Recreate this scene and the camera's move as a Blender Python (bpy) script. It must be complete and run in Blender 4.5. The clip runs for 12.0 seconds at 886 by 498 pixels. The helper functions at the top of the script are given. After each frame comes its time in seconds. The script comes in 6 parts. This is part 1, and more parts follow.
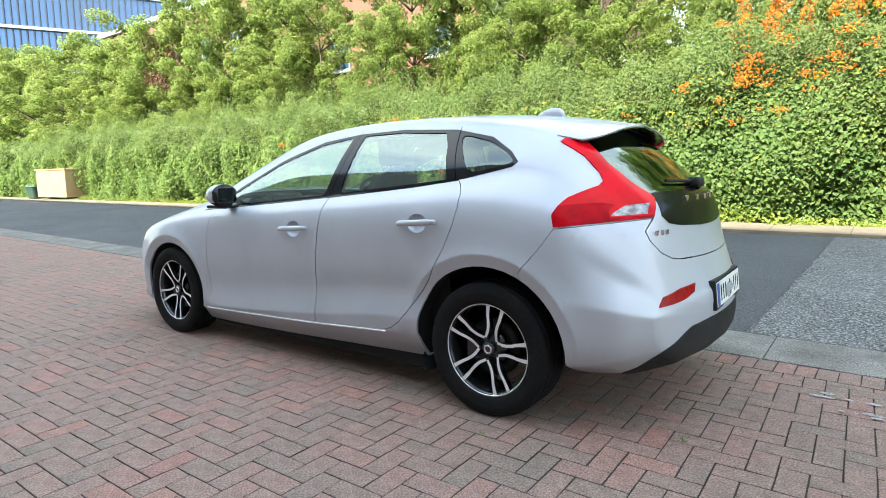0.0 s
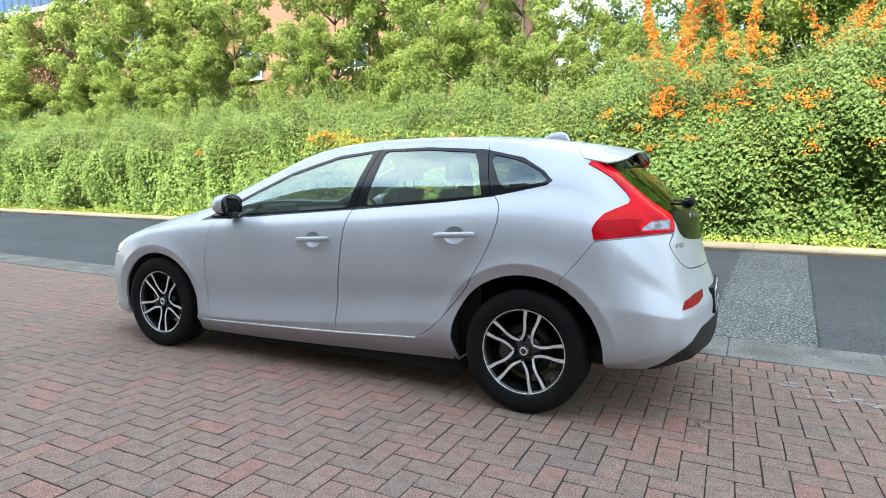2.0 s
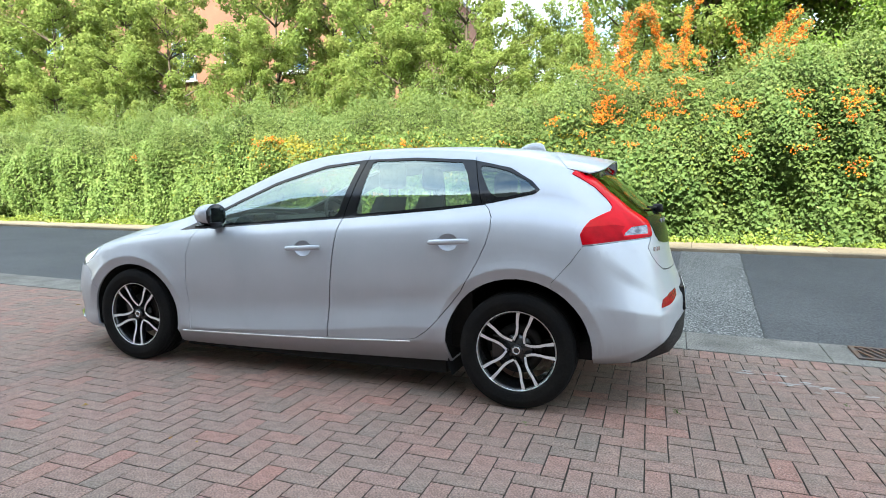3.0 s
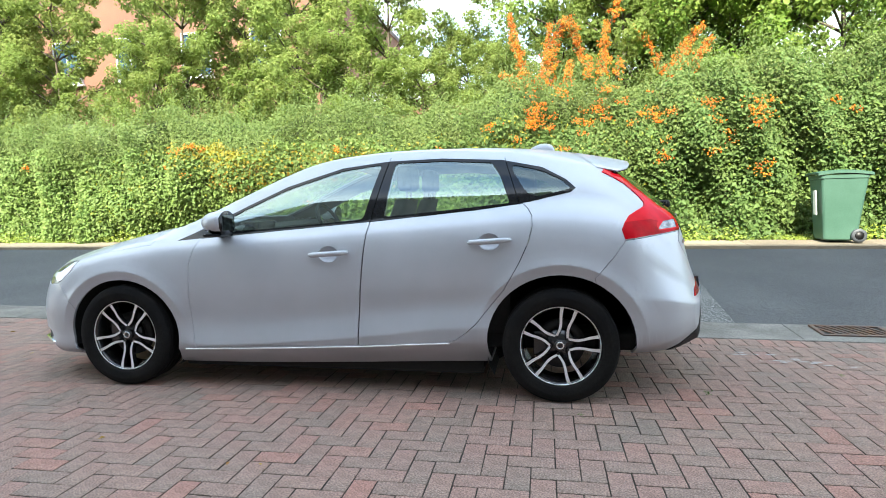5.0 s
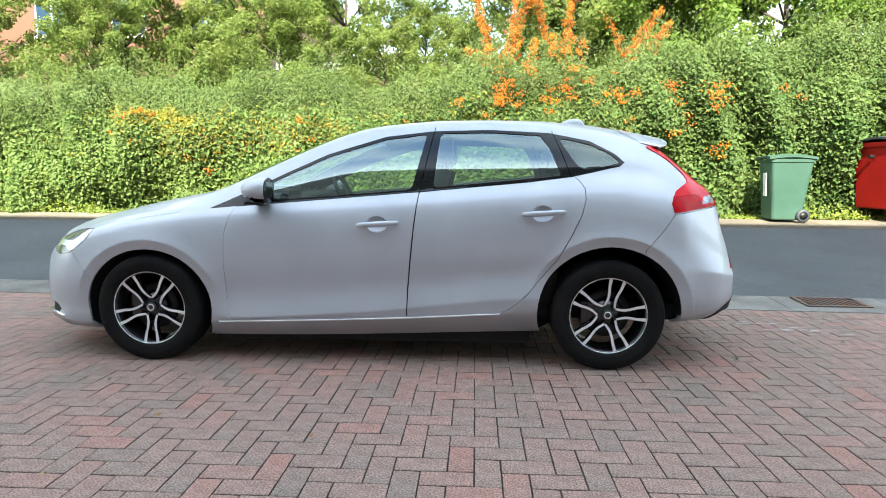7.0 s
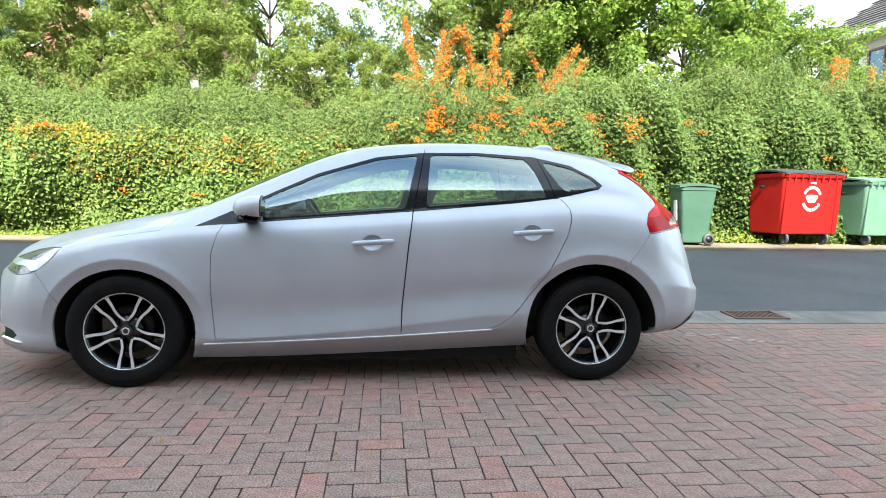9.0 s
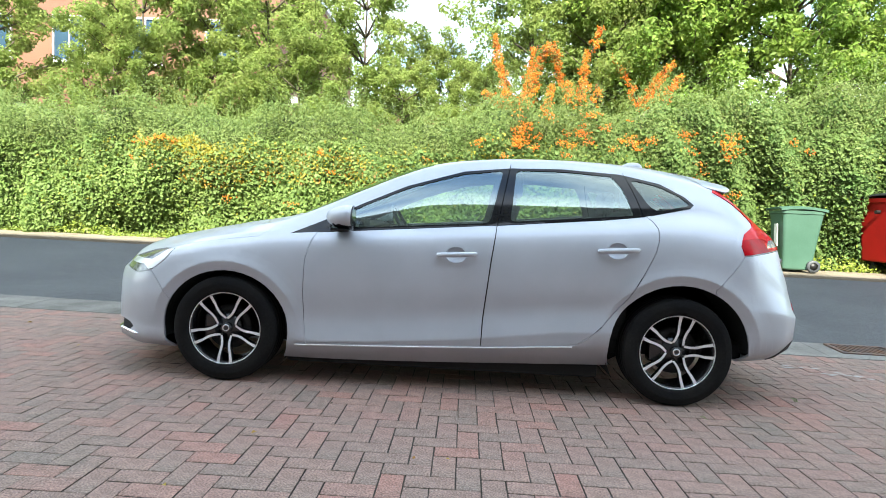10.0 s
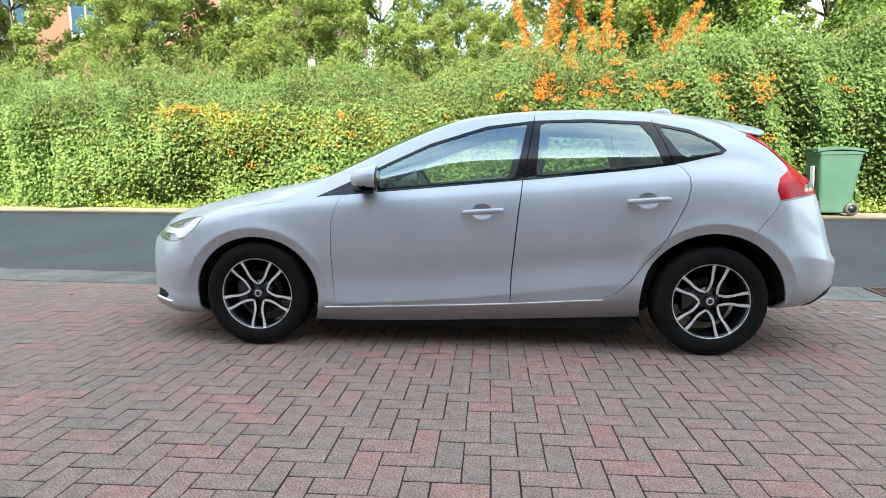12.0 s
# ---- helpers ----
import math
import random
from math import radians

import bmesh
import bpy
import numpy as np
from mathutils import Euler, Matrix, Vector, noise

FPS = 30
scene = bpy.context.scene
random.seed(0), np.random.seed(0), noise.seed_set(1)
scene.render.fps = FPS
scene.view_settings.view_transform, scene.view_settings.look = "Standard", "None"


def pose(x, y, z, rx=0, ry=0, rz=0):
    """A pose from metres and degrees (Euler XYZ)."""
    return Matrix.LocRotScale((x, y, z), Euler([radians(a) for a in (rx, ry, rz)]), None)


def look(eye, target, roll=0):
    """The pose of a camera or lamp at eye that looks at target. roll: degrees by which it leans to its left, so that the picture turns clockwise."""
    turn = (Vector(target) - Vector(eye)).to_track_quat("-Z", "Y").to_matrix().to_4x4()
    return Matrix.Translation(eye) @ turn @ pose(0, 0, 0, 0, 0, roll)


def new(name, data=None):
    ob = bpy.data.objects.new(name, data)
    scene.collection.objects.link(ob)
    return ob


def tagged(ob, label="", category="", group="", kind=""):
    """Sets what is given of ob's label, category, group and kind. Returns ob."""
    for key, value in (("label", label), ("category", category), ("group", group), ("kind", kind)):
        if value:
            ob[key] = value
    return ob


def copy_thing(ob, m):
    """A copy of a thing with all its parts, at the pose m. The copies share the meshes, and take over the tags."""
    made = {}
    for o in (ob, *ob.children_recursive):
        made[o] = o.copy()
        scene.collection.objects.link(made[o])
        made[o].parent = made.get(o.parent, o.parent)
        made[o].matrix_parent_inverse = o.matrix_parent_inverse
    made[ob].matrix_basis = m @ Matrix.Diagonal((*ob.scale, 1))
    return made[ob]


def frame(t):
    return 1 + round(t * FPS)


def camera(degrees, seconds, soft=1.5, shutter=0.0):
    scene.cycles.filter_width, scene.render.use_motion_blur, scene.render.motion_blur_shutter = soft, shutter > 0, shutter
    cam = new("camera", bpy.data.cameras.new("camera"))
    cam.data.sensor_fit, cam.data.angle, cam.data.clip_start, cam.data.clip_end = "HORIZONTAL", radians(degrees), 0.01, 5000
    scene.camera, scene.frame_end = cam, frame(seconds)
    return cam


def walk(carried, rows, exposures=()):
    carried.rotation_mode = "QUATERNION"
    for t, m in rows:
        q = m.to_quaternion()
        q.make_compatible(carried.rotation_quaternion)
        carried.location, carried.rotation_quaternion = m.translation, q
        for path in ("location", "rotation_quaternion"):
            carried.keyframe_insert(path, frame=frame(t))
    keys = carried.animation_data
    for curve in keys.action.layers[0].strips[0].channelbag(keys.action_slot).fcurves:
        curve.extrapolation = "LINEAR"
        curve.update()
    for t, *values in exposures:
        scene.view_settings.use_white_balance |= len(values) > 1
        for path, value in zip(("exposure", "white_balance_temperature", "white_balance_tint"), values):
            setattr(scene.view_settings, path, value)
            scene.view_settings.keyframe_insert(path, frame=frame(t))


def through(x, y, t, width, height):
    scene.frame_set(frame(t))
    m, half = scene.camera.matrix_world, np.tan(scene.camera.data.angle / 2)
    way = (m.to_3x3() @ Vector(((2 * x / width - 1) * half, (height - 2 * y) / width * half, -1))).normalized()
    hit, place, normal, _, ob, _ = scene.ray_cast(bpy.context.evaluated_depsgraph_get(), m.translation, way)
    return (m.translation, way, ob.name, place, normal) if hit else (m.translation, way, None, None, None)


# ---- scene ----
cam = camera(74.9, 12.0, soft=0.9)
EXPOSURES = [(0.0, 2.7, 6500, 2), (8.8, 2.7, 6500, 2), (10.3, 2.75, 6500, 2), (11.0, 2.73, 6500, 2), (12.0, 2.68, 6500, 2)]
PATH = [
    (0, (2.686, -3.044, 1.105), (1.513, -1.443, 0.855), -0.8),
    (0.5, (2.561, -3.195, 1.115), (1.458, -1.545, 0.869), -1.5),
    (1, (2.439, -3.289, 1.097), (1.417, -1.582, 0.888), 0.4),
    (1.5, (2.294, -3.45, 1.108), (1.359, -1.694, 0.896), -0.1),
    (2, (2.209, -3.566, 1.113), (1.329, -1.782, 0.91), 0.6),
    (2.5, (2.102, -3.678, 1.135), (1.41, -1.811, 0.942), -0.3),
    (3, (1.986, -3.806, 1.143), (1.304, -1.935, 0.952), 0.2),
    (3.2, (1.898, -3.826, 1.139), (1.24, -1.946, 0.955), -0.2),
    (4.8, (1.324, -3.965, 1.108), (0.902, -2.017, 0.946), 0.0),
    (5, (1.257, -3.987, 1.107), (0.902, -2.026, 0.941), -1.1),
    (5.5, (1.09, -4.002, 1.084), (0.795, -2.03, 0.92), -0.6),
    (6, (0.906, -4.002, 1.067), (0.662, -2.027, 0.869), -0.3),
    (6.5, (0.769, -4.015, 1.062), (0.566, -2.041, 0.811), 2.0),
    (7, (0.594, -4.069, 1.083), (0.473, -2.088, 0.834), 0.2),
    (7.2, (0.529, -4.094, 1.081), (0.432, -2.112, 0.833), -0.7),
    (8.8, (0.113, -4.139, 1.049), (0.251, -2.151, 0.877), 1.6),
    (9, (0.103, -4.15, 1.05), (0.3, -2.166, 0.889), 0.9),
    (9.5, (0.098, -4.205, 1.046), (0.172, -2.21, 0.924), 1.1),
    (10, (0.093, -4.202, 1.042), (0.008, -2.207, 0.925), 2.6),
    (10.5, (0.091, -4.205, 1.046), (0.01, -2.211, 0.902), 2.9),
    (11, (0.094, -4.199, 1.041), (0.0, -2.209, 0.857), 1.8),
    (11.5, (0.094, -4.193, 1.036), (-0.057, -2.211, 0.812), 0.4),
    (12, (0.087, -4.181, 1.035), (-0.082, -2.205, 0.775), -0.0),
]
walk(cam, [(t, look(eye, target, roll)) for t, eye, target, roll in PATH], EXPOSURES)

# ---------------------------------------------------------------- light
TURN = radians(-2.0)                       # the street's heading against the parked car
CLOUD = (3.7, 3.95, 4.3)
SUN_UP, SUN_FROM = 41.5, 184.0             # degrees: height, compass angle from +y clockwise
world = bpy.data.worlds.new("world")
scene.world = world
world.use_nodes = True
_n = world.node_tree.nodes
_sky = _n.new("ShaderNodeTexSky")
_sky.sky_type, _sky.sun_disc = "NISHITA", False
_sky.sun_elevation, _sky.sun_rotation = radians(SUN_UP), radians(SUN_FROM)
_sky.air_density, _sky.dust_density, _sky.ozone_density = 1.0, 0.4, 1.0
_n["Background"].inputs["Strength"].default_value = 0.12
# broken white cloud over the blue
_co, _sep, _add, _div, _cloud, _ramp, _mix = (_n.new("ShaderNode" + k) for k in ("TexCoord", "SeparateXYZ", "Math", "VectorMath", "TexNoise", "MapRange", "Mix"))
_l = world.node_tree.links
_add.operation, _add.inputs[1].default_value = "ADD", 0.25
_div.operation = "DIVIDE"
_cloud.inputs["Scale"].default_value, _cloud.inputs["Detail"].default_value, _cloud.inputs["Roughness"].default_value = 1.6, 7.0, 0.58
_ramp.inputs["From Min"].default_value, _ramp.inputs["From Max"].default_value = 0.34, 0.58
_mix.data_type = "RGBA"
_l.new(_co.outputs["Generated"], _sep.inputs[0])
_l.new(_sep.outputs["Z"], _add.inputs[0])
_l.new(_co.outputs["Generated"], _div.inputs[0])
_l.new(_add.outputs[0], _div.inputs[1])
_l.new(_div.outputs[0], _cloud.inputs["Vector"])
_l.new(_cloud.outputs["Fac"], _ramp.inputs["Value"])
_l.new(_ramp.outputs[0], _mix.inputs["Factor"])
_l.new(_sky.outputs[0], _mix.inputs["A"])
# the cloud glows towards the sun
_dot, _max, _pow, _gain, _vec = (_n.new("ShaderNode" + k) for k in ("VectorMath", "Math", "Math", "Math", "VectorMath"))
_dot.operation, _max.operation, _pow.operation, _gain.operation, _vec.operation = "DOT_PRODUCT", "MAXIMUM", "POWER", "MULTIPLY_ADD", "SCALE"
_dot.inputs[1].default_value = (math.sin(radians(SUN_FROM)) * math.cos(radians(SUN_UP)), math.cos(radians(SUN_FROM)) * math.cos(radians(SUN_UP)), math.sin(radians(SUN_UP)))
_max.inputs[1].default_value, _pow.inputs[1].default_value = 0.0, 3.0
_gain.inputs[1].default_value, _gain.inputs[2].default_value = 0.75, 1.06
_vec.inputs[0].default_value = CLOUD
_l.new(_co.outputs["Generated"], _dot.inputs[0])
_l.new(_dot.outputs["Value"], _max.inputs[0])
_l.new(_max.outputs[0], _pow.inputs[0])
_l.new(_pow.outputs[0], _gain.inputs[0])
_l.new(_gain.outputs[0], _vec.inputs["Scale"])
_l.new(_vec.outputs[0], _mix.inputs["B"])
_l.new(_mix.outputs["Result"], _n["Background"].inputs["Color"])
sun = new("sun", bpy.data.lights.new("sun", "SUN"))
sun.data.energy, sun.data.angle, sun.data.color = 3.3, radians(0.55), (1.0, 0.93, 0.82)
_a, _e = radians(SUN_FROM), radians(SUN_UP)
_way = Vector((math.sin(_a) * math.cos(_e), math.cos(_a) * math.cos(_e), math.sin(_e)))
sun.matrix_world = look(_way * 50, (0, 0, 0))


# ---------------------------------------------------------------- materials
def mat(name, colour=(0.5, 0.5, 0.5), rough=0.5, metal=0.0, second=None, scale=8.0, mix=1.0, fine=0.0, fine_scale=90.0,
        bump=0.0, bump_scale=60.0, vary=0.0, coat=0.0, island=False, spec=0.5, rough_var=0.0, through=0.0, alpha=1.0):
    """Base colour broken by a second one in large patches and by fine grain, with relief; vary: change from object to object or leaf to leaf."""
    m = bpy.data.materials.new(name)
    m.use_nodes = True
    nt = m.node_tree
    N, L = nt.nodes, nt.links
    b = N["Principled BSDF"]
    b.inputs["Roughness"].default_value, b.inputs["Metallic"].default_value = rough, metal
    b.inputs["Coat Weight"].default_value, b.inputs["Coat Roughness"].default_value = coat, 0.03
    b.inputs["Specular IOR Level"].default_value = spec
    co = N.new("ShaderNodeTexCoord")

    def noise_tex(size, detail=5.0, r=0.55):
        t = N.new("ShaderNodeTexNoise")
        t.inputs["Scale"].default_value, t.inputs["Detail"].default_value, t.inputs["Roughness"].default_value = size, detail, r
        L.new(co.outputs["Object"], t.inputs["Vector"])
        return t

    out = N.new("ShaderNodeRGB").outputs[0]
    out.default_value = (*colour, 1)
    if second:
        t = noise_tex(scale)
        ramp = N.new("ShaderNodeMapRange")
        ramp.inputs["From Min"].default_value, ramp.inputs["From Max"].default_value = 0.38, 0.66
        ramp.inputs["To Max"].default_value = mix
        L.new(t.outputs["Fac"], ramp.inputs["Value"])
        mx = N.new("ShaderNodeMix")
        mx.data_type = "RGBA"
        L.new(ramp.outputs[0], mx.inputs["Factor"])
        L.new(out, mx.inputs["A"])
        mx.inputs["B"].default_value = (*second, 1)
        out = mx.outputs["Result"]
    if fine:
        t = noise_tex(fine_scale, 3.0, 0.7)
        mr = N.new("ShaderNodeMapRange")
        mr.inputs["From Min"].default_value, mr.inputs["From Max"].default_value = 0.25, 0.75
        mr.inputs["To Min"].default_value, mr.inputs["To Max"].default_value = 1 - fine, 1 + fine
        L.new(t.outputs["Fac"], mr.inputs["Value"])
        hs = N.new("ShaderNodeHueSaturation")
        L.new(mr.outputs[0], hs.inputs["Value"])
        L.new(out, hs.inputs["Color"])
        out = hs.outputs[0]
    if vary:
        if island:
            rnd = N.new("ShaderNodeNewGeometry").outputs["Random Per Island"]
        else:
            rnd = N.new("ShaderNodeObjectInfo").outputs["Random"]
        mr = N.new("ShaderNodeMapRange")
        mr.inputs["To Min"].default_value, mr.inputs["To Max"].default_value = 1 - vary, 1 + vary
        L.new(rnd, mr.inputs["Value"])
        hs = N.new("ShaderNodeHueSaturation")
        L.new(mr.outputs[0], hs.inputs["Value"])
        h = N.new("ShaderNodeMath")
        h.operation, h.inputs[1].default_value = "MULTIPLY_ADD", 0.035 * min(1, vary * 2)
        h.inputs[2].default_value = 0.5 - 0.0175 * min(1, vary * 2)
        fr = N.new("ShaderNodeMath")
        fr.operation, fr.inputs[1].default_value = "MULTIPLY", 7.31
        fc = N.new("ShaderNodeMath")
        fc.operation = "FRACT"
        L.new(rnd, fr.inputs[0])
        L.new(fr.outputs[0], fc.inputs[0])
        L.new(fc.outputs[0], h.inputs[0])
        L.new(h.outputs[0], hs.inputs["Hue"])
        L.new(out, hs.inputs["Color"])
        out = hs.outputs[0]
    L.new(out, b.inputs["Base Color"])
    if rough_var:
        t = noise_tex(scale * 1.7)
        mr = N.new("ShaderNodeMapRange")
        mr.inputs["To Min"].default_value, mr.inputs["To Max"].default_value = max(0.02, rough - rough_var), min(1, rough + rough_var)
        L.new(t.outputs["Fac"], mr.inputs["Value"])
        L.new(mr.outputs[0], b.inputs["Roughness"])
    if bump:
        t = noise_tex(bump_scale, 6.0, 0.65)
        bp = N.new("ShaderNodeBump")
        bp.inputs["Strength"].default_value, bp.inputs["Distance"].default_value = bump, 0.01
        L.new(t.outputs["Fac"], bp.inputs["Height"])
        L.new(bp.outputs[0], b.inputs["Normal"])
    if through:
        tr = N.new("ShaderNodeBsdfTranslucent")
        L.new(out, tr.inputs["Color"])
        add = N.new("ShaderNodeMixShader")
        add.inputs[0].default_value = through
        L.new(b.outputs[0], add.inputs[1])
        L.new(tr.outputs[0], add.inputs[2])
        L.new(add.outputs[0], N["Material Output"].inputs["Surface"])
    return m


def glass_mat(name, tint=(0.8, 0.86, 0.85), mirror=0.1, rough=0.0):
    """A thin pane: clear and tinted, mirror by Fresnel."""
    m = bpy.data.materials.new(name)
    m.use_nodes = True
    N, L = m.node_tree.nodes, m.node_tree.links
    N.remove(N["Principled BSDF"])
    lw, pw, fr, tr, gl, mx = (N.new("ShaderNode" + k) for k in ("LayerWeight", "Math", "Math", "BsdfTransparent", "BsdfGlossy", "MixShader"))
    pw.operation, pw.inputs[1].default_value = "POWER", 4.0
    fr.operation, fr.inputs[1].default_value, fr.inputs[2].default_value = "MULTIPLY_ADD", 1 - mirror, mirror
    lw.inputs["Blend"].default_value = 0.5
    L.new(lw.outputs["Facing"], pw.inputs[0])
    L.new(pw.outputs[0], fr.inputs[0])
    tr.inputs["Color"].default_value = (*tint, 1)
    gl.inputs["Roughness"].default_value = rough
    gl.inputs["Color"].default_value = (0.82, 0.95, 0.92, 1)
    L.new(fr.outputs[0], mx.inputs[0])
    L.new(tr.outputs[0], mx.inputs[1])
    L.new(gl.outputs[0], mx.inputs[2])
    L.new(mx.outputs[0], N["Material Output"].inputs["Surface"])
    return m


def grit(m, size, least, amount, colour):
    """Scatters pale stones through a worn surface."""
    N, L = m.node_tree.nodes, m.node_tree.links
    b = N["Principled BSDF"]
    was = b.inputs["Base Color"].links[0].from_socket
    speck, cut, pale = N.new("ShaderNodeTexNoise"), N.new("ShaderNodeMapRange"), N.new("ShaderNodeMix")
    speck.inputs["Scale"].default_value, speck.inputs["Detail"].default_value = size, 2.0
    cut.inputs["From Min"].default_value, cut.inputs["From Max"].default_value, cut.inputs["To Max"].default_value = least, least + 0.06, amount
    pale.data_type = "RGBA"
    pale.inputs["B"].default_value = (*colour, 1)
    L.new(N["Texture Coordinate"].outputs["Object"], speck.inputs["Vector"])
    L.new(speck.outputs["Fac"], cut.inputs["Value"])
    L.new(cut.outputs[0], pale.inputs["Factor"])
    L.new(was, pale.inputs["A"])
    L.new(pale.outputs["Result"], b.inputs["Base Color"])
    return m


def paver_mat(name, island):
    """Worn concrete blocks: brown-red, some greyer and some redder, with pale grit."""
    m = mat(name, (0.274, 0.178, 0.147), 0.9, second=(0.212, 0.166, 0.138), scale=1.6, mix=0.85, fine=0.75, fine_scale=120, bump=1.0, bump_scale=120)
    N, L = m.node_tree.nodes, m.node_tree.links
    b = N["Principled BSDF"]
    was = b.inputs["Base Color"].links[0].from_socket
    rnd = N.new("ShaderNodeNewGeometry").outputs["Random Per Island"] if island else N.new("ShaderNodeObjectInfo").outputs["Random"]
    ramp = N.new("ShaderNodeValToRGB")
    ramp.color_ramp.interpolation = "LINEAR"
    for at, col in ((0.0, (0.9, 0.945, 0.94)), (0.16, (0.97, 0.995, 0.985)), (0.4, (1.0, 0.98, 0.97)), (0.6, (1.08, 1.04, 1.02)), (0.8, (1.06, 0.98, 0.98)), (0.92, (1.18, 1.01, 0.98)), (1.0, (1.2, 0.93, 0.9))):
        e = ramp.color_ramp.elements.new(at) if 0 < at < 1 else ramp.color_ramp.elements[0 if at == 0 else -1]
        e.position, e.color = at, (*[c * 0.7 for c in col], 1)
    L.new(rnd, ramp.inputs[0])
    mx = N.new("ShaderNodeMix")
    mx.data_type, mx.blend_type = "RGBA", "MULTIPLY"
    mx.inputs["Factor"].default_value = 1.0
    L.new(was, mx.inputs["A"])
    L.new(ramp.outputs[0], mx.inputs["B"])
    gain = N.new("ShaderNodeHueSaturation")
    gain.inputs["Value"].default_value = 1.79
    # weathered blotches a hand wide run over the blocks
    blot, tone, worn = N.new("ShaderNodeTexNoise"), N.new("ShaderNodeValToRGB"), N.new("ShaderNodeMix")
    blot.inputs["Scale"].default_value, blot.inputs["Detail"].default_value = 16.0, 5.0
    tone.color_ramp.elements[0].position, tone.color_ramp.elements[0].color = 0.34, (0.72, 0.73, 0.72, 1)
    tone.color_ramp.elements[1].position, tone.color_ramp.elements[1].color = 0.68, (1.0, 0.985, 0.97, 1)
    worn.data_type, worn.blend_type = "RGBA", "MULTIPLY"
    worn.inputs["Factor"].default_value = 1.0
    L.new(N["Texture Coordinate"].outputs["Object"], blot.inputs["Vector"])
    L.new(blot.outputs["Fac"], tone.inputs[0])
    L.new(mx.outputs["Result"], worn.inputs["A"])
    L.new(tone.outputs[0], worn.inputs["B"])
    L.new(worn.outputs["Result"], gain.inputs["Color"])
    L.new(gain.outputs[0], b.inputs["Base Color"])
    return grit(grit(m, 190.0, 0.66, 0.75, (0.5, 0.45, 0.41)), 75.0, 0.7, 0.6, (0.55, 0.5, 0.46))


PAVER, PAVERS = paver_mat("paver", False), paver_mat("pavers_joined", True)
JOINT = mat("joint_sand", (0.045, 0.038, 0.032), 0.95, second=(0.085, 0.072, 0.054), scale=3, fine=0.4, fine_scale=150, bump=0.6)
ASPHALT = grit(mat("asphalt", (0.064, 0.065, 0.068), 0.85, second=(0.086, 0.087, 0.089), scale=0.7, fine=1.0, fine_scale=70, bump=0.9, bump_scale=80), 120.0, 0.64, 0.5, (0.2, 0.2, 0.2))
PATCH = grit(mat("asphalt_patch", (0.085, 0.085, 0.082), 0.9, second=(0.115, 0.115, 0.11), scale=2, fine=1.4, fine_scale=50, bump=1.0, bump_scale=55), 62.0, 0.55, 0.85, (0.36, 0.36, 0.34))
CONCRETE = mat("kerb_concrete", (0.2, 0.188, 0.165), 0.9, second=(0.125, 0.115, 0.1), scale=3.4, fine=0.95, fine_scale=110, bump=0.5, vary=0.1)
DIRTY_KERB = mat("sandy_kerb", (0.19, 0.155, 0.11), 0.9, second=(0.14, 0.115, 0.08), scale=2.2, fine=0.4, fine_scale=110, bump=0.5, vary=0.1)
SOIL = mat("soil", (0.07, 0.055, 0.035), 0.95, second=(0.05, 0.07, 0.025), scale=3, fine=0.3, bump=1.0, bump_scale=20)
GREY_WALL = mat("grey_render", (0.22, 0.215, 0.21), 0.9, second=(0.18, 0.175, 0.17), scale=0.8, fine=0.2, fine_scale=30, bump=0.4)
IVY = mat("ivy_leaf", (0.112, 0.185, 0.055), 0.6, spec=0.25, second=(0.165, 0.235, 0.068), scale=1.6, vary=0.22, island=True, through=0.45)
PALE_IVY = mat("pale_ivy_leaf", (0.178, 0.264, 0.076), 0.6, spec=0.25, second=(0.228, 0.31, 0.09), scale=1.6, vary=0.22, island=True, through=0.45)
PRIVET = mat("privet_leaf", (0.165, 0.233, 0.071), 0.6, spec=0.25, second=(0.206, 0.263, 0.086), scale=1.3, vary=0.2, island=True, through=0.5)
DARK_LEAF = mat("dense_leaf", (0.17, 0.27, 0.05), 0.55, spec=0.3, second=(0.23, 0.31, 0.06), scale=0.5, vary=0.35, island=True, through=0.58)
TREE_LEAF = mat("tree_leaf", (0.228, 0.302, 0.08), 0.6, spec=0.2, second=(0.278, 0.328, 0.096), scale=0.5, vary=0.2, island=True, through=0.68)
COPPER_LEAF = mat("copper_leaf", (0.36, 0.2, 0.14), 0.5, second=(0.24, 0.17, 0.09), scale=0.7, vary=0.3, island=True, through=0.3)
YELLOW_LEAF = mat("weed_leaf", (0.22, 0.27, 0.035), 0.5, second=(0.14, 0.2, 0.03), scale=0.7, vary=0.3, island=True, through=0.35)
GOLD_LEAF = mat("golden_leaf", (0.33, 0.31, 0.035), 0.55, second=(0.3, 0.24, 0.03), scale=2.5, vary=0.25, island=True, through=0.45)
AUTUMN_LEAF = mat("autumn_leaf", (0.34, 0.25, 0.02), 0.5, second=(0.28, 0.13, 0.02), scale=3, vary=0.3, island=True, through=0.3)
BERRY = mat("orange_berry", (0.72, 0.21, 0.01), 0.35, second=(0.6, 0.12, 0.008), scale=3, vary=0.3, island=True)
BARK = mat("bark", (0.11, 0.085, 0.06), 0.9, second=(0.07, 0.055, 0.04), scale=9, fine=0.3, bump=1.0, bump_scale=25)
HEDGE_CORE = mat("hedge_inside", (0.075, 0.12, 0.03), 0.95, second=(0.09, 0.1, 0.04), scale=4, fine=0.5, fine_scale=25, bump=1.0, bump_scale=12)


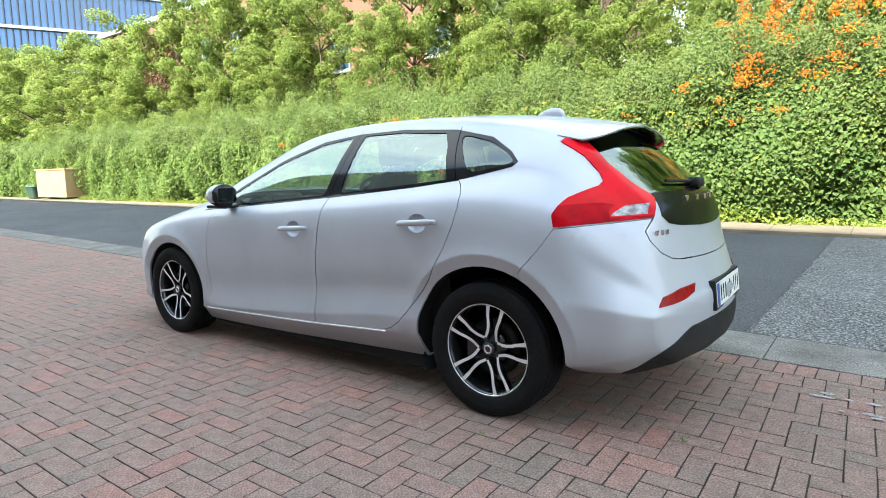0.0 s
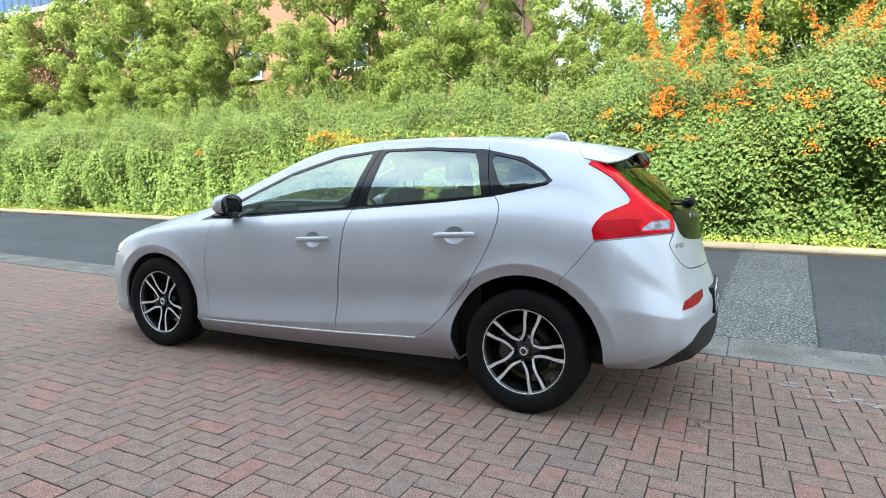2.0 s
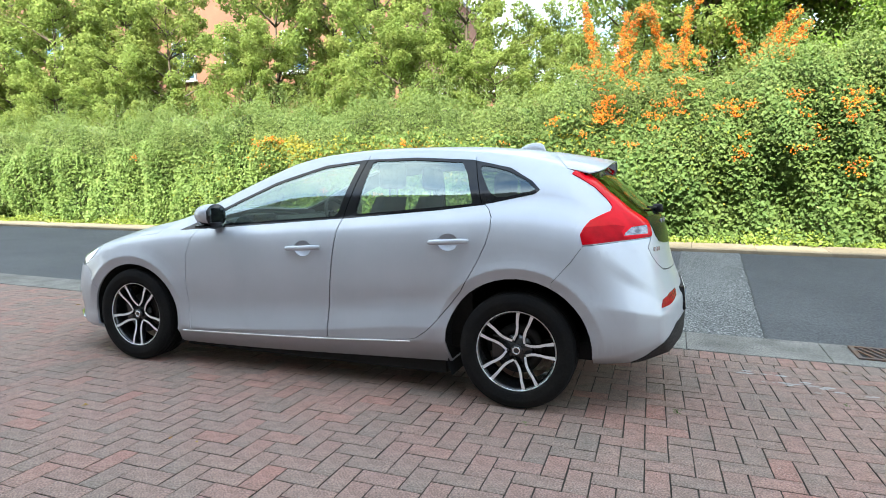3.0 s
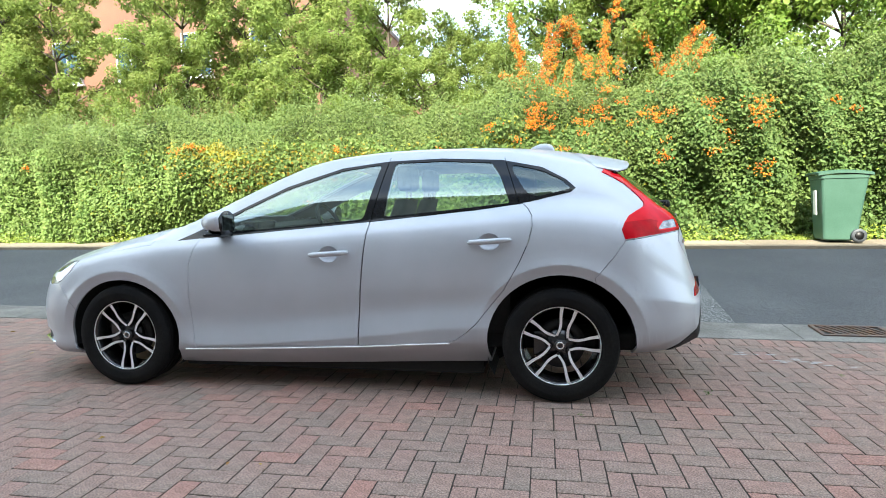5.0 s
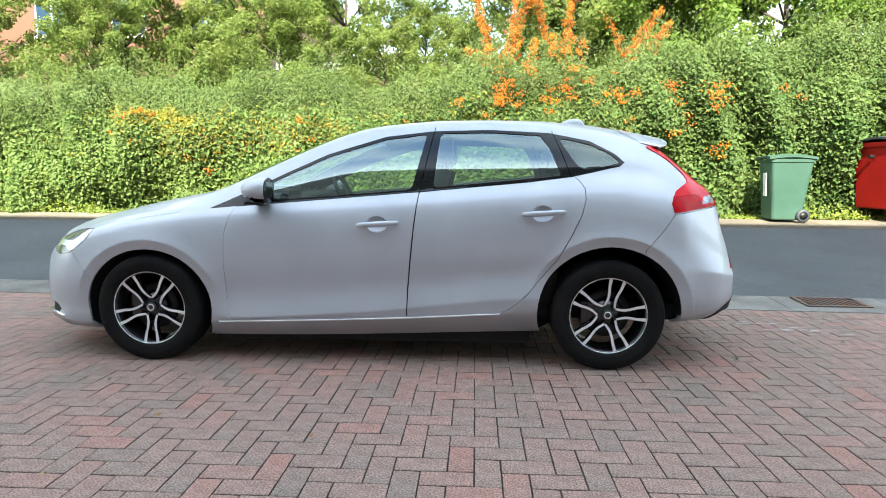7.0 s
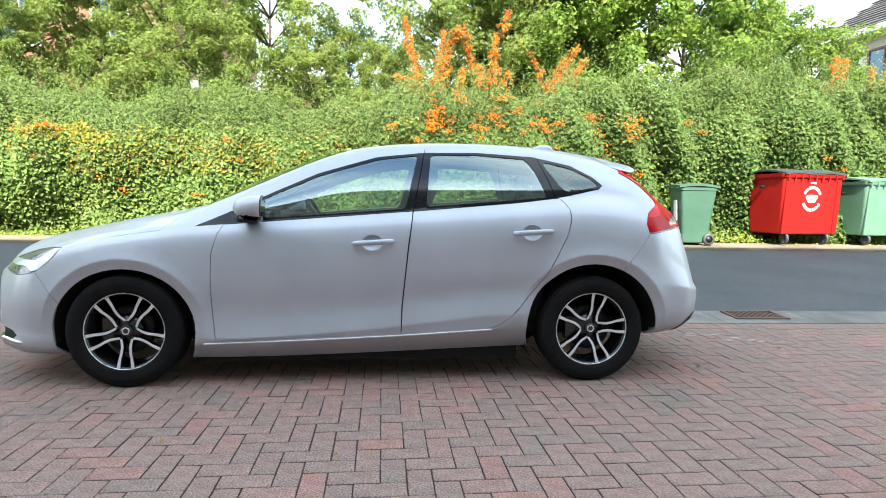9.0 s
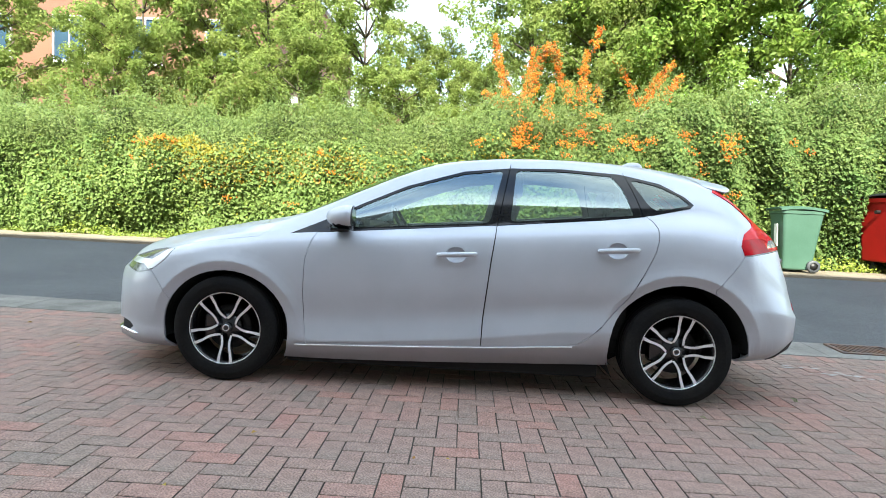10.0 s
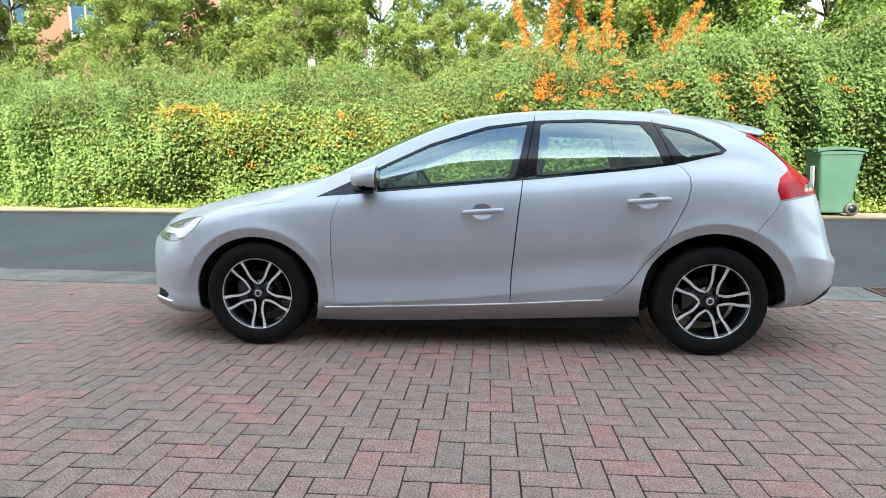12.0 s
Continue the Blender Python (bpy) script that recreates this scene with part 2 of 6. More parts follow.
# ---------------------------------------------------------------- building blocks
def mesh_ob(name, bm, material=None, parent=None, smooth=False):
    me = bpy.data.meshes.new(name)
    bm.to_mesh(me)
    bm.free()
    if smooth:
        me.shade_smooth()
    for m in (material if isinstance(material, (list, tuple)) else [material] if material else []):
        me.materials.append(m)
    ob = new(name, me)
    if parent:
        ob.parent = parent
    return ob


def part(name, bm, material, parent, label="", smooth=False):
    ob = mesh_ob(name, bm, material, parent, smooth)
    return tagged(ob, label) if label else ob


def thing(name, label, category, m=None, group="", kind=""):
    ob = new(name)
    ob.empty_display_size = 0.1
    if m is not None:
        ob.matrix_world = m
    return tagged(ob, label, category, group, kind)


def box(bm, x0, x1, y0, y1, z0, z1, bevel=0.0, m=None, segments=2):
    made = bmesh.ops.create_cube(bm, size=1, matrix=Matrix.Translation(((x0 + x1) / 2, (y0 + y1) / 2, (z0 + z1) / 2)) @ Matrix.Diagonal((x1 - x0, y1 - y0, z1 - z0, 1)))
    vs = made["verts"]
    if bevel:
        es = list({e for v in vs for e in v.link_edges})
        out = bmesh.ops.bevel(bm, geom=es, offset=bevel, segments=segments, affect="EDGES", profile=0.6)
        vs = list({v for f in out["faces"] for v in f.verts} | {v for v in vs if v.is_valid})
    if m is not None:
        bmesh.ops.transform(bm, matrix=m, verts=vs)
    return vs


def grid_faces(bm, rows, closed=False):
    """Quads between rows of points."""
    vs = [[bm.verts.new(p) for p in r] for r in rows]
    n = len(rows[0])
    for a, b in zip(vs, vs[1:]):
        for i in range(n if closed else n - 1):
            bm.faces.new((a[i], a[(i + 1) % n], b[(i + 1) % n], b[i]))
    return vs


def tube(bm, path, radius, sides=8, cap=True):
    """A round bar along points; radius: one number or one a point."""
    rows, up = [], None
    for i, p in enumerate(path):
        p = Vector(p)
        d = (Vector(path[min(i + 1, len(path) - 1)]) - Vector(path[max(i - 1, 0)])).normalized()
        up = (up or (Vector((0, 0, 1)) if abs(d.z) < 0.9 else Vector((1, 0, 0))))
        s = d.cross(up).normalized()
        up = s.cross(d).normalized()
        r = radius[i] if isinstance(radius, (list, tuple)) else radius
        rows.append([p + (s * math.cos(2 * math.pi * k / sides) + up * math.sin(2 * math.pi * k / sides)) * r for k in range(sides)])
    vs = grid_faces(bm, rows, True)
    if cap:
        bm.faces.new(vs[0][::-1])
        bm.faces.new(vs[-1])


def lathe(bm, profile, sides=48, m=None):
    """Turned about the y axis: profile rows of (y, radius)."""
    rows = [[(r * math.cos(2 * math.pi * k / sides), y, r * math.sin(2 * math.pi * k / sides)) for k in range(sides)] for y, r in profile]
    vs = grid_faces(bm, rows, True)
    if m is not None:
        bmesh.ops.transform(bm, matrix=m, verts=[v for r in vs for v in r])
    return vs


STREET = Matrix.Rotation(TURN, 4, "Z")
SLOPE, FOLD = 0.055, 1.0


def ground_z(v):
    return max(0.0, SLOPE * (v - FOLD))


def street(u, v, up=0.0):
    """A place by metres along and across the street and over its ground."""
    return STREET @ Vector((u, v, ground_z(v) + up))


def spline(points, steps):
    """A smooth line through points (centripetal), each gap in the given steps."""
    p = [np.array(q, float) for q in points]
    p = [2 * p[0] - p[1], *p, 2 * p[-1] - p[-2]]
    out = []
    for i in range(1, len(p) - 2):
        a, b, c, d = p[i - 1:i + 3]
        t0, t1 = 0.0, np.linalg.norm(b - a) ** 0.5 + 1e-6
        t2 = t1 + np.linalg.norm(c - b) ** 0.5 + 1e-6
        t3 = t2 + np.linalg.norm(d - c) ** 0.5 + 1e-6
        for t in np.linspace(t1, t2, steps[i - 1], endpoint=False):
            a1 = (t1 - t) / (t1 - t0) * a + (t - t0) / (t1 - t0) * b
            a2 = (t2 - t) / (t2 - t1) * b + (t - t1) / (t2 - t1) * c
            a3 = (t3 - t) / (t3 - t2) * c + (t - t2) / (t3 - t2) * d
            b1 = (t2 - t) / (t2 - t0) * a1 + (t - t0) / (t2 - t0) * a2
            b2 = (t3 - t) / (t3 - t1) * a2 + (t - t1) / (t3 - t1) * a3
            out.append((t2 - t) / (t2 - t1) * b1 + (t - t1) / (t2 - t1) * b2)
    return out + [p[-2]]


# ---------------------------------------------------------------- ground, road, kerbs
KERB_IN, KERB_OUT, ROAD_END, KERB_BACK = 0.83, 1.33, 5.85, 6.6


def sheet(name, u0, u1, v0, v1, up, material, label, category, kind="structure"):
    bm = bmesh.new()
    vs = sorted({v0, v1, *[FOLD for _ in (0,) if v0 < FOLD < v1]})
    grid_faces(bm, [[street(u, v, up) for u in (u0, u1)] for v in vs])
    bmesh.ops.recalc_face_normals(bm, faces=bm.faces)
    return tagged(mesh_ob(name, bm, material), label, category, kind=kind)


bm = bmesh.new()
# one sheet to the horizon: flat under the paving, rising across the road, level behind the hedge
rows = [[STREET @ Vector((u, v, z)) for u in (-900, 900)] for v, z in ((-900, -0.06), (FOLD, -0.06), (9.0, ground_z(9.0) - 0.06), (900, ground_z(9.0) - 0.06))]
grid_faces(bm, rows)
bmesh.ops.recalc_face_normals(bm, faces=bm.faces)
tagged(mesh_ob("ground", bm, SOIL), "bare earth and rough grass under the place", "ground", kind="structure")
road = sheet("road", -120, 120, KERB_OUT - 0.01, ROAD_END + 0.01, 0.0, ASPHALT, "dark asphalt road with a paler patched strip", "road")
bm = bmesh.new()
vs = [street(2.04, 1.335, 0.005), street(2.79, 1.335, 0.005), street(3.0, ROAD_END, 0.005), street(2.19, ROAD_END, 0.005)]
bm.faces.new([bm.verts.new(p) for p in vs])
for i in range(1, 7):
    bmesh.ops.bisect_plane(bm, geom=bm.faces[:] + bm.edges[:] + bm.verts[:], plane_co=street(2, 1.335 + i * 0.64), plane_no=(0, 1, 0))
rng = random.Random(4)
for v in bm.verts:
    v.co.x += rng.uniform(-0.007, 0.007)
bmesh.ops.recalc_face_normals(bm, faces=bm.faces)
part("road_patch", bm, PATCH, road, "coarser, paler patch of asphalt")
bm = bmesh.new()
for (a, b), (c, d) in (((2.04, 1.335), (2.19, ROAD_END)), ((2.79, 1.335), (3.0, ROAD_END))):
    pts = [street(a + (c - a) * t + rng.uniform(-0.009, 0.009), b + (d - b) * t, 0.008) for t in np.linspace(0, 1, 40)]
    grid_faces(bm, [pts, [p + Vector((rng.uniform(0.004, 0.013), 0, 0)) for p in pts]])
part("tar_seam", bm, mat("tar", (0.035, 0.035, 0.036), 0.7, second=(0.055, 0.055, 0.055), scale=6, fine=0.3), road, "black tar seam")


def kerb_run(name, u0, u1, v0, v1, length, height, label, seed, near, material=CONCRETE):
    """A row of concrete kerb stones; those in the near stretch are pieces of their own."""
    rng = random.Random(seed)
    root = thing(name, label, "kerb", kind="structure")
    rest = bmesh.new()
    u = u0
    while u < u1:
        n = length * rng.uniform(0.97, 1.03)
        own = near[0] < u < near[1]
        bm = bmesh.new() if own else rest
        a, b, c = u + 0.0018, u + n - 0.0018, 0.004
        up = height + rng.uniform(-0.002, 0.002)
        ring = [[street(p, q, z) for p, q in ((a + i, v0 + i), (b - i, v0 + i), (b - i, v1 - i), (a + i, v1 - i))] for i, z in ((0, -0.08), (0, up - c), (c, up))]
        vs = grid_faces(bm, ring, True)
        bm.faces.new(vs[-1])
        if own:
            bmesh.ops.recalc_face_normals(bm, faces=bm.faces)
            part("kerb_stone", bm, material, root)
        u += n
    bmesh.ops.recalc_face_normals(rest, faces=rest.faces)
    tagged(part("kerb_stones", rest, material, root), kind="stuff")
    return root


kerb_run("near_kerb", -60, 40, KERB_IN, KERB_OUT - 0.003, 0.915, 0.006, "flush grey concrete kerb along the road", 1, (-9, 6))
kerb_run("far_kerb", -60, 40, ROAD_END, KERB_BACK, 0.915, 0.05, "sandy pale concrete kerb below the hedge", 2, (-9, 10), DIRTY_KERB)

# the paving's bed, and the plain far part of the paved yard
sheet("paving_bed", -60, 60, -13.9, KERB_IN, -0.0085, JOINT, "dark jointing sand under the paving blocks", "pavement")


# ---------------------------------------------------------------- buildings round the place
BRICK = mat("brick", (0.19, 0.088, 0.054), 0.88, second=(0.14, 0.068, 0.045), scale=0.9, fine=0.22, fine_scale=25, bump=0.5, bump_scale=30)
CREAM = mat("cream_render", (0.72, 0.66, 0.54), 0.85, second=(0.62, 0.57, 0.47), scale=0.6, fine=0.08, fine_scale=40, bump=0.2)
TILE = mat("roof_tile", (0.07, 0.066, 0.064), 0.85, second=(0.05, 0.048, 0.046), scale=1.5, fine=0.25, vary=0.2, bump=0.3)
WHITE = mat("white_paint", (0.78, 0.78, 0.76), 0.45, second=(0.7, 0.7, 0.67), scale=3, fine=0.06)
FRAME = mat("grey_frame", (0.42, 0.44, 0.47), 0.4, 0.4, fine=0.1)
BROWN = mat("brown_frame", (0.16, 0.07, 0.035), 0.5, second=(0.12, 0.05, 0.03), scale=5, fine=0.2)
DARK_FRAME = mat("dark_frame", (0.05, 0.06, 0.08), 0.4, 0.3, fine=0.1)
SKY_PANE = mat("blue_pane", (0.1, 0.165, 0.28), 0.08, 0.35, second=(0.11, 0.22, 0.42), scale=0.2, coat=0.3)
PANE = mat("window_pane", (0.04, 0.08, 0.13), 0.05, 0.3, second=(0.06, 0.11, 0.17), scale=0.25, coat=1.0)

bm = bmesh.new()
box(bm, -45, 40, -15.0, -14.0, -0.05, 18.0, m=STREET)
tagged(mesh_ob("wall_south", bm, GREY_WALL), "plain grey rendered wall of the building facing the car", "wall", kind="structure")


def window(parent, x, y, z, w, h, turn=0.0, bars=1, frame_mat=None):
    """A framed window; its wall faces -y before the turn."""
    root = new("window")
    root.parent = parent
    root.matrix_local = pose(x, y, z, 0, 0, turn)
    bm = bmesh.new()
    for x0, x1, z0, z1 in ((-w / 2, w / 2, 0, 0.08), (-w / 2, w / 2, h - 0.08, h), (-w / 2, -w / 2 + 0.08, 0.08, h - 0.08), (w / 2 - 0.08, w / 2, 0.08, h - 0.08), *[(-w / 2 + w * k / (bars + 1) - 0.03, -w / 2 + w * k / (bars + 1) + 0.03, 0.08, h - 0.08) for k in range(1, bars + 1)]):
        box(bm, x0, x1, -0.06, 0.05, z0, z1)
    part("window_frame", bm, frame_mat or FRAME, root)
    bm = bmesh.new()
    box(bm, -w / 2 + 0.07, w / 2 - 0.07, -0.02, 0.0, 0.07, h - 0.07)
    part("pane", bm, PANE, root)
    bm = bmesh.new()
    box(bm, -w / 2 - 0.06, w / 2 + 0.06, -0.14, 0.02, -0.09, -0.002, 0.01)
    part("window_sill", bm, WHITE, root)


brick_house = thing("brick_building", "red-brick building of three storeys behind the trees", "building", pose(0, 0, ground_z(9.0)))
bm = bmesh.new()
for x0, x1, y0, y1, h in ((-46, -21, 19.0, 30, 11.5), (-21, -7.2, 17.2, 30, 9.9), (-7.2, 0.4, 18.4, 30, 4.6)):
    box(bm, x0, x1, y0, y1, 0, h)
part("wall", bm, BRICK, brick_house)
bm = bmesh.new()
for x0, x1, y0, y1, h in ((-46, -21, 19.0, 30, 11.5), (-21, -7.2, 17.2, 30, 9.9), (-7.2, 0.4, 18.4, 30, 4.6)):
    box(bm, x0 - 0.2, x1 + 0.2, y0 - 0.25, y1, h, h + 0.3)
part("parapet", bm, FRAME, brick_house)
for x in np.arange(-18.0, -8, 2.9):
    for z in (1.6, 5.7):
        window(brick_house, x, 17.16, z, 1.3, 1.7)
for x in np.arange(-44, -22, 3.1):
    for z in (1.0, 4.4, 7.8):
        window(brick_house, x, 18.96, z, 1.5, 1.7)
for x in (-5.6, -2.8):
    window(brick_house, x, 18.36, 1.9, 1.4, 1.5)

office = thing("office_block", "tall office block with blue glass bays and pale frames", "building", pose(-58, 13, ground_z(9.0), 0, 0, 62))
bm = bmesh.new()
box(bm, 0, 30, 0.3, 14, 0, 27)
part("wall", bm, FRAME, office)
for k in range(9):
    bm = bmesh.new()
    box(bm, -0.3, 30.3, -0.25, 0.3, max(0, k * 3.4 - 0.12), k * 3.4 + 0.12)
    part("floor_band", bm, FRAME, office)
for k in range(8):
    for i in range(12):
        bm = bmesh.new()
        box(bm, i * 2.5 + 0.06, i * 2.5 + 2.44, 0.1, 0.28, k * 3.4 + 0.13, k * 3.4 + 3.27)
        part("pane", bm, SKY_PANE, office)
for i in range(61):
    bm = bmesh.new()
    box(bm, i * 0.5 - 0.05, i * 0.5 + 0.05, -0.12, 0.1, 0.26, 27)
    part("mullion", bm, DARK_FRAME, office)

# a house end-on behind the bins: its eaves run towards the road
cottage = thing("house", "cream rendered house with a grey tiled roof and brown windows", "house", pose(17.9, 17.0, ground_z(9.0) - 0.06, 0, 0, -85))
bm = bmesh.new()
box(bm, -1.6, 6.4, 0, 9, 0, 7.3)
part("wall", bm, CREAM, cottage)
bm = bmesh.new()
vs = [bm.verts.new(p) for p in ((-1.8, -0.4, 7.28), (6.6, -0.4, 7.28), (6.6, 4.5, 10.4), (-1.8, 4.5, 10.4), (6.6, 9.4, 7.28), (-1.8, 9.4, 7.28))]
bm.faces.new(vs[:4]), bm.faces.new((vs[3], vs[2], vs[4], vs[5]))
bm.faces.new((vs[0], vs[3], vs[5])), bm.faces.new((vs[1], vs[4], vs[2]))
roof = part("roof", bm, TILE, cottage, "grey tiled roof")
tile_rng = random.Random(12)
for k in range(16):
    y0, z0 = -0.45 + k * 0.31, 7.27 + k * 0.196
    turn = Matrix.Translation((0, y0, z0)) @ Matrix.Rotation(radians(25), 4, "X") @ Matrix.Translation((0, -y0, -z0))
    for i in range(14):
        bm = bmesh.new()
        x0 = -1.9 + i * 0.62 + (0.31 if k % 2 else 0)
        up = tile_rng.uniform(0, 0.014)
        box(bm, x0, x0 + 0.61, y0, y0 + 0.36, z0 + up, z0 + 0.05 + up, m=turn)
        part("roof_tile", bm, TILE, roof)
bm = bmesh.new()
box(bm, -1.85, 6.65, -0.62, -0.44, 7.02, 7.24, 0.03)
part("gutter", bm, WHITE, cottage, "white fascia and gutter")
for x in (1.45, 4.4):
    for z in (1.2, 5.15):
        window(cottage, x, -0.04, z, 1.4, 1.4, frame_mat=BROWN)


# ---------------------------------------------------------------- hedge, shrubs and trees
def leaves(name, places, facing, size, material, parent=None, seed=1, spread=0.9, slim=0.62):
    """One mesh of many folded leaves: places (n, 3), the way they face (n, 3), length (n)."""
    r = np.random.default_rng(seed)
    n = len(places)
    nor = facing + r.normal(0, spread, (n, 3))
    nor /= np.linalg.norm(nor, axis=1)[:, None] + 1e-9
    ref = r.normal(0, 1, (n, 3)) + np.array([0, 0, -0.7])
    a = np.cross(nor, ref)
    a /= np.linalg.norm(a, axis=1)[:, None] + 1e-9
    b = np.cross(a, nor)
    s = (size * r.uniform(0.6, 1.35, n))[:, None]
    fold = s * r.uniform(0.05, 0.22, n)[:, None]
    v = np.stack([places - b * s * 0.5, places + a * s * slim * 0.5 + nor * fold, places + b * s * 0.5 - nor * fold * 0.6, places - a * s * slim * 0.5 + nor * fold], 1)
    me = bpy.data.meshes.new(name)
    me.vertices.add(4 * n)
    me.vertices.foreach_set("co", v.reshape(-1).astype(np.float32))
    idx = (np.arange(n)[:, None] * 4 + np.array([0, 1, 2, 0, 2, 3])).reshape(-1)
    me.loops.add(6 * n)
    me.loops.foreach_set("vertex_index", idx.astype(np.int32))
    me.polygons.add(2 * n)
    me.polygons.foreach_set("loop_start", (np.arange(2 * n) * 3).astype(np.int32))
    me.update(calc_edges=True)
    me.materials.append(material)
    ob = new(name, me)
    if parent:
        ob.parent = parent
    return ob


def lumps(u, h, seed):
    """Soft swellings of a hedge's face, in metres."""
    out = np.zeros_like(u)
    r = np.random.default_rng(seed)
    for size, amount in ((3.1, 0.16), (1.3, 0.15), (0.55, 0.14), (0.27, 0.09)):
        for _ in range(3):
            k, p = r.normal(0, 1, 2) / size * 2.2, r.uniform(0, 6.3)
            out += amount / 1.7 * np.sin(k[0] * u + k[1] * h * 1.4 + p)
    return out


def top_of_hedge(u):
    """The hedge's height over its ground: higher to the right of the gap."""
    return 2.7 + 0.3 / (1 + np.exp(-(u - 0.3) * 3)) + 0.45 / (1 + np.exp(-(u - 4.9) * 2.2)) + 0.16 * np.sin(u * 1.7 + 1) + 0.1 * np.sin(u * 4.1) + 0.05 * np.sin(u * 9.7)


def to_world(u, v, h):
    c, s = math.cos(TURN), math.sin(TURN)
    z = np.maximum(0, SLOPE * (np.minimum(v, 9.0) - FOLD)) + h
    return np.stack([c * u - s * v, s * u + c * v, z], 1)


HEDGE_FRONT = 6.95
hedge = thing("hedge", "tall dense green hedge of ivy and privet, sunlit, uneven on top", "hedge", kind="stuff")
# solid sheet inside the hedge, darker green than the leaves before it
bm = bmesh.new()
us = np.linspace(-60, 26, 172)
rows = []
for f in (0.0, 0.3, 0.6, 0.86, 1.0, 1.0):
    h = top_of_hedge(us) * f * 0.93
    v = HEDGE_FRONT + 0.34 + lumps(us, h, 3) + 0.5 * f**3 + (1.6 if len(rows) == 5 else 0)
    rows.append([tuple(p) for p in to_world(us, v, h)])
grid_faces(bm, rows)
part("hedge_inside", bm, HEDGE_CORE, hedge, "dark green sheet inside the hedge", smooth=True)


def hedge_leaves(name, u0, u1, f0, f1, count, size, material, seed, depth=0.3, spread=0.75, slim=0.62, kind="stuff"):
    r = np.random.default_rng(seed)
    u = r.uniform(u0, u1, count)
    f = r.uniform(f0, f1, count)
    h = top_of_hedge(u) * f
    d = np.abs(r.normal(0, depth * 0.5, count))
    v = HEDGE_FRONT + lumps(u, h, 3) + 0.5 * f**3 + d - 0.06
    face = np.stack([np.zeros(count), -np.ones(count), 0.45 + 0.4 * f], 1)
    return tagged(leaves(name, to_world(u, v, h), face, np.full(count, size), material, hedge, seed, spread, slim), kind=kind)


hedge_leaves("ivy_leaves", -2.2, 15, 0.0, 0.72, 56000, 0.085, IVY, 21, 0.36, 0.8)
for k, (u0, count) in enumerate(((1.4, 3000), (2.2, 4000), (3.1, 4000), (4.2, 5000))):
    hedge_leaves("ivy_leaves", u0, 15, 0.58, 0.9 + 0.02 * k, count, 0.078, IVY, 60 + k, 0.5, 0.95)
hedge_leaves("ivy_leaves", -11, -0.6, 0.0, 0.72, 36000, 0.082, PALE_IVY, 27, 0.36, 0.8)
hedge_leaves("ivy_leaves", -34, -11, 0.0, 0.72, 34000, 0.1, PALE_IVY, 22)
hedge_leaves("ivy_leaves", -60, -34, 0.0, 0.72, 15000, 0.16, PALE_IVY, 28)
hedge_leaves("privet_leaves", -60, -34, 0.5, 1.0, 15000, 0.15, PRIVET, 29, 0.45, 0.9, 0.5)
hedge_leaves("privet_leaves", -11, 15, 0.5, 1.0, 100000, 0.056, PRIVET, 23, 0.45, 0.8, 0.5)
hedge_leaves("privet_leaves", -34, -11, 0.5, 1.0, 34000, 0.08, PRIVET, 24, 0.45, 0.65, 0.5)
hedge_leaves("yellow_leaves", -6, -1.5, 0.42, 0.66, 900, 0.06, AUTUMN_LEAF, 25, 0.12)
for k, (u0, u1, f0, f1, count) in enumerate(((-6.5, -5.1, 0.68, 0.76, 300), (-7.0, -4.9, 0.63, 0.75, 350), (-6.1, -4.4, 0.6, 0.78, 250), (-7.6, -3.6, 0.56, 0.72, 250), (-5.0, 0.6, 0.48, 0.7, 350), (-3.4, 1.4, 0.5, 0.76, 250), (-9.5, 3.0, 0.2, 0.75, 350))):
    hedge_leaves("yellow_leaves", u0, u1, f0, f1, count, 0.068, GOLD_LEAF, 34 + k, 0.14, 0.9)
hedge_leaves("yellow_leaves", -9, 13, 0.1, 0.8, 1500, 0.06, YELLOW_LEAF, 26, 0.12)
# thin upright shoots on the crest
r = np.random.default_rng(31)
pts, ways = [], []
for k in range(3200):
    u0 = r.uniform(-30, 15)
    h0 = float(top_of_hedge(np.array([u0]))[0]) - r.uniform(0.1, 0.7)
    v0 = HEDGE_FRONT + r.uniform(0.15, 1.4)
    lean, tall = r.normal(0, 0.22, 2), r.uniform(0.35, 0.9)
    for t in np.linspace(0, 1, 16):
        pts.append((u0 + lean[0] * t * tall + r.normal(0, 0.03), v0 + lean[1] * t * tall + r.normal(0, 0.03), h0 + tall * t))
pts = np.array(pts)
tagged(leaves("privet_shoots", to_world(pts[:, 0], pts[:, 1], pts[:, 2]), np.tile([0, -0.6, 0.5], (len(pts), 1)), np.full(len(pts), 0.05), PRIVET, hedge, 32, 0.9, 0.45), kind="stuff")
# weeds along the foot
r = np.random.default_rng(41)
n = 15000
u, t = r.uniform(-30, 14, n), r.uniform(0, 1, n)
v = KERB_BACK - 0.08 + 0.5 * t + 0.06 * np.sin(u * 3) + 0.05 * np.sin(u * 7.3)
h = 0.04 + r.uniform(0, 1, n) * (0.08 + 0.2 * t) * (0.6 + 0.4 * np.sin(u * 2.1))
weeds = leaves("low_weeds", to_world(u, v, np.abs(h)), np.tile([0, -0.5, 0.9], (n, 1)), np.full(n, 0.055), YELLOW_LEAF, None, 42, 0.7)
tagged(weeds, "yellow-green weeds and ground ivy along the kerb", "weeds", kind="stuff")


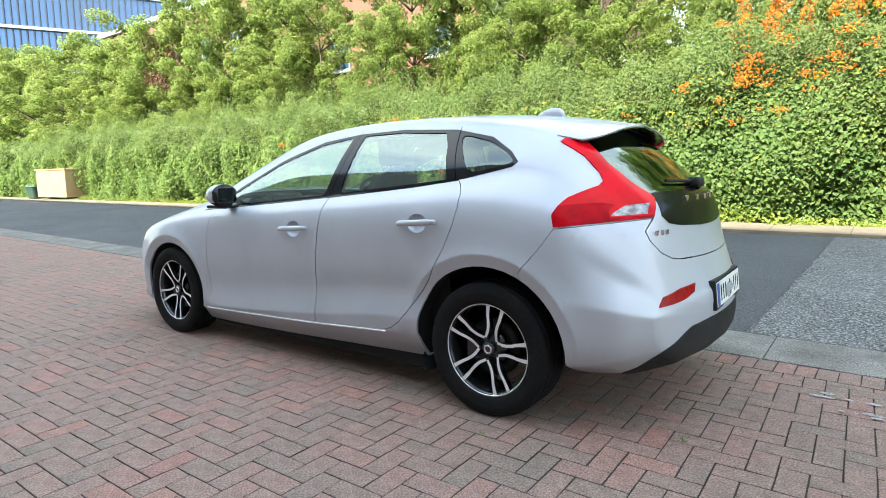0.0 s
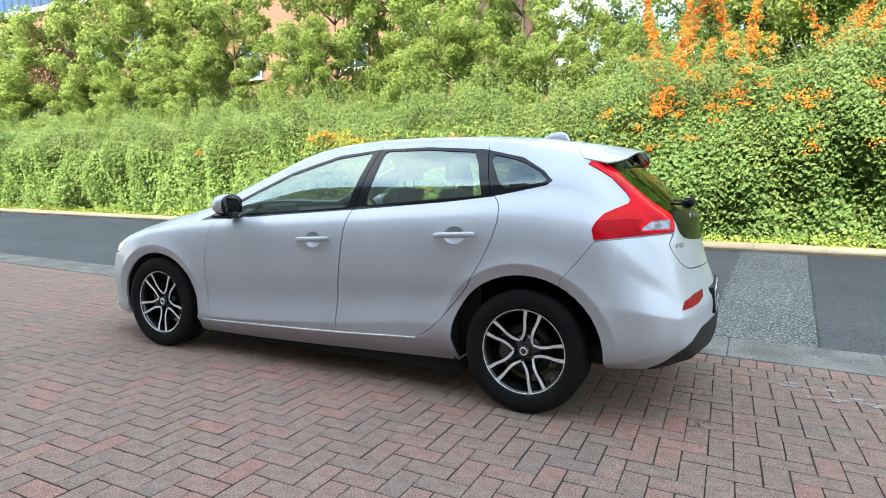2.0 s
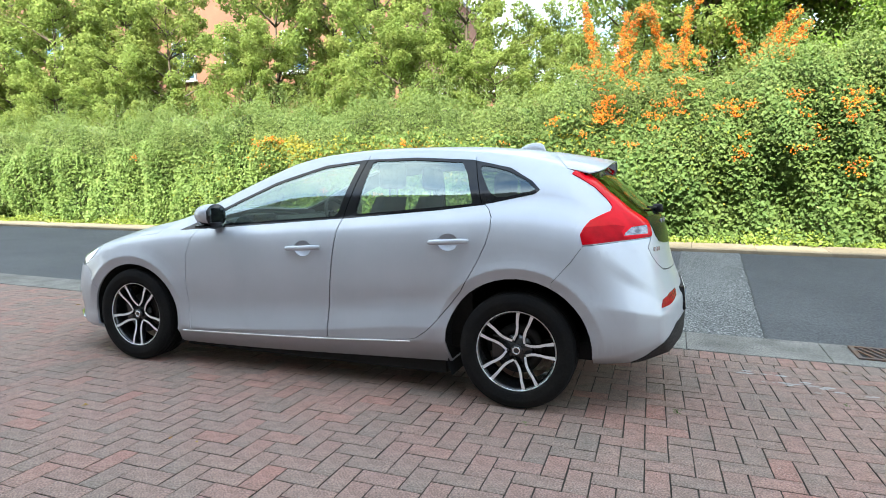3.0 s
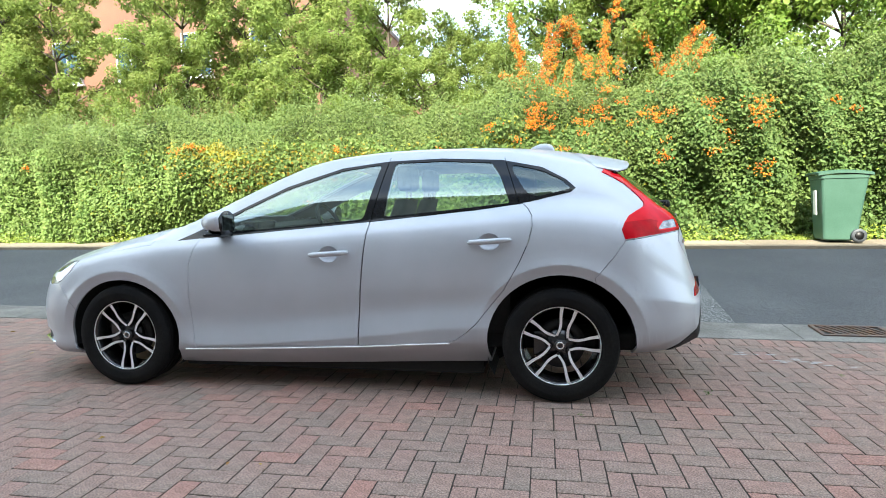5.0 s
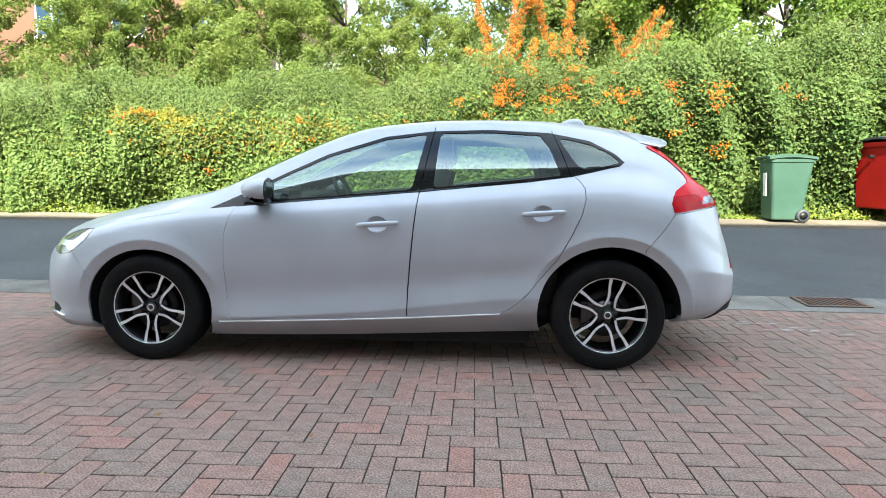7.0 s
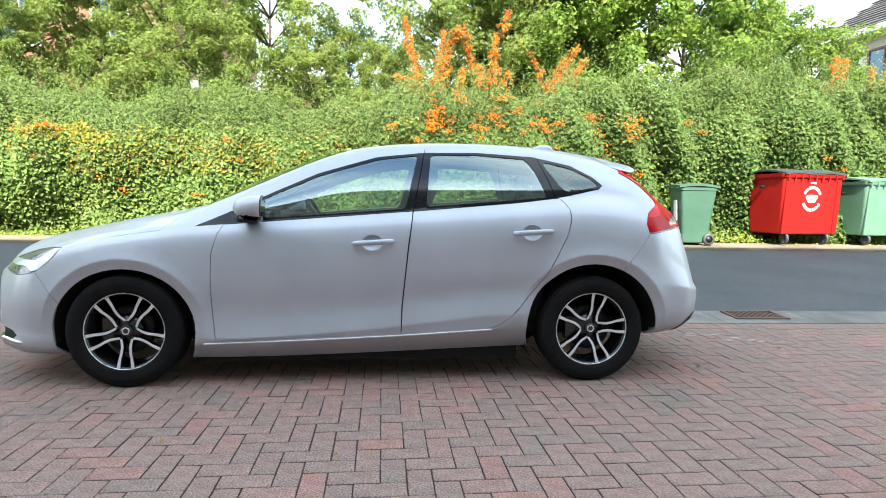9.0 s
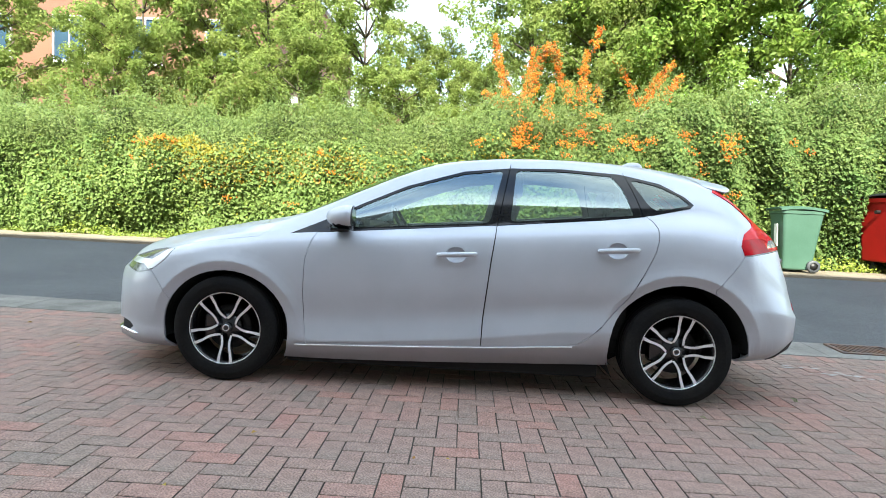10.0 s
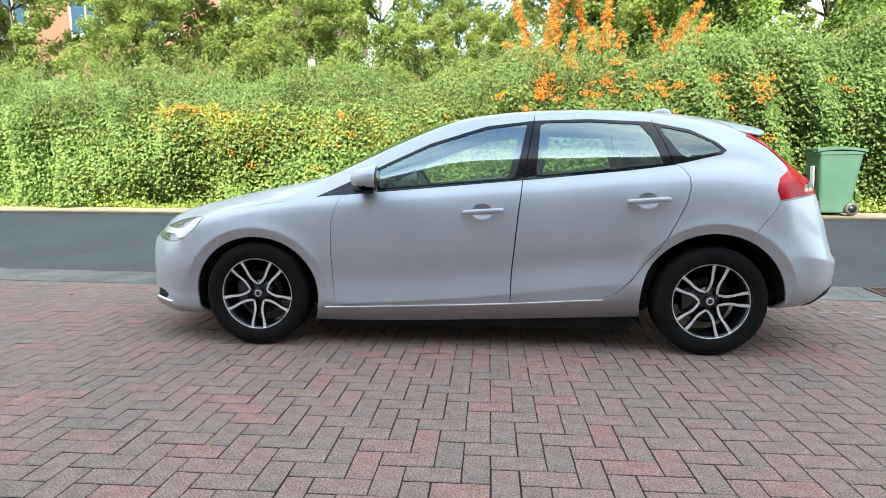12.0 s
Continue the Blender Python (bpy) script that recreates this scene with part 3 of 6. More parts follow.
def firethorn(name, label, u0, v0, sprays, low, seed):
    """A firethorn with orange berries: long sprays over the hedge and clusters in its face."""
    root = thing(name, label, "shrub")
    r = np.random.default_rng(seed)
    berries, greens = [], []
    for knots, full in sprays:
        # each spray rises along its knots (u, height), leaning back a little
        line = spline([(u0 + u, v0 + 0.12 * k, h) for k, (u, h) in enumerate(knots)], [9] * (len(knots) - 1))
        tall = sum(math.dist(p, q) for p, q in zip(line, line[1:]))
        w = to_world(*np.array([line[int(t)] for t in np.linspace(0, len(line) - 1, 10)]).T)
        stem = bmesh.new()
        tube(stem, [tuple(p) for p in w], [0.012 * (1 - 0.7 * k / 9) for k in range(10)], 5)
        part("stem", stem, BARK, root, smooth=True)
        for k in range(int(115 * tall * full)):
            t = r.uniform(0.05, 1) ** 0.9 * 9
            i = min(8, int(t))
            p = w[i] + (w[i + 1] - w[i]) * (t - i) + r.normal(0, 0.078 - 0.006 * t, 3)
            for _ in range(int(r.integers(4, 13))):
                berries.append(p + r.normal(0, 0.024, 3))
            for _ in range(5):
                greens.append(p + r.normal(0, 0.075, 3))
    for du, h0, wide, count in low:
        for _ in range(count):
            c = (u0 + du + r.normal(0, wide), h0 + r.normal(0, 0.16))
            f = c[1] / float(top_of_hedge(np.array([c[0]]))[0])
            vv = HEDGE_FRONT + float(lumps(np.array([c[0]]), np.array([c[1]]), 3)[0]) + 0.5 * f**3 - 0.1
            p = to_world(np.array([c[0]]), np.array([vv]), np.array([c[1]]))[0]
            for _ in range(int(r.integers(8, 26))):
                berries.append(p + r.normal(0, 1, 3) * (0.07, 0.03, 0.035))
    if greens:
        tagged(leaves("leaf_sprays", np.array(greens), np.tile([0, -0.6, 0.5], (len(greens), 1)), np.full(len(greens), 0.05), IVY, root, seed, 0.9, 0.45), kind="stuff")
    # each berry a small eight-sided bead
    b = np.array(berries)
    s = r.uniform(0.011, 0.019, len(b))
    octa = np.array([(1, 0, 0), (0, 1, 0), (-1, 0, 0), (0, -1, 0), (0, 0, 1), (0, 0, -1)], float)
    tri = np.array([(0, 1, 4), (1, 2, 4), (2, 3, 4), (3, 0, 4), (1, 0, 5), (2, 1, 5), (3, 2, 5), (0, 3, 5)])
    me = bpy.data.meshes.new("berry_mass")
    v = (b[:, None] + octa[None] * s[:, None, None]).reshape(-1, 3)
    t = (np.arange(len(b))[:, None, None] * 6 + tri[None]).reshape(-1)
    me.vertices.add(len(v))
    me.vertices.foreach_set("co", v.reshape(-1).astype(np.float32))
    me.loops.add(len(t))
    me.loops.foreach_set("vertex_index", t.astype(np.int32))
    me.polygons.add(len(t) // 3)
    me.polygons.foreach_set("loop_start", (np.arange(len(t) // 3) * 3).astype(np.int32))
    me.update(calc_edges=True)
    me.materials.append(BERRY)
    ob = new("berry_mass", me)
    ob.parent = root
    tagged(ob, "bright orange berry clusters", kind="stuff")


left_sprays = [
    ([(0.55, 2.76), (0.46, 3.44), (0.28, 4.0), (0.17, 4.63)], 1.0), ([(0.49, 3.04), (0.21, 3.21), (-0.04, 3.37)], 0.9), ([(0.66, 2.99), (0.83, 3.32)], 0.9),
    ([(0.83, 2.87), (0.93, 3.55), (1.04, 4.36)], 0.7), ([(1.0, 2.87), (1.06, 3.66), (1.19, 4.11), (1.34, 4.34)], 1.3), ([(1.23, 4.22), (1.39, 4.34), (1.52, 4.11), (1.7, 3.55)], 1.3),
    ([(1.34, 2.99), (1.45, 3.55)], 0.9), ([(1.84, 3.1), (1.79, 3.61)], 0.8),
]
right_sprays = [
    ([(2.07, 2.99), (2.12, 3.71), (2.19, 4.29)], 1.0), ([(2.24, 4.22), (2.35, 4.56), (2.49, 4.84)], 0.5), ([(2.35, 3.1), (2.46, 3.55)], 0.5),
    ([(3.25, 3.21), (3.08, 3.66), (2.72, 4.2)], 0.35), ([(3.36, 3.04), (3.53, 3.38), (3.77, 3.77), (4.04, 4.11)], 1.5), ([(3.81, 3.16), (3.98, 3.55), (4.23, 3.86)], 0.7),
    ([(3.25, 2.99), (3.31, 3.32)], 0.5),
]
firethorn("firethorn", "firethorn bush heavy with orange berries, rising over the hedge", 0.0, 8.6,
          left_sprays + right_sprays,
          [(0.87, 2.36, 0.1, 16), (1.29, 2.57, 0.08, 4), (1.85, 2.4, 0.22, 8), (2.15, 2.45, 0.1, 4), (2.8, 2.35, 0.14, 7), (3.79, 2.3, 0.12, 4), (4.5, 2.34, 0.14, 4), (4.55, 2.02, 0.13, 5), (5.9, 2.2, 0.14, 2), (4.61, 1.35, 0.16, 3), (3.1, 1.94, 0.1, 3),
           (4.2, 1.94, 0.2, 4), (1.4, 1.9, 0.5, 6), (0.6, 2.05, 0.25, 5), (3.4, 1.5, 0.7, 4)], 51)
firethorn("firethorn", "smaller firethorn with a few orange berries in the hedge", -6.3, 7.6, [],
          [(0.0, 1.85, 0.25, 4), (-0.8, 1.8, 0.2, 2), (3.2, 1.4, 0.5, 2), (5.0, 1.5, 0.5, 2), (2.0, 0.8, 1.0, 2), (-2.5, 1.5, 1.5, 2)], 52)
firethorn("firethorn", "firethorn sprays with orange berries at the hedge's end", 9.3, 8.0,
          [([(0.0, 2.9), (0.15, 3.4), (0.3, 3.9)], 0.7), ([(0.35, 2.8), (0.4, 3.4), (0.5, 3.9)], 0.8), ([(0.9, 2.9), (1.05, 3.7)], 0.6), ([(1.3, 2.8), (1.4, 3.4), (1.55, 3.8)], 0.8)], [(0.0, 1.6, 0.8, 4)], 53)


def tree(name, label, seed, height, crown, material, count=6500, leaf=0.115, start=0.12):
    """A young broadleaf: tapered leaning trunk, forked limbs, leaves in clumps round the twig ends."""
    root = thing(name, label, "tree")
    rr = random.Random(seed)
    r = np.random.default_rng(seed)
    bm = bmesh.new()
    trunk = [Vector((0.18 * math.sin(2.2 * t + seed), 0.14 * math.cos(1.7 * t + seed), height * 0.92 * t)) for t in np.linspace(0, 1, 10)]
    tube(bm, trunk, [0.1 * (1 - 0.86 * k / 9) for k in range(10)], 8)
    tips = []
    for k in range(44):
        t = start + (0.98 - start) * (k + rr.random()) / 44
        base = trunk[0].lerp(trunk[-1], t) * 0 + trunk[min(9, int(t * 9.99))]
        a = k * 2.4 + rr.uniform(-0.5, 0.5)
        reach = crown * (0.6 + 0.5 * math.sin(math.pi * min(1, (t - start) / (1 - start) * 0.85 + 0.15))) * rr.uniform(0.7, 1.15)
        path = [base + Vector((math.cos(a), math.sin(a), 0)) * reach * s + Vector((0, 0, reach * (0.75 * s - 0.2 * s * s))) for s in np.linspace(0, 1, 6)]
        tube(bm, path, [0.035 * (1 - 0.85 * s / 5) for s in range(6)], 5)
        for s in (0.45, 0.7, 0.9, 1.0):
            p = path[0].lerp(path[-1], s)
            tips.append((p + Vector((rr.gauss(0, 0.12), rr.gauss(0, 0.12), rr.gauss(0.05, 0.12))), 0.36 * rr.uniform(0.7, 1.25)))
    tips.append((trunk[-1], 0.35))
    part("trunk", bm, BARK, root, smooth=True)
    pick = r.integers(0, len(tips), count)
    c = np.array([tuple(tips[i][0]) for i in pick])
    w = np.array([tips[i][1] for i in pick])
    off = r.normal(0, 1, (count, 3))
    off /= np.linalg.norm(off, axis=1)[:, None]
    p = c + off * (w * r.uniform(0.35, 1.0, count) ** 0.6)[:, None] * (1, 1, 0.8)
    tagged(leaves("crown", p, off * 0.7 + np.array([0, 0, 0.6]), np.full(count, leaf), material, root, seed + 1, 0.6, 0.6), kind="stuff")
    return root


def plant(base, u, v, turn, scale):
    p = STREET @ Vector((u, v, ground_z(9.0)))
    return Matrix.Translation(p) @ Matrix.Rotation(turn, 4, "Z") @ Matrix.Diagonal((scale[0], scale[0], scale[1], 1))


TREE_LABEL = "young broadleaf tree with bright green leaves behind the hedge"
kinds_of_tree = [tree("tree", TREE_LABEL, 3 + 7 * k, 7.6, 1.8, TREE_LEAF, 30000, 0.107) for k in range(3)]
for k, t in enumerate(kinds_of_tree):
    tagged(t, group="trees behind the hedge")
near_spots = [(-3.1, 11.2, 0.85, 0.95), (1.2, 11.6, 1.0, 1.05), (-5.9, 11.4, 0.95, 0.92), (3.6, 10.6, 1.05, 1.1), (5.4, 11.2, 1.15, 1.2), (7.3, 10.4, 1.0, 1.05), (-8.1, 12.4, 0.8, 0.9), (-9.5, 11.2, 0.85, 1.05), (-14.1, 11.4, 0.9, 0.95), (-16.2, 11.6, 0.95, 1.05), (-18.9, 11.0, 1.0, 1.1), (-22.0, 11.2, 1.1, 1.1)]
more_spots = [(-25.4, 10.6, 1.2, 1.0), (-29.3, 11.0, 1.3, 1.0), (9.0, 11.2, 0.8, 0.85), (-1.3, 12.6, 0.65, 0.72), (2.6, 10.2, 0.8, 0.85), (-38.0, 11.4, 1.2, 0.9), (9.8, 11.6, 0.7, 0.8), (-43.0, 11.8, 1.5, 1.15), (-48.0, 12.0, 1.6, 1.3), (-53.0, 12.2, 1.7, 1.35), (6.4, 14.0, 1.1, 1.2), (-20.6, 14.4, 1.1, 1.1), (4.6, 13.4, 1.1, 1.25), (-34.0, 11.5, 1.4, 1.1),
              (-24.3, 9.7, 0.75, 0.6), (-20.2, 9.9, 0.7, 0.62), (-17.4, 9.6, 0.72, 0.6), (-14.7, 9.8, 0.7, 0.66), (-9.3, 9.9, 0.66, 0.68), (-4.6, 9.8, 0.68, 0.63), (-2.0, 9.6, 0.6, 0.52), (0.0, 10.0, 0.55, 0.55), (10.4, 10.0, 0.72, 0.66)]
dense = tree("tree", "dense broadleaf tree with darker green leaves behind the hedge", 41, 7.6, 1.8, DARK_LEAF, 24000)
tagged(dense, group="trees behind the hedge")
dense.matrix_world = plant(dense, 4.4, 11.6, 0.7, (1.15, 1.15))
for k, (u, v, w, h) in enumerate(near_spots + more_spots):
    base = kinds_of_tree[k % 3] if u < 3 else dense
    m = plant(base, u, v, 1.3 * k, (w, h))
    if k < 3:
        base.matrix_world = m
    else:
        base.scale, keep = (1, 1, 1), tuple(base.scale)
        ob = copy_thing(base, m)
        base.scale = keep
copper = tree("shrub", "copper-leaved shrub with brownish red foliage behind the hedge", 77, 5.0, 0.75, COPPER_LEAF, 3400, 0.1, 0.6)
copper.matrix_world = plant(copper, -23.9, 10.8, 0.4, (1.1, 1.38))


# ---------------------------------------------------------------- the parked car
def flakes(name, colour):
    """Metallic lacquer: flakes under a clear coat."""
    m = mat(name, colour, 0.6, 0.55, fine=0.06, fine_scale=900, coat=0.55, second=tuple(c * 0.93 for c in colour), scale=3)
    return m


from mathutils.bvhtree import BVHTree  # noqa

PAINT = flakes("silver_paint", (0.487, 0.506, 0.544))
TRIM = mat("black_trim", (0.007, 0.0075, 0.009), 0.12, fine=0.2, spec=0.3)
GLOSS = mat("gloss_black", (0.006, 0.006, 0.007), 0.06, coat=1.0, fine=0.1)
PLASTIC = mat("black_plastic", (0.013, 0.013, 0.014), 0.6, second=(0.019, 0.019, 0.019), scale=12, spec=0.25, fine=0.25, bump=0.25, bump_scale=300)
LINER = mat("arch_liner", (0.008, 0.008, 0.008), 0.9, fine=0.3, bump=0.4, bump_scale=80)
CLOTH = mat("seat_cloth", (0.03, 0.03, 0.033), 0.85, second=(0.045, 0.045, 0.048), scale=20, fine=0.3, fine_scale=400, bump=0.3, bump_scale=300)
TYRE = mat("tyre_rubber", (0.008, 0.008, 0.0085), 0.85, second=(0.013, 0.012, 0.011), scale=5, spec=0.12, fine=0.3, bump=0.2, bump_scale=120)
ALLOY = mat("machined_alloy", (0.86, 0.86, 0.87), 0.42, 0.6, fine=0.1, fine_scale=300, rough_var=0.06)
BLACK_ALLOY = mat("black_alloy", (0.012, 0.012, 0.013), 0.25, fine=0.2, coat=0.5)
STEEL = mat("brake_steel", (0.035, 0.034, 0.034), 0.5, 0.8, fine=0.2)
MIRROR = mat("mirror_glass", (0.2, 0.21, 0.22), 0.04, 1.0)
CHROME = mat("chrome", (0.85, 0.86, 0.88), 0.08, 1.0)
RED_LENS = mat("red_lens", (0.68, 0.004, 0.014), 0.15, second=(0.5, 0.003, 0.008), scale=9, coat=0.12, spec=0.05)
RED_DARK = mat("dark_red_lens", (0.46, 0.003, 0.01), 0.2, second=(0.3, 0.002, 0.006), scale=14, spec=0.06)
RED_BRIGHT = mat("red_reflector", (0.3, 0.003, 0.008), 0.25, second=(0.18, 0.002, 0.005), scale=40, spec=0.2)
HEAD_LENS = mat("headlight_lens", (0.1, 0.105, 0.115), 0.2, 0.2, second=(0.3, 0.31, 0.32), scale=30, coat=0.4)
CLEAR_LENS = mat("clear_lens", (0.1, 0.1, 0.11), 0.15, 0.2, second=(0.34, 0.34, 0.36), scale=38, coat=0.6)
LAMP_WHITE = mat("lamp_bar", (0.92, 0.94, 0.96), 0.2, 0.0, coat=1.0)
PLATE = mat("plate_white", (0.78, 0.78, 0.74), 0.35, fine=0.05)
BLUE = mat("plate_blue", (0.02, 0.07, 0.35), 0.35)
SIDE_GLASS = glass_mat("side_glass", (0.68, 0.78, 0.73), 0.195)
QUARTER_PANE = glass_mat("quarter_glass", (0.22, 0.26, 0.28), 0.11)
DARK_GLASS = glass_mat("tinted_glass", (0.3, 0.34, 0.34), 0.12)
LINING = mat("headlining", (0.16, 0.16, 0.155), 0.9, second=(0.13, 0.13, 0.125), scale=6, fine=0.15, fine_scale=300)
HUB = 1.3235


def smooth_curve(xs, table):
    """Monotone cubic through rows of (x, value)."""
    px, py = (np.array(c, float) for c in zip(*table))
    h, d = np.diff(px), np.diff(py) / np.diff(px)
    s = np.zeros(len(px))
    s[0], s[-1] = d[0], d[-1]
    for i in range(1, len(px) - 1):
        if d[i - 1] * d[i] > 0:
            a, b = 2 * h[i] + h[i - 1], h[i] + 2 * h[i - 1]
            s[i] = (a + b) / (a / d[i - 1] + b / d[i])
    xs = np.clip(xs, px[0], px[-1])
    k = np.clip(np.searchsorted(px, xs) - 1, 0, len(h) - 1)
    t = (xs - px[k]) / h[k]
    return (2 * t**3 - 3 * t**2 + 1) * py[k] + (t**3 - 2 * t**2 + t) * h[k] * s[k] + (3 * t**2 - 2 * t**3) * py[k + 1] + (t**3 - t**2) * h[k] * s[k + 1]


# Curves along the car, from nose (-) to tail (+): underside, lower crease, widest line, shoulder, belt, roof rail, centre line.
Z_BASE = [(-2.24, 0.19), (-2.1, 0.17), (-1.8, 0.165), (-0.9, 0.15), (0.93, 0.205), (1.2, 0.215), (1.62, 0.246), (1.85, 0.258), (2.0, 0.275), (2.158, 0.32)]
Y_BASE = [(-2.24, 0.6), (-2.0, 0.74), (-0.9, 0.8), (0.93, 0.8), (1.62, 0.74), (2.0, 0.7), (2.158, 0.6)]
Z_LOW = [(-2.24, 0.24), (-1.9, 0.22), (-0.83, 0.25), (0.2, 0.29), (0.72, 0.32), (1.0, 0.33), (1.62, 0.31), (1.9, 0.335), (2.158, 0.4)]
Y_LOW = [(-2.24, 0.66), (-2.0, 0.81), (-1.7, 0.855), (-0.83, 0.878), (0.2, 0.882), (0.9, 0.88), (1.62, 0.882), (1.9, 0.863), (2.05, 0.818), (2.158, 0.712)]
Z_WIDE = [(-2.24, 0.46), (-1.7, 0.55), (-0.8, 0.6), (0.2, 0.62), (1.2, 0.67), (1.5, 0.62), (1.7, 0.592), (2.0, 0.568), (2.158, 0.535)]
Y_WIDE = [(-2.24, 0.66), (-2.1, 0.79), (-1.9, 0.855), (-1.3, 0.895), (-0.8, 0.884), (0.0, 0.882), (0.8, 0.885), (1.3, 0.9), (1.7, 0.897), (1.9, 0.88), (2.05, 0.84), (2.158, 0.74)]
Z_SHOULDER = [(-2.24, 0.57), (-2.0, 0.69), (-1.6, 0.775), (-0.8, 0.85), (0.2, 0.915), (0.9, 0.965), (1.3, 0.985), (1.6, 0.95), (1.75, 0.9), (1.85, 0.82), (2.0, 0.72), (2.1, 0.655), (2.158, 0.56)]
Y_SHOULDER = [(-2.24, 0.6), (-2.1, 0.74), (-1.9, 0.81), (-1.5, 0.855), (-0.8, 0.86), (0.2, 0.858), (0.8, 0.864), (1.2, 0.866), (1.6, 0.868), (1.75, 0.86), (1.85, 0.84), (1.95, 0.805), (2.05, 0.755), (2.158, 0.66)]
Z_BELT = [(-2.24, 0.615), (-2.1, 0.7), (-1.9, 0.765), (-1.5, 0.845), (-1.0, 0.905), (-0.55, 0.935), (0.27, 1.0), (0.87, 1.055), (1.15, 1.09), (1.4, 1.125), (1.6, 1.1), (1.8, 1.0), (1.95, 0.89), (2.05, 0.8), (2.1, 0.715), (2.158, 0.58)]
Y_BELT = [(-2.24, 0.52), (-2.1, 0.62), (-1.8, 0.7), (-1.5, 0.76), (-1.0, 0.805), (-0.55, 0.8), (0.27, 0.795), (0.87, 0.79), (1.15, 0.775), (1.4, 0.74), (1.6, 0.75), (1.8, 0.755), (1.95, 0.73), (2.05, 0.69), (2.1, 0.66), (2.158, 0.58)]
Z_RAIL = [(-2.24, 0.63), (-2.1, 0.735), (-1.8, 0.81), (-1.5, 0.88), (-1.05, 0.96), (-0.84, 1.03), (-0.54, 1.17), (-0.29, 1.28), (-0.167, 1.325), (0.05, 1.37), (0.39, 1.398), (0.65, 1.402), (0.985, 1.387), (1.22, 1.357), (1.4, 1.322), (1.57, 1.272), (1.7, 1.2), (1.8, 1.125), (1.9, 1.045), (2.0, 0.97), (2.05, 0.9), (2.075, 0.81), (2.1, 0.728), (2.158, 0.59)]
Y_RAIL = [(-2.24, 0.4), (-2.1, 0.5), (-1.5, 0.62), (-1.05, 0.7), (-0.84, 0.712), (-0.54, 0.655), (-0.29, 0.612), (-0.167, 0.597), (0.05, 0.575), (0.39, 0.555), (0.65, 0.548), (0.985, 0.543), (1.22, 0.545), (1.4, 0.55), (1.57, 0.57), (1.8, 0.59), (2.0, 0.6), (2.05, 0.58), (2.1, 0.55), (2.158, 0.4)]
Z_TOP = [(-2.24, 0.64), (-2.2, 0.7), (-2.1, 0.775), (-1.8, 0.86), (-1.4, 0.945), (-1.08, 1.01), (-0.65, 1.215), (-0.21, 1.378), (0.1, 1.425), (0.44, 1.448), (0.8, 1.45), (1.16, 1.435), (1.45, 1.4), (1.62, 1.36), (1.7, 1.29), (1.8, 1.215), (1.9, 1.13), (2.0, 1.045), (2.04, 0.995), (2.065, 0.9), (2.08, 0.83), (2.1, 0.735), (2.13, 0.69), (2.158, 0.6)]


def bow(x):
    """How far the flanks fall back from the centre line at nose and tail."""
    if x > 1.2:
        return -0.18 * ((x - 1.2) / 0.958) ** 2
    return 0.3 * ((-1.0 - x) / 1.24) ** 2 if x < -1.0 else 0.0


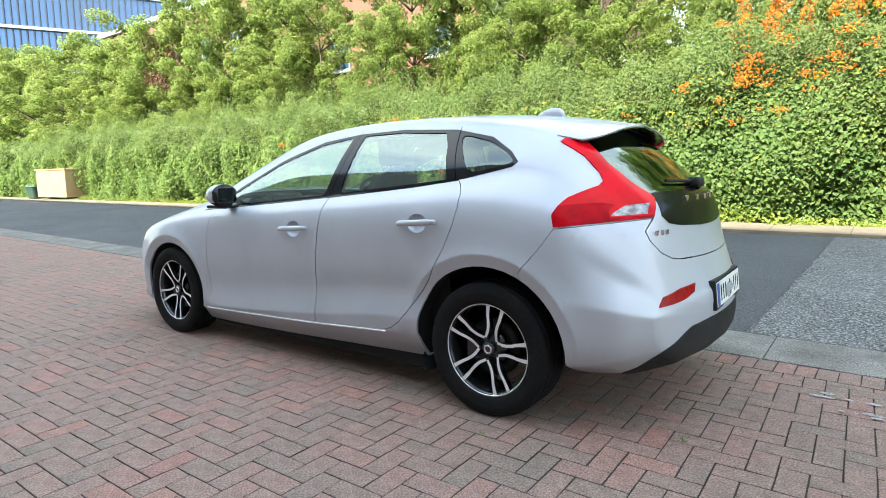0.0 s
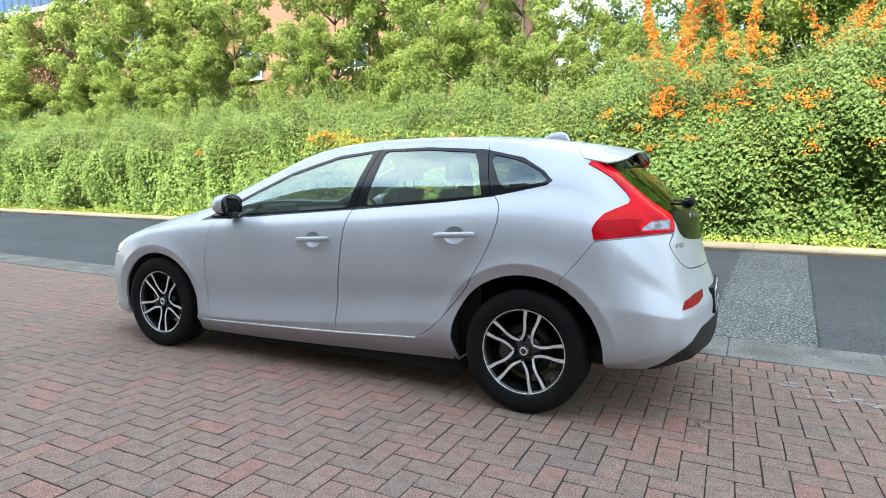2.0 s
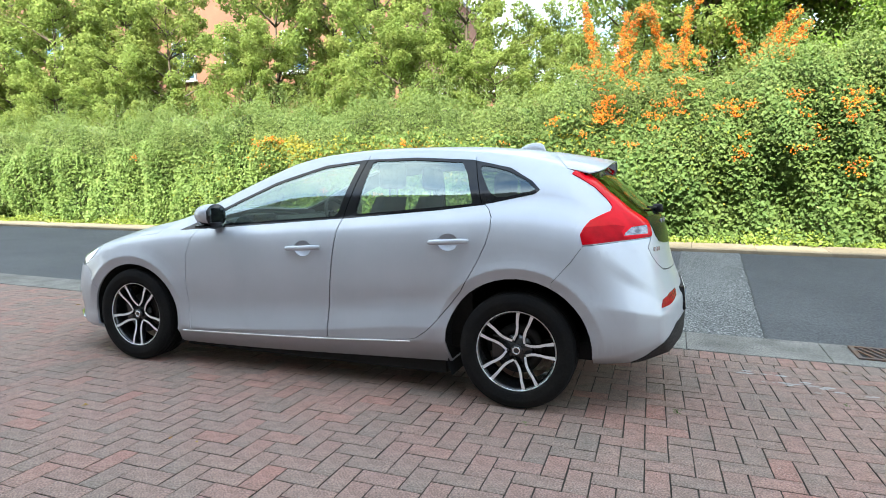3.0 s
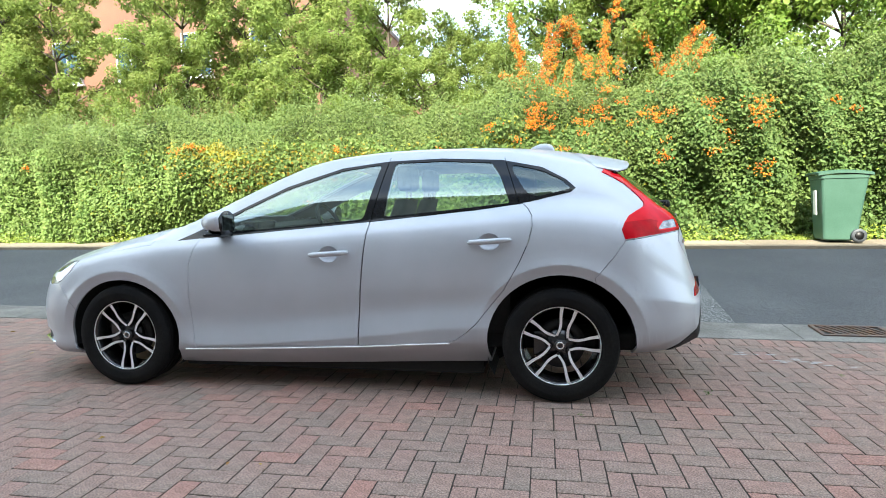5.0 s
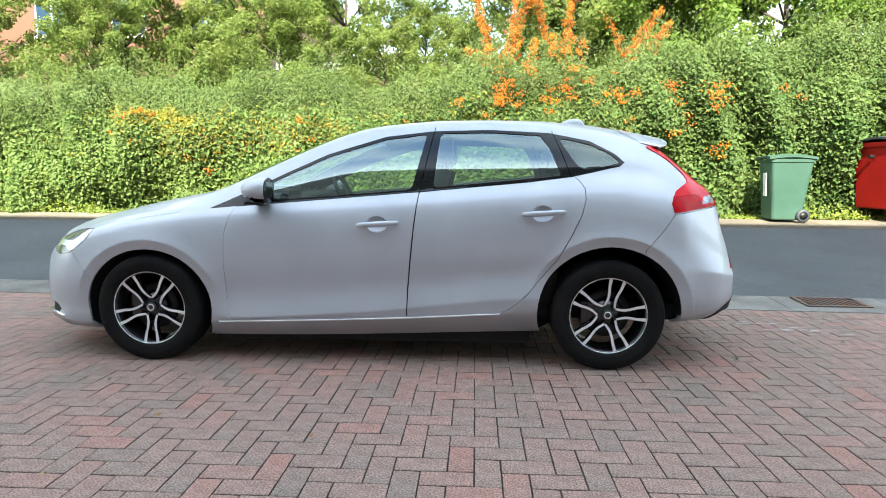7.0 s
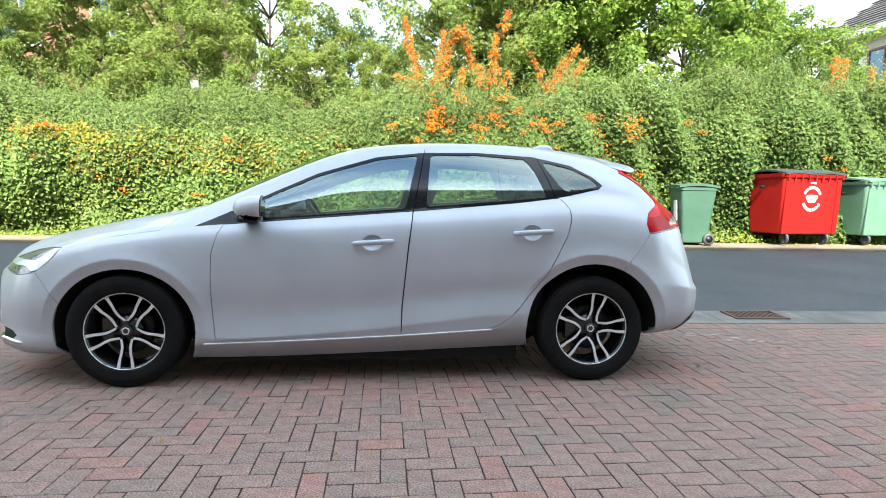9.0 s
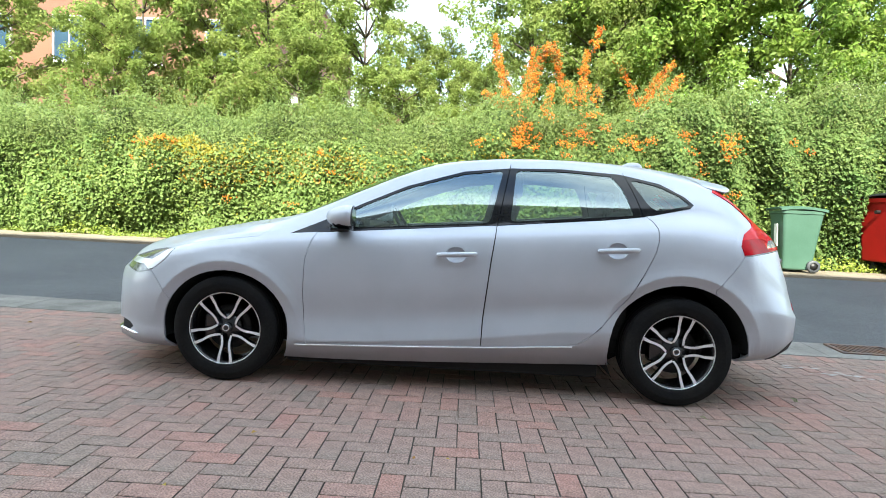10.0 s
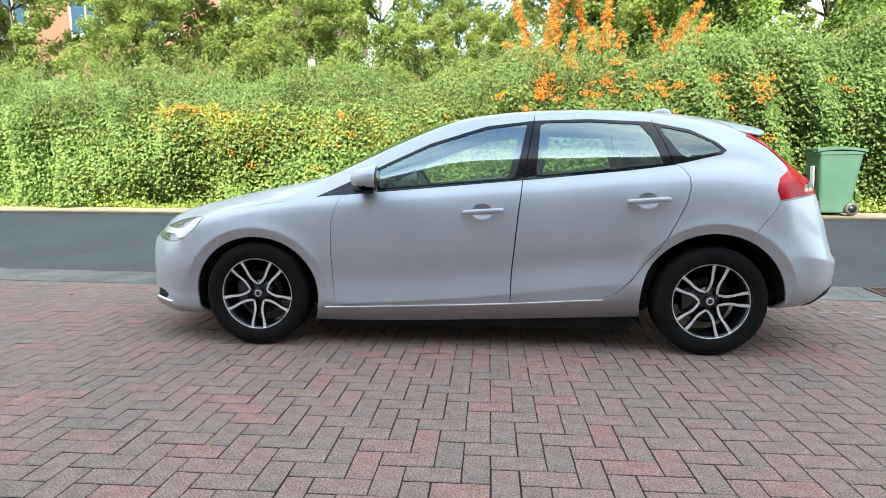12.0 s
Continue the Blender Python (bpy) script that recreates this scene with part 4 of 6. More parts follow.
def car_skin():
    """Half of the outer skin (y < 0) as one even mesh of quads."""
    xs = np.concatenate([np.linspace(-2.24, -2.0, 13), np.linspace(-1.98, 1.5, 100), np.linspace(1.52, 1.96, 23), np.linspace(1.975, 2.158, 24)])
    curves = [smooth_curve(xs, t) for t in (Y_BASE, Z_BASE, Y_LOW, Z_LOW, Y_WIDE, Z_WIDE, Y_SHOULDER, Z_SHOULDER, Y_BELT, Z_BELT, Y_RAIL, Z_RAIL, Z_TOP)]
    rows = []
    for x, yb, zb, yl, zl, yw, zw, ys, zs, yt, zt, yr, zr, zc in zip(xs, *curves):
        line = [(0, zb), (yb * 0.5, zb), (yb, zb), (yb + (yl - yb) * 0.75, zl - 0.02)]
        # a crease low on the doors that climbs towards the rear arch
        doors = min(1.0, max(0.0, (x + 1.0) / 0.15)) * min(1.0, max(0.0, (1.12 - x) / 0.15))
        tail = min(1.0, max(0.0, (x - 1.5) / 0.2))
        rise = 0.075 + doors * (0.015 + 0.065 * min(1.0, max(0.0, (x + 0.85) / 1.5)) ** 1.6 - 0.075) + 0.02 * tail
        rise = min(rise, 0.5 * (zw - zl))
        yk = yl * 0.8 + yw * 0.2 - 0.007 + 0.012 * doors + tail * (0.7 * (yw - yl) + 0.002)
        yl -= 0.005 * doors
        line += [(yl + (yk - yl) * t, zl + rise * t) for t in (0, 0.85)]
        # over the crease the doors hollow; behind the rear wheel the bumper stands upright below its own crease
        mid = np.array((yk + (yw - yk) * 0.5 + 0.006, zl + rise + (zw - zl - rise) * 0.5))
        mid += doors * (np.array((yw * 0.5 + yk * 0.5 - 0.017, zl + rise + 0.14)) - mid) + tail * (np.array((yw * 0.6 + yk * 0.4, (zw + zl + rise) / 2)) - mid)
        line += spline([(yk, zl + rise), tuple(mid), (yw, zw), (ys, zs), (yt, zt)], [4, 3, 6, 5])[:-1]
        # the glasshouse leans in more and more towards the roof
        tall, lean = zr - zt, min(1.0, max(0.0, (zr - zt - 0.08) / 0.12))
        first = ((yt - yr) / tall * (1 - lean) + math.tan(radians(15.5)) * lean) if tall > 1e-4 else 0.0
        side = [(yt - first * tall * t - (yt - yr - first * tall) * t * t, zt + tall * t) for t in np.linspace(0, 1, 11)]
        line += side[:-1] + spline([side[-2], (yr, zr), (yr * 0.55, zr + (zc - zr) * 0.74), (0, zc)], [1, 5, 4])[1:]
        rows.append([(x + bow(x) * (y / 0.9) ** 2, -y, z) for y, z in line])
    # a crease round the rear bumper, and a gently domed end
    p = np.array(rows)
    swell = np.clip((p[:, 13, 0] - 1.6) / 0.25, 0, 1)
    swell = swell * swell * (3 - 2 * swell)
    soft = p.copy()
    for _ in range(14):
        mean = soft.copy()
        mean[1:-1] = (soft[:-2] + soft[2:]) / 2
        soft += (mean - soft) * 0.5 * (np.clip((soft[..., 0] - 1.8) / 0.12, 0, 1) * (soft[..., 2] < 0.86))[..., None]
    p = soft
    for _ in range(5):
        mean = p.copy()
        for k in (8, 9, 10, 11, 15, 16, 17):
            mean[:, k] = (p[:, k - 1] + p[:, k + 1]) / 2
        p += (mean - p) * 0.5 * np.clip((p[:, 13:14, 0:1] - 1.85) / 0.15, 0, 1)
    swell *= np.clip((2.12 - p[:, 13, 0]) / 0.2, 0, 1)
    # both creases drawn tight, the bumper hollowed over its own
    tight = np.clip((p[:, 6, 0] + 0.9) / 0.15, 0, 1) * np.clip((1.05 - p[:, 6, 0]) / 0.1, 0, 1)
    p[:, 7] += (p[:, 6] - p[:, 7]) * (0.72 * tight)[:, None]
    for k in (12, 14):
        p[:, k] += (p[:, 13] - p[:, k]) * (0.6 * swell)[:, None]
    over = np.clip((p[:, 13:19, 2] - p[:, 13:14, 2]) / 0.26, 0, 1)
    p[:, 13:19, 1] += 0.013 * np.sin(math.pi * over) * swell[:, None]
    rows = [[tuple(q) for q in row] for row in p]
    end = p[-1]
    mid = np.array([end[:, 0].max(), 0.0, 0.46])
    for s, out in ((0.955, 0.006), (0.89, 0.011), (0.78, 0.015), (0.6, 0.018), (0.3, 0.02)):
        ring = mid + (end - mid) * np.array([s * s, s, s])
        ring[:, 0] += out
        rows.append([tuple(q) for q in ring])
    bm = bmesh.new()
    vs = grid_faces(bm, rows)
    for ends in (vs[0], vs[-1][::-1]):
        bm.faces.new(ends)
    bmesh.ops.recalc_face_normals(bm, faces=bm.faces)
    if sum(f.normal.y * f.calc_area() for f in bm.faces) > 0:
        bmesh.ops.reverse_faces(bm, faces=bm.faces)
    bmesh.ops.triangulate(bm, faces=[f for f in bm.faces if len(f.verts) > 4])
    return bm


def flat(p, axis):
    return (p[0], p[2]) if axis == "y" else (p[1], p[2]) if axis == "x" else (p[0], p[1])


def inside(q, poly):
    hit = False
    for (x0, y0), (x1, y1) in zip(poly, poly[1:] + poly[:1]):
        if (y0 > q[1]) != (y1 > q[1]) and q[0] < (x1 - x0) * (q[1] - y0) / (y1 - y0) + x0:
            hit = not hit
    return hit


def score(bm, poly, axis, where):
    """Cuts the mesh along the outline, seen along the axis, in the faces for which where() holds."""
    for a, b in zip(poly, poly[1:] + poly[:1]):
        lo = [min(a[i], b[i]) - 1e-4 for i in (0, 1)]
        hi = [max(a[i], b[i]) + 1e-4 for i in (0, 1)]
        pick = []
        for f in bm.faces:
            q = [flat(v.co, axis) for v in f.verts]
            if max(c[0] for c in q) > lo[0] and min(c[0] for c in q) < hi[0] and max(c[1] for c in q) > lo[1] and min(c[1] for c in q) < hi[1] and where(f.calc_center_median()):
                pick.append(f)
        if not pick:
            continue
        n2 = (-(b[1] - a[1]), b[0] - a[0])
        no = {"y": (n2[0], 0, n2[1]), "x": (0, n2[0], n2[1]), "z": (n2[0], n2[1], 0)}[axis]
        co = {"y": (a[0], 0, a[1]), "x": (0, a[0], a[1]), "z": (a[0], a[1], 0)}[axis]
        geom = pick + list({e for f in pick for e in f.edges}) + list({v for f in pick for v in f.verts})
        bmesh.ops.bisect_plane(bm, geom=geom, plane_co=co, plane_no=no, dist=1e-5)


def rounded(points, steps=4, ease=0.3):
    """A closed outline with its corners eased."""
    n, out = len(points), []
    for i in range(n):
        a, b, c = (Vector((*points[k % n], 0)) for k in (i - 1, i, i + 1))
        r = min((a - b).length, (c - b).length) * ease
        p, q = b + (a - b).normalized() * r, b + (c - b).normalized() * r
        for k in range(steps):
            t = k / (steps - 1)
            w = p * (1 - t) ** 2 + b * 2 * t * (1 - t) + q * t * t
            out.append((w.x, w.y))
    return out


def inset(poly, d):
    """The outline moved inwards by d."""
    area = sum(x0 * y1 - x1 * y0 for (x0, y0), (x1, y1) in zip(poly, poly[1:] + poly[:1]))
    s, n, out = (1 if area > 0 else -1), len(poly), []
    for i in range(n):
        a, b, c = (np.array(poly[k % n]) for k in (i - 1, i, i + 1))
        e, f = (b - a) / (np.linalg.norm(b - a) + 1e-9), (c - b) / (np.linalg.norm(c - b) + 1e-9)
        m = np.array([-(e[1] + f[1]), e[0] + f[0]])
        m = m / (np.linalg.norm(m) + 1e-9) * s * d
        out.append(tuple(b + m))
    return out


# Outlines on the flank (x, z).
BELT_LINE = [(-0.96, 0.895), (-0.55, 0.93), (0.267, 0.997), (0.87, 1.055), (1.16, 1.092), (1.385, 1.142)]
TOP_LINE = [(1.412, 1.165), (1.36, 1.215), (1.23, 1.288), (1.0, 1.337), (0.65, 1.356), (0.33, 1.348), (0.05, 1.315), (-0.29, 1.21), (-0.53, 1.1), (-0.75, 0.99)]
BAND = BELT_LINE + TOP_LINE
FRONT_GLASS = rounded([(-0.735, 0.938), (-0.55, 0.947), (0.215, 1.008), (0.29, 1.33), (0.05, 1.298), (-0.29, 1.193), (-0.53, 1.083), (-0.69, 1.002)], ease=0.1)
REAR_GLASS = rounded([(0.334, 1.02), (0.87, 1.07), (1.055, 1.089), (0.995, 1.25), (0.945, 1.322), (0.65, 1.34), (0.37, 1.336)], ease=0.1)
QUARTER_GLASS = rounded([(1.165, 1.112), (1.37, 1.158), (1.385, 1.17), (1.335, 1.215), (1.225, 1.27), (1.04, 1.313)])
SEAM_FRONT = [(-0.832, 0.25), (-0.852, 0.4), (-0.86, 0.56), (-0.855, 0.75), (-0.825, 0.86), (-0.8, 0.909)]
SEAM_MID = [(0.193, 0.29), (0.198, 0.45), (0.214, 0.62), (0.232, 0.8), (0.258, 0.996)]
SEAM_BACK = [(0.6, 0.312), (0.7, 0.319), (0.76, 0.338), (0.82, 0.38), (0.878, 0.438), (1.026, 0.62), (1.11, 0.77), (1.16, 0.88), (1.18, 0.96), (1.178, 1.02), (1.155, 1.06), (1.125, 1.087)]
FRONT_DOOR = SEAM_FRONT[::-1] + [(-0.6, 0.259), (-0.2, 0.275)] + SEAM_MID + [(-0.55, 0.93)]
REAR_DOOR = SEAM_MID[::-1] + [(0.4, 0.3)] + SEAM_BACK + [(0.87, 1.055)]
LAMP_SIDE = [(1.56, 1.25), (1.62, 1.218), (1.68, 1.18), (1.755, 1.108), (1.778, 1.075), (1.77, 1.055), (1.72, 1.03), (1.68, 1.008), (1.655, 0.975), (1.64, 0.94), (1.655, 0.89), (1.97, 0.922), (2.1, 0.93), (2.1, 1.0), (1.72, 1.32), (1.58, 1.28)]
LAMP_BACK = [(-0.95, 0.86), (-0.6, 0.86), (-0.598, 0.92), (-0.515, 1.0), (-0.54, 1.06), (-0.552, 1.15), (-0.515, 1.24), (-0.5, 1.3), (-0.95, 1.3)]
LAMP_CLEAR = [(1.843, 0.93), (1.848, 0.944), (1.878, 0.972), (1.95, 0.981), (1.956, 0.938)]
LAMP_LOW = [(1.6, 0.87), (1.86, 0.9), (1.99, 0.905), (1.99, 0.932), (1.843, 0.924), (1.832, 0.95), (1.845, 0.975), (1.8, 0.985), (1.7, 0.978), (1.6, 0.97)]
# Outlines seen from behind (y, z); they reach over the centre line.
BACK_GLASS = [(0.05, 1.035), (-0.35, 1.028), (-0.5, 1.022), (-0.515, 1.0), (-0.54, 1.06), (-0.552, 1.15), (-0.515, 1.24), (-0.5, 1.3), (0.05, 1.34)]
BACK_PANEL = [(0.05, 0.862), (-0.16, 0.864), (-0.4, 0.878), (-0.5, 0.893), (-0.54, 0.925), (-0.515, 1.0), (-0.5, 1.022), (-0.35, 1.028), (0.05, 1.035)]
TAILGATE = [(0.05, 0.728), (-0.24, 0.73), (-0.45, 0.736), (-0.53, 0.745), (-0.6, 0.775), (-0.645, 0.825), (-0.655, 0.87), (-0.6, 0.92), (-0.515, 1.0), (-0.5, 1.022), (-0.35, 1.028), (0.05, 1.035)]
BUMPER_BACK = [(1.657, 0.885), (1.6, 0.803), (1.503, 0.69), (1.55, 0.2), (2.3, 0.1), (2.3, 0.93), (1.97, 0.92)]
VALANCE = [(1.75, 0.1), (1.85, 0.22), (1.905, 0.278), (1.965, 0.312), (2.085, 0.41), (2.12, 0.46), (2.3, 0.485), (2.3, 0.1)]
HEADLIGHT = [(-2.1, 0.655), (-2.02, 0.7), (-1.847, 0.752), (-1.75, 0.768), (-1.658, 0.773), (-1.69, 0.715), (-1.74, 0.672), (-1.79, 0.638), (-1.91, 0.617), (-2.1, 0.635)]
HEAD_BAR = [(-2.1, 0.664), (-1.86, 0.668), (-1.815, 0.64), (-1.775, 0.652), (-1.71, 0.705), (-1.668, 0.768), (-1.705, 0.764), (-1.76, 0.722), (-1.8, 0.7), (-2.1, 0.694)]
INTAKE = [(-2.3, 0.24), (-1.99, 0.243), (-1.945, 0.272), (-1.98, 0.296), (-2.3, 0.35)]
BUMPER_FRONT = [(-2.4, 0.1), (-1.6, 0.1), (-1.655, 0.46), (-1.7, 0.53), (-1.79, 0.636), (-1.91, 0.617), (-2.1, 0.635), (-2.12, 0.645), (-2.4, 0.66)]
# Outlines seen from above (x, y).
HOOD = [(-2.19, 0.05), (-2.17, -0.3), (-2.1, -0.5), (-1.98, -0.645), (-1.7, -0.775), (-1.4, -0.812), (-1.14, -0.822), (-1.105, -0.79), (-1.05, -0.69), (-1.09, -0.4), (-1.12, 0.05)]
WINDSCREEN = [(-1.04, 0.05), (-1.0, -0.45), (-0.93, -0.645), (-0.75, -0.645), (-0.5, -0.605), (-0.3, -0.575), (-0.14, -0.55), (-0.17, -0.3), (-0.19, 0.05)]
HANDLES = ((0.032, 0.82, 0.016 / 0.245), (0.95, 0.886, 0.016 / 0.245))
ARCHES = ((-HUB, 0.31, 0.382, 0.92), (HUB, 0.325, 0.396, 0.955))      # x, z, half width, height by width


def arch_line(x, z, r, q, n=44):
    return [(x + r * math.cos(2 * math.pi * k / n), z + r * q * math.sin(2 * math.pi * k / n)) for k in range(n)]


def ellipse(x, z, a, b, n=28):
    return [(x + a * math.cos(2 * math.pi * k / n), z + b * math.sin(2 * math.pi * k / n)) for k in range(n)]


PANEL_BLACK = mat("satin_black", (0.008, 0.008, 0.009), 0.16, fine=0.15, spec=0.14)
PILLAR_GAPS = ([(0.2555, 0.985), (0.2605, 0.985), (0.338, 1.37), (0.333, 1.37)], [(1.108, 1.075), (1.1125, 1.075), (1.0185, 1.35), (1.014, 1.35)])
CUPS = [ellipse(x - 0.004, z - 0.004, 0.058, 0.046) for x, z, _ in HANDLES]
LOWER = lambda c: c.y < -0.6 and c.z < 1.12
GLAZED = lambda c: c.y < -0.45 and c.z > 0.85
TAIL = lambda c: c.x > 1.35
NOSE = lambda c: c.x < -1.5 and c.y < -0.35
# name, axis, outline, where it holds, width of the shut line; the first that holds a face takes it
REGIONS = [("arch", "y", arch_line(*a), lambda c: c.y < -0.3 and c.z < 0.8, 0) for a in ARCHES]
REGIONS += [
    ("front_glass", "y", FRONT_GLASS, GLAZED, 0), ("rear_glass", "y", REAR_GLASS, GLAZED, 0), ("quarter_glass", "y", QUARTER_GLASS, GLAZED, 0),
    ("door_seal", "y", PILLAR_GAPS[0], GLAZED, 0), ("door_seal", "y", PILLAR_GAPS[1], GLAZED, 0),
    ("window_trim", "y", BAND, GLAZED, 0),
    ("cup", "y", CUPS[0], LOWER, 0), ("cup", "y", CUPS[1], LOWER, 0),
    ("front_door", "y", FRONT_DOOR, LOWER, 0.0032), ("rear_door", "y", REAR_DOOR, LOWER, 0.0042),
]
AFT = [
    ("back_glass", "x", BACK_GLASS, TAIL, 0), ("back_panel", "x", BACK_PANEL, TAIL, 0.002), ("tailgate", "x", TAILGATE, TAIL, 0.005),
    ("valance", "y", VALANCE, TAIL, 0), ("rear_bumper", "y", BUMPER_BACK, TAIL, 0.003),
    ("head_bar", "y", HEAD_BAR, NOSE, 0), ("headlight", "y", HEADLIGHT, NOSE, 0), ("intake", "y", INTAKE, lambda c: c.x < -1.5, 0),
    ("front_bumper", "y", BUMPER_FRONT, lambda c: c.x < -1.5, 0.003),
    ("windscreen", "z", WINDSCREEN, lambda c: c.z > 0.9 and c.x < 0, 0), ("hood", "z", HOOD, lambda c: c.z > 0.62 and c.x < -0.9, 0.0022),
]


def build_skin():
    bm = car_skin()
    for name, axis, poly, where, gap in REGIONS + AFT:
        score(bm, poly, axis, where)
        if gap:
            score(bm, inset(poly, gap), axis, where)
    score(bm, LAMP_SIDE, "y", TAIL)
    score(bm, LAMP_BACK, "x", TAIL)
    score(bm, LAMP_CLEAR, "y", TAIL)
    score(bm, LAMP_LOW, "y", TAIL)
    for x, z, r, q in ARCHES:
        for k in (0.022, 0.048, 0.06, 0.07, 0.1, 0.14):
            score(bm, arch_line(x, z, r + k, q, 56), "y", lambda c: c.y < -0.6 and 0.34 < c.z < 0.95)
        # the flare swells out to a crease and turns in towards the wheel
        for v in bm.verts:
            d = math.hypot(v.co.x - x, (v.co.z - z) / q) - r
            if v.co.y < -0.6 and d < 0.15 and v.co.z > 0.33:
                low = min(1.0, (v.co.z - 0.33) / 0.2)
                v.co.y += low * (0.022 * (1 - max(0, d) / 0.06) if d < 0.06 else 0) - low * 0.011 * (1 - max(0.0, d - 0.06) / 0.09) ** 2
    kinds = {}
    shut = {id(p): inset(p, g) for _, _, p, _, g in REGIONS + AFT if g}

    def kind(c):
        for table in (REGIONS, None, AFT):
            if table is None:
                if c.x > 1.5 and inside((c.x, c.z), LAMP_SIDE) and inside((c.y, c.z), LAMP_BACK):
                    return "lamp_clear" if inside((c.x, c.z), LAMP_CLEAR) else "lamp_low" if inside((c.x, c.z), LAMP_LOW) else "tail_lamp"
                continue
            for name, axis, poly, where, gap in table:
                if where(c) and inside(flat(c, axis), poly):
                    return name if not gap or inside(flat(c, axis), shut[id(poly)]) else "gap"
        # slivers at the nose and under the window line belong to their neighbours
        if c.x < -1.95:
            return "front_bumper"
        if -0.6 < c.x < 1.13 and c.y < -0.74 and abs(c.z - float(np.interp(c.x, *zip(*BELT_LINE)))) < 0.014:
            return "window_trim"
        return "body"

    for f in bm.faces:
        kinds.setdefault(kind(f.calc_center_median()), []).append(f)
    return bm, kinds


def panel(name, bm, faces, material, parent, both=False, flip=False, depth=0.014, label="", lift=0.0):
    """One panel of the skin with a turned-in edge; flip: the other side's; both: the two halves in one piece."""
    out = bmesh.new()
    normals = []
    for s in ((1, -1) if both else (-1,) if flip else (1,)):
        made = {}
        for f in faces:
            vs = []
            for v in f.verts:
                if v not in made:
                    n = v.normal
                    made[v] = out.verts.new((v.co.x + n.x * lift, s * (v.co.y + n.y * lift), v.co.z + n.z * lift))
                    normals.append(Vector((n.x, s * n.y, n.z)))
                    if abs(v.co.y) < 0.002:
                        normals[-1] = Vector((n.x, 0, n.z)).normalized()
                vs.append(made[v])
            try:
                out.faces.new(vs if s > 0 else vs[::-1])
            except ValueError:
                pass
    out.verts.index_update()
    if depth:
        made = {}
        for e in [e for e in out.edges if len(e.link_faces) == 1 and not (both and max(abs(v.co.y) for v in e.verts) < 0.002)]:
            l = next(k for k in e.link_faces[0].loops if k.edge == e)
            vs = []
            for v, low in ((l.link_loop_next.vert, 0), (l.vert, 0), (l.vert, 1), (l.link_loop_next.vert, 1)):
                key = (v.index, low)
                if key not in made:
                    made[key] = out.verts.new(v.co - normals[v.index] * depth * low)
                vs.append(made[key])
            out.faces.new(vs)
    me = bpy.data.meshes.new(name)
    count = len(normals)
    out.to_mesh(me)
    out.free()
    me.shade_smooth()
    me.materials.append(material)
    me.normals_split_custom_set_from_vertices([tuple(n) for n in normals] + [(0, 0, 0)] * (len(me.vertices) - count))
    ob = new(name, me)
    ob.parent = parent
    return tagged(ob, label) if label else ob


car = thing("car", "silver five-door hatchback parked on red block paving", "car")
skin, kinds = build_skin()
skin.normal_update()
shell = BVHTree.FromBMesh(skin)


def flank(x, z):
    """The skin's y on the near side."""
    hit = shell.ray_cast(Vector((x, -3, z)), Vector((0, 1, 0)))[0]
    return hit.y if hit else -0.85


def rear_x(y, z):
    hit = shell.ray_cast(Vector((4, -abs(y), z)), Vector((-1, 0, 0)))[0]
    return hit.x if hit else 2.1


def top_z(x, y):
    hit = shell.ray_cast(Vector((x, -abs(y) - 1e-4, 4)), Vector((0, 0, -1)))[0]
    return hit.z if hit else 1.0


fender = [f for f in kinds["body"] if f.calc_center_median().x < -0.8 and f.calc_center_median().y < -0.3 and f.calc_center_median().z < 0.93]
for flip in (False, True):
    panel("front_fender", skin, fender, PAINT, car, flip=flip)
panel("body", skin, [f for f in kinds["body"] if f not in set(fender)], PAINT, car, both=True)
panel("headlining", skin, [f for k in ("body", "window_trim") for f in kinds[k] if f.calc_center_median().z > 1.0 and -0.9 < f.calc_center_median().x < 1.75], LINING, car, both=True, depth=0, lift=-0.028, label="grey headlining and pillar trim")
panel("hood", skin, kinds["hood"], PAINT, car, both=True)
panel("windscreen", skin, kinds["windscreen"], SIDE_GLASS, car, both=True, depth=0.004, label="clear windscreen")
panel("front_bumper", skin, kinds["front_bumper"], PAINT, car, both=True)
panel("air_intake", skin, kinds["intake"], PLASTIC, car, both=True, depth=0, lift=-0.015, label="black lower air intake")
panel("rear_bumper", skin, kinds["rear_bumper"], PAINT, car, both=True)
panel("rear_valance", skin, kinds["valance"], PLASTIC, car, both=True, lift=0.004, label="matt black rear valance")
tailgate = panel("tailgate", skin, kinds["tailgate"], PAINT, car, both=True)
panel("rear_window", skin, kinds["back_glass"], DARK_GLASS, tailgate, both=True, depth=0.004, label="dark tinted rear window")
panel("trim_panel", skin, kinds["back_panel"], PANEL_BLACK, tailgate, both=True, depth=0.01, lift=0.003, label="gloss black panel with chrome marks")
front_doors, rear_doors = [], []
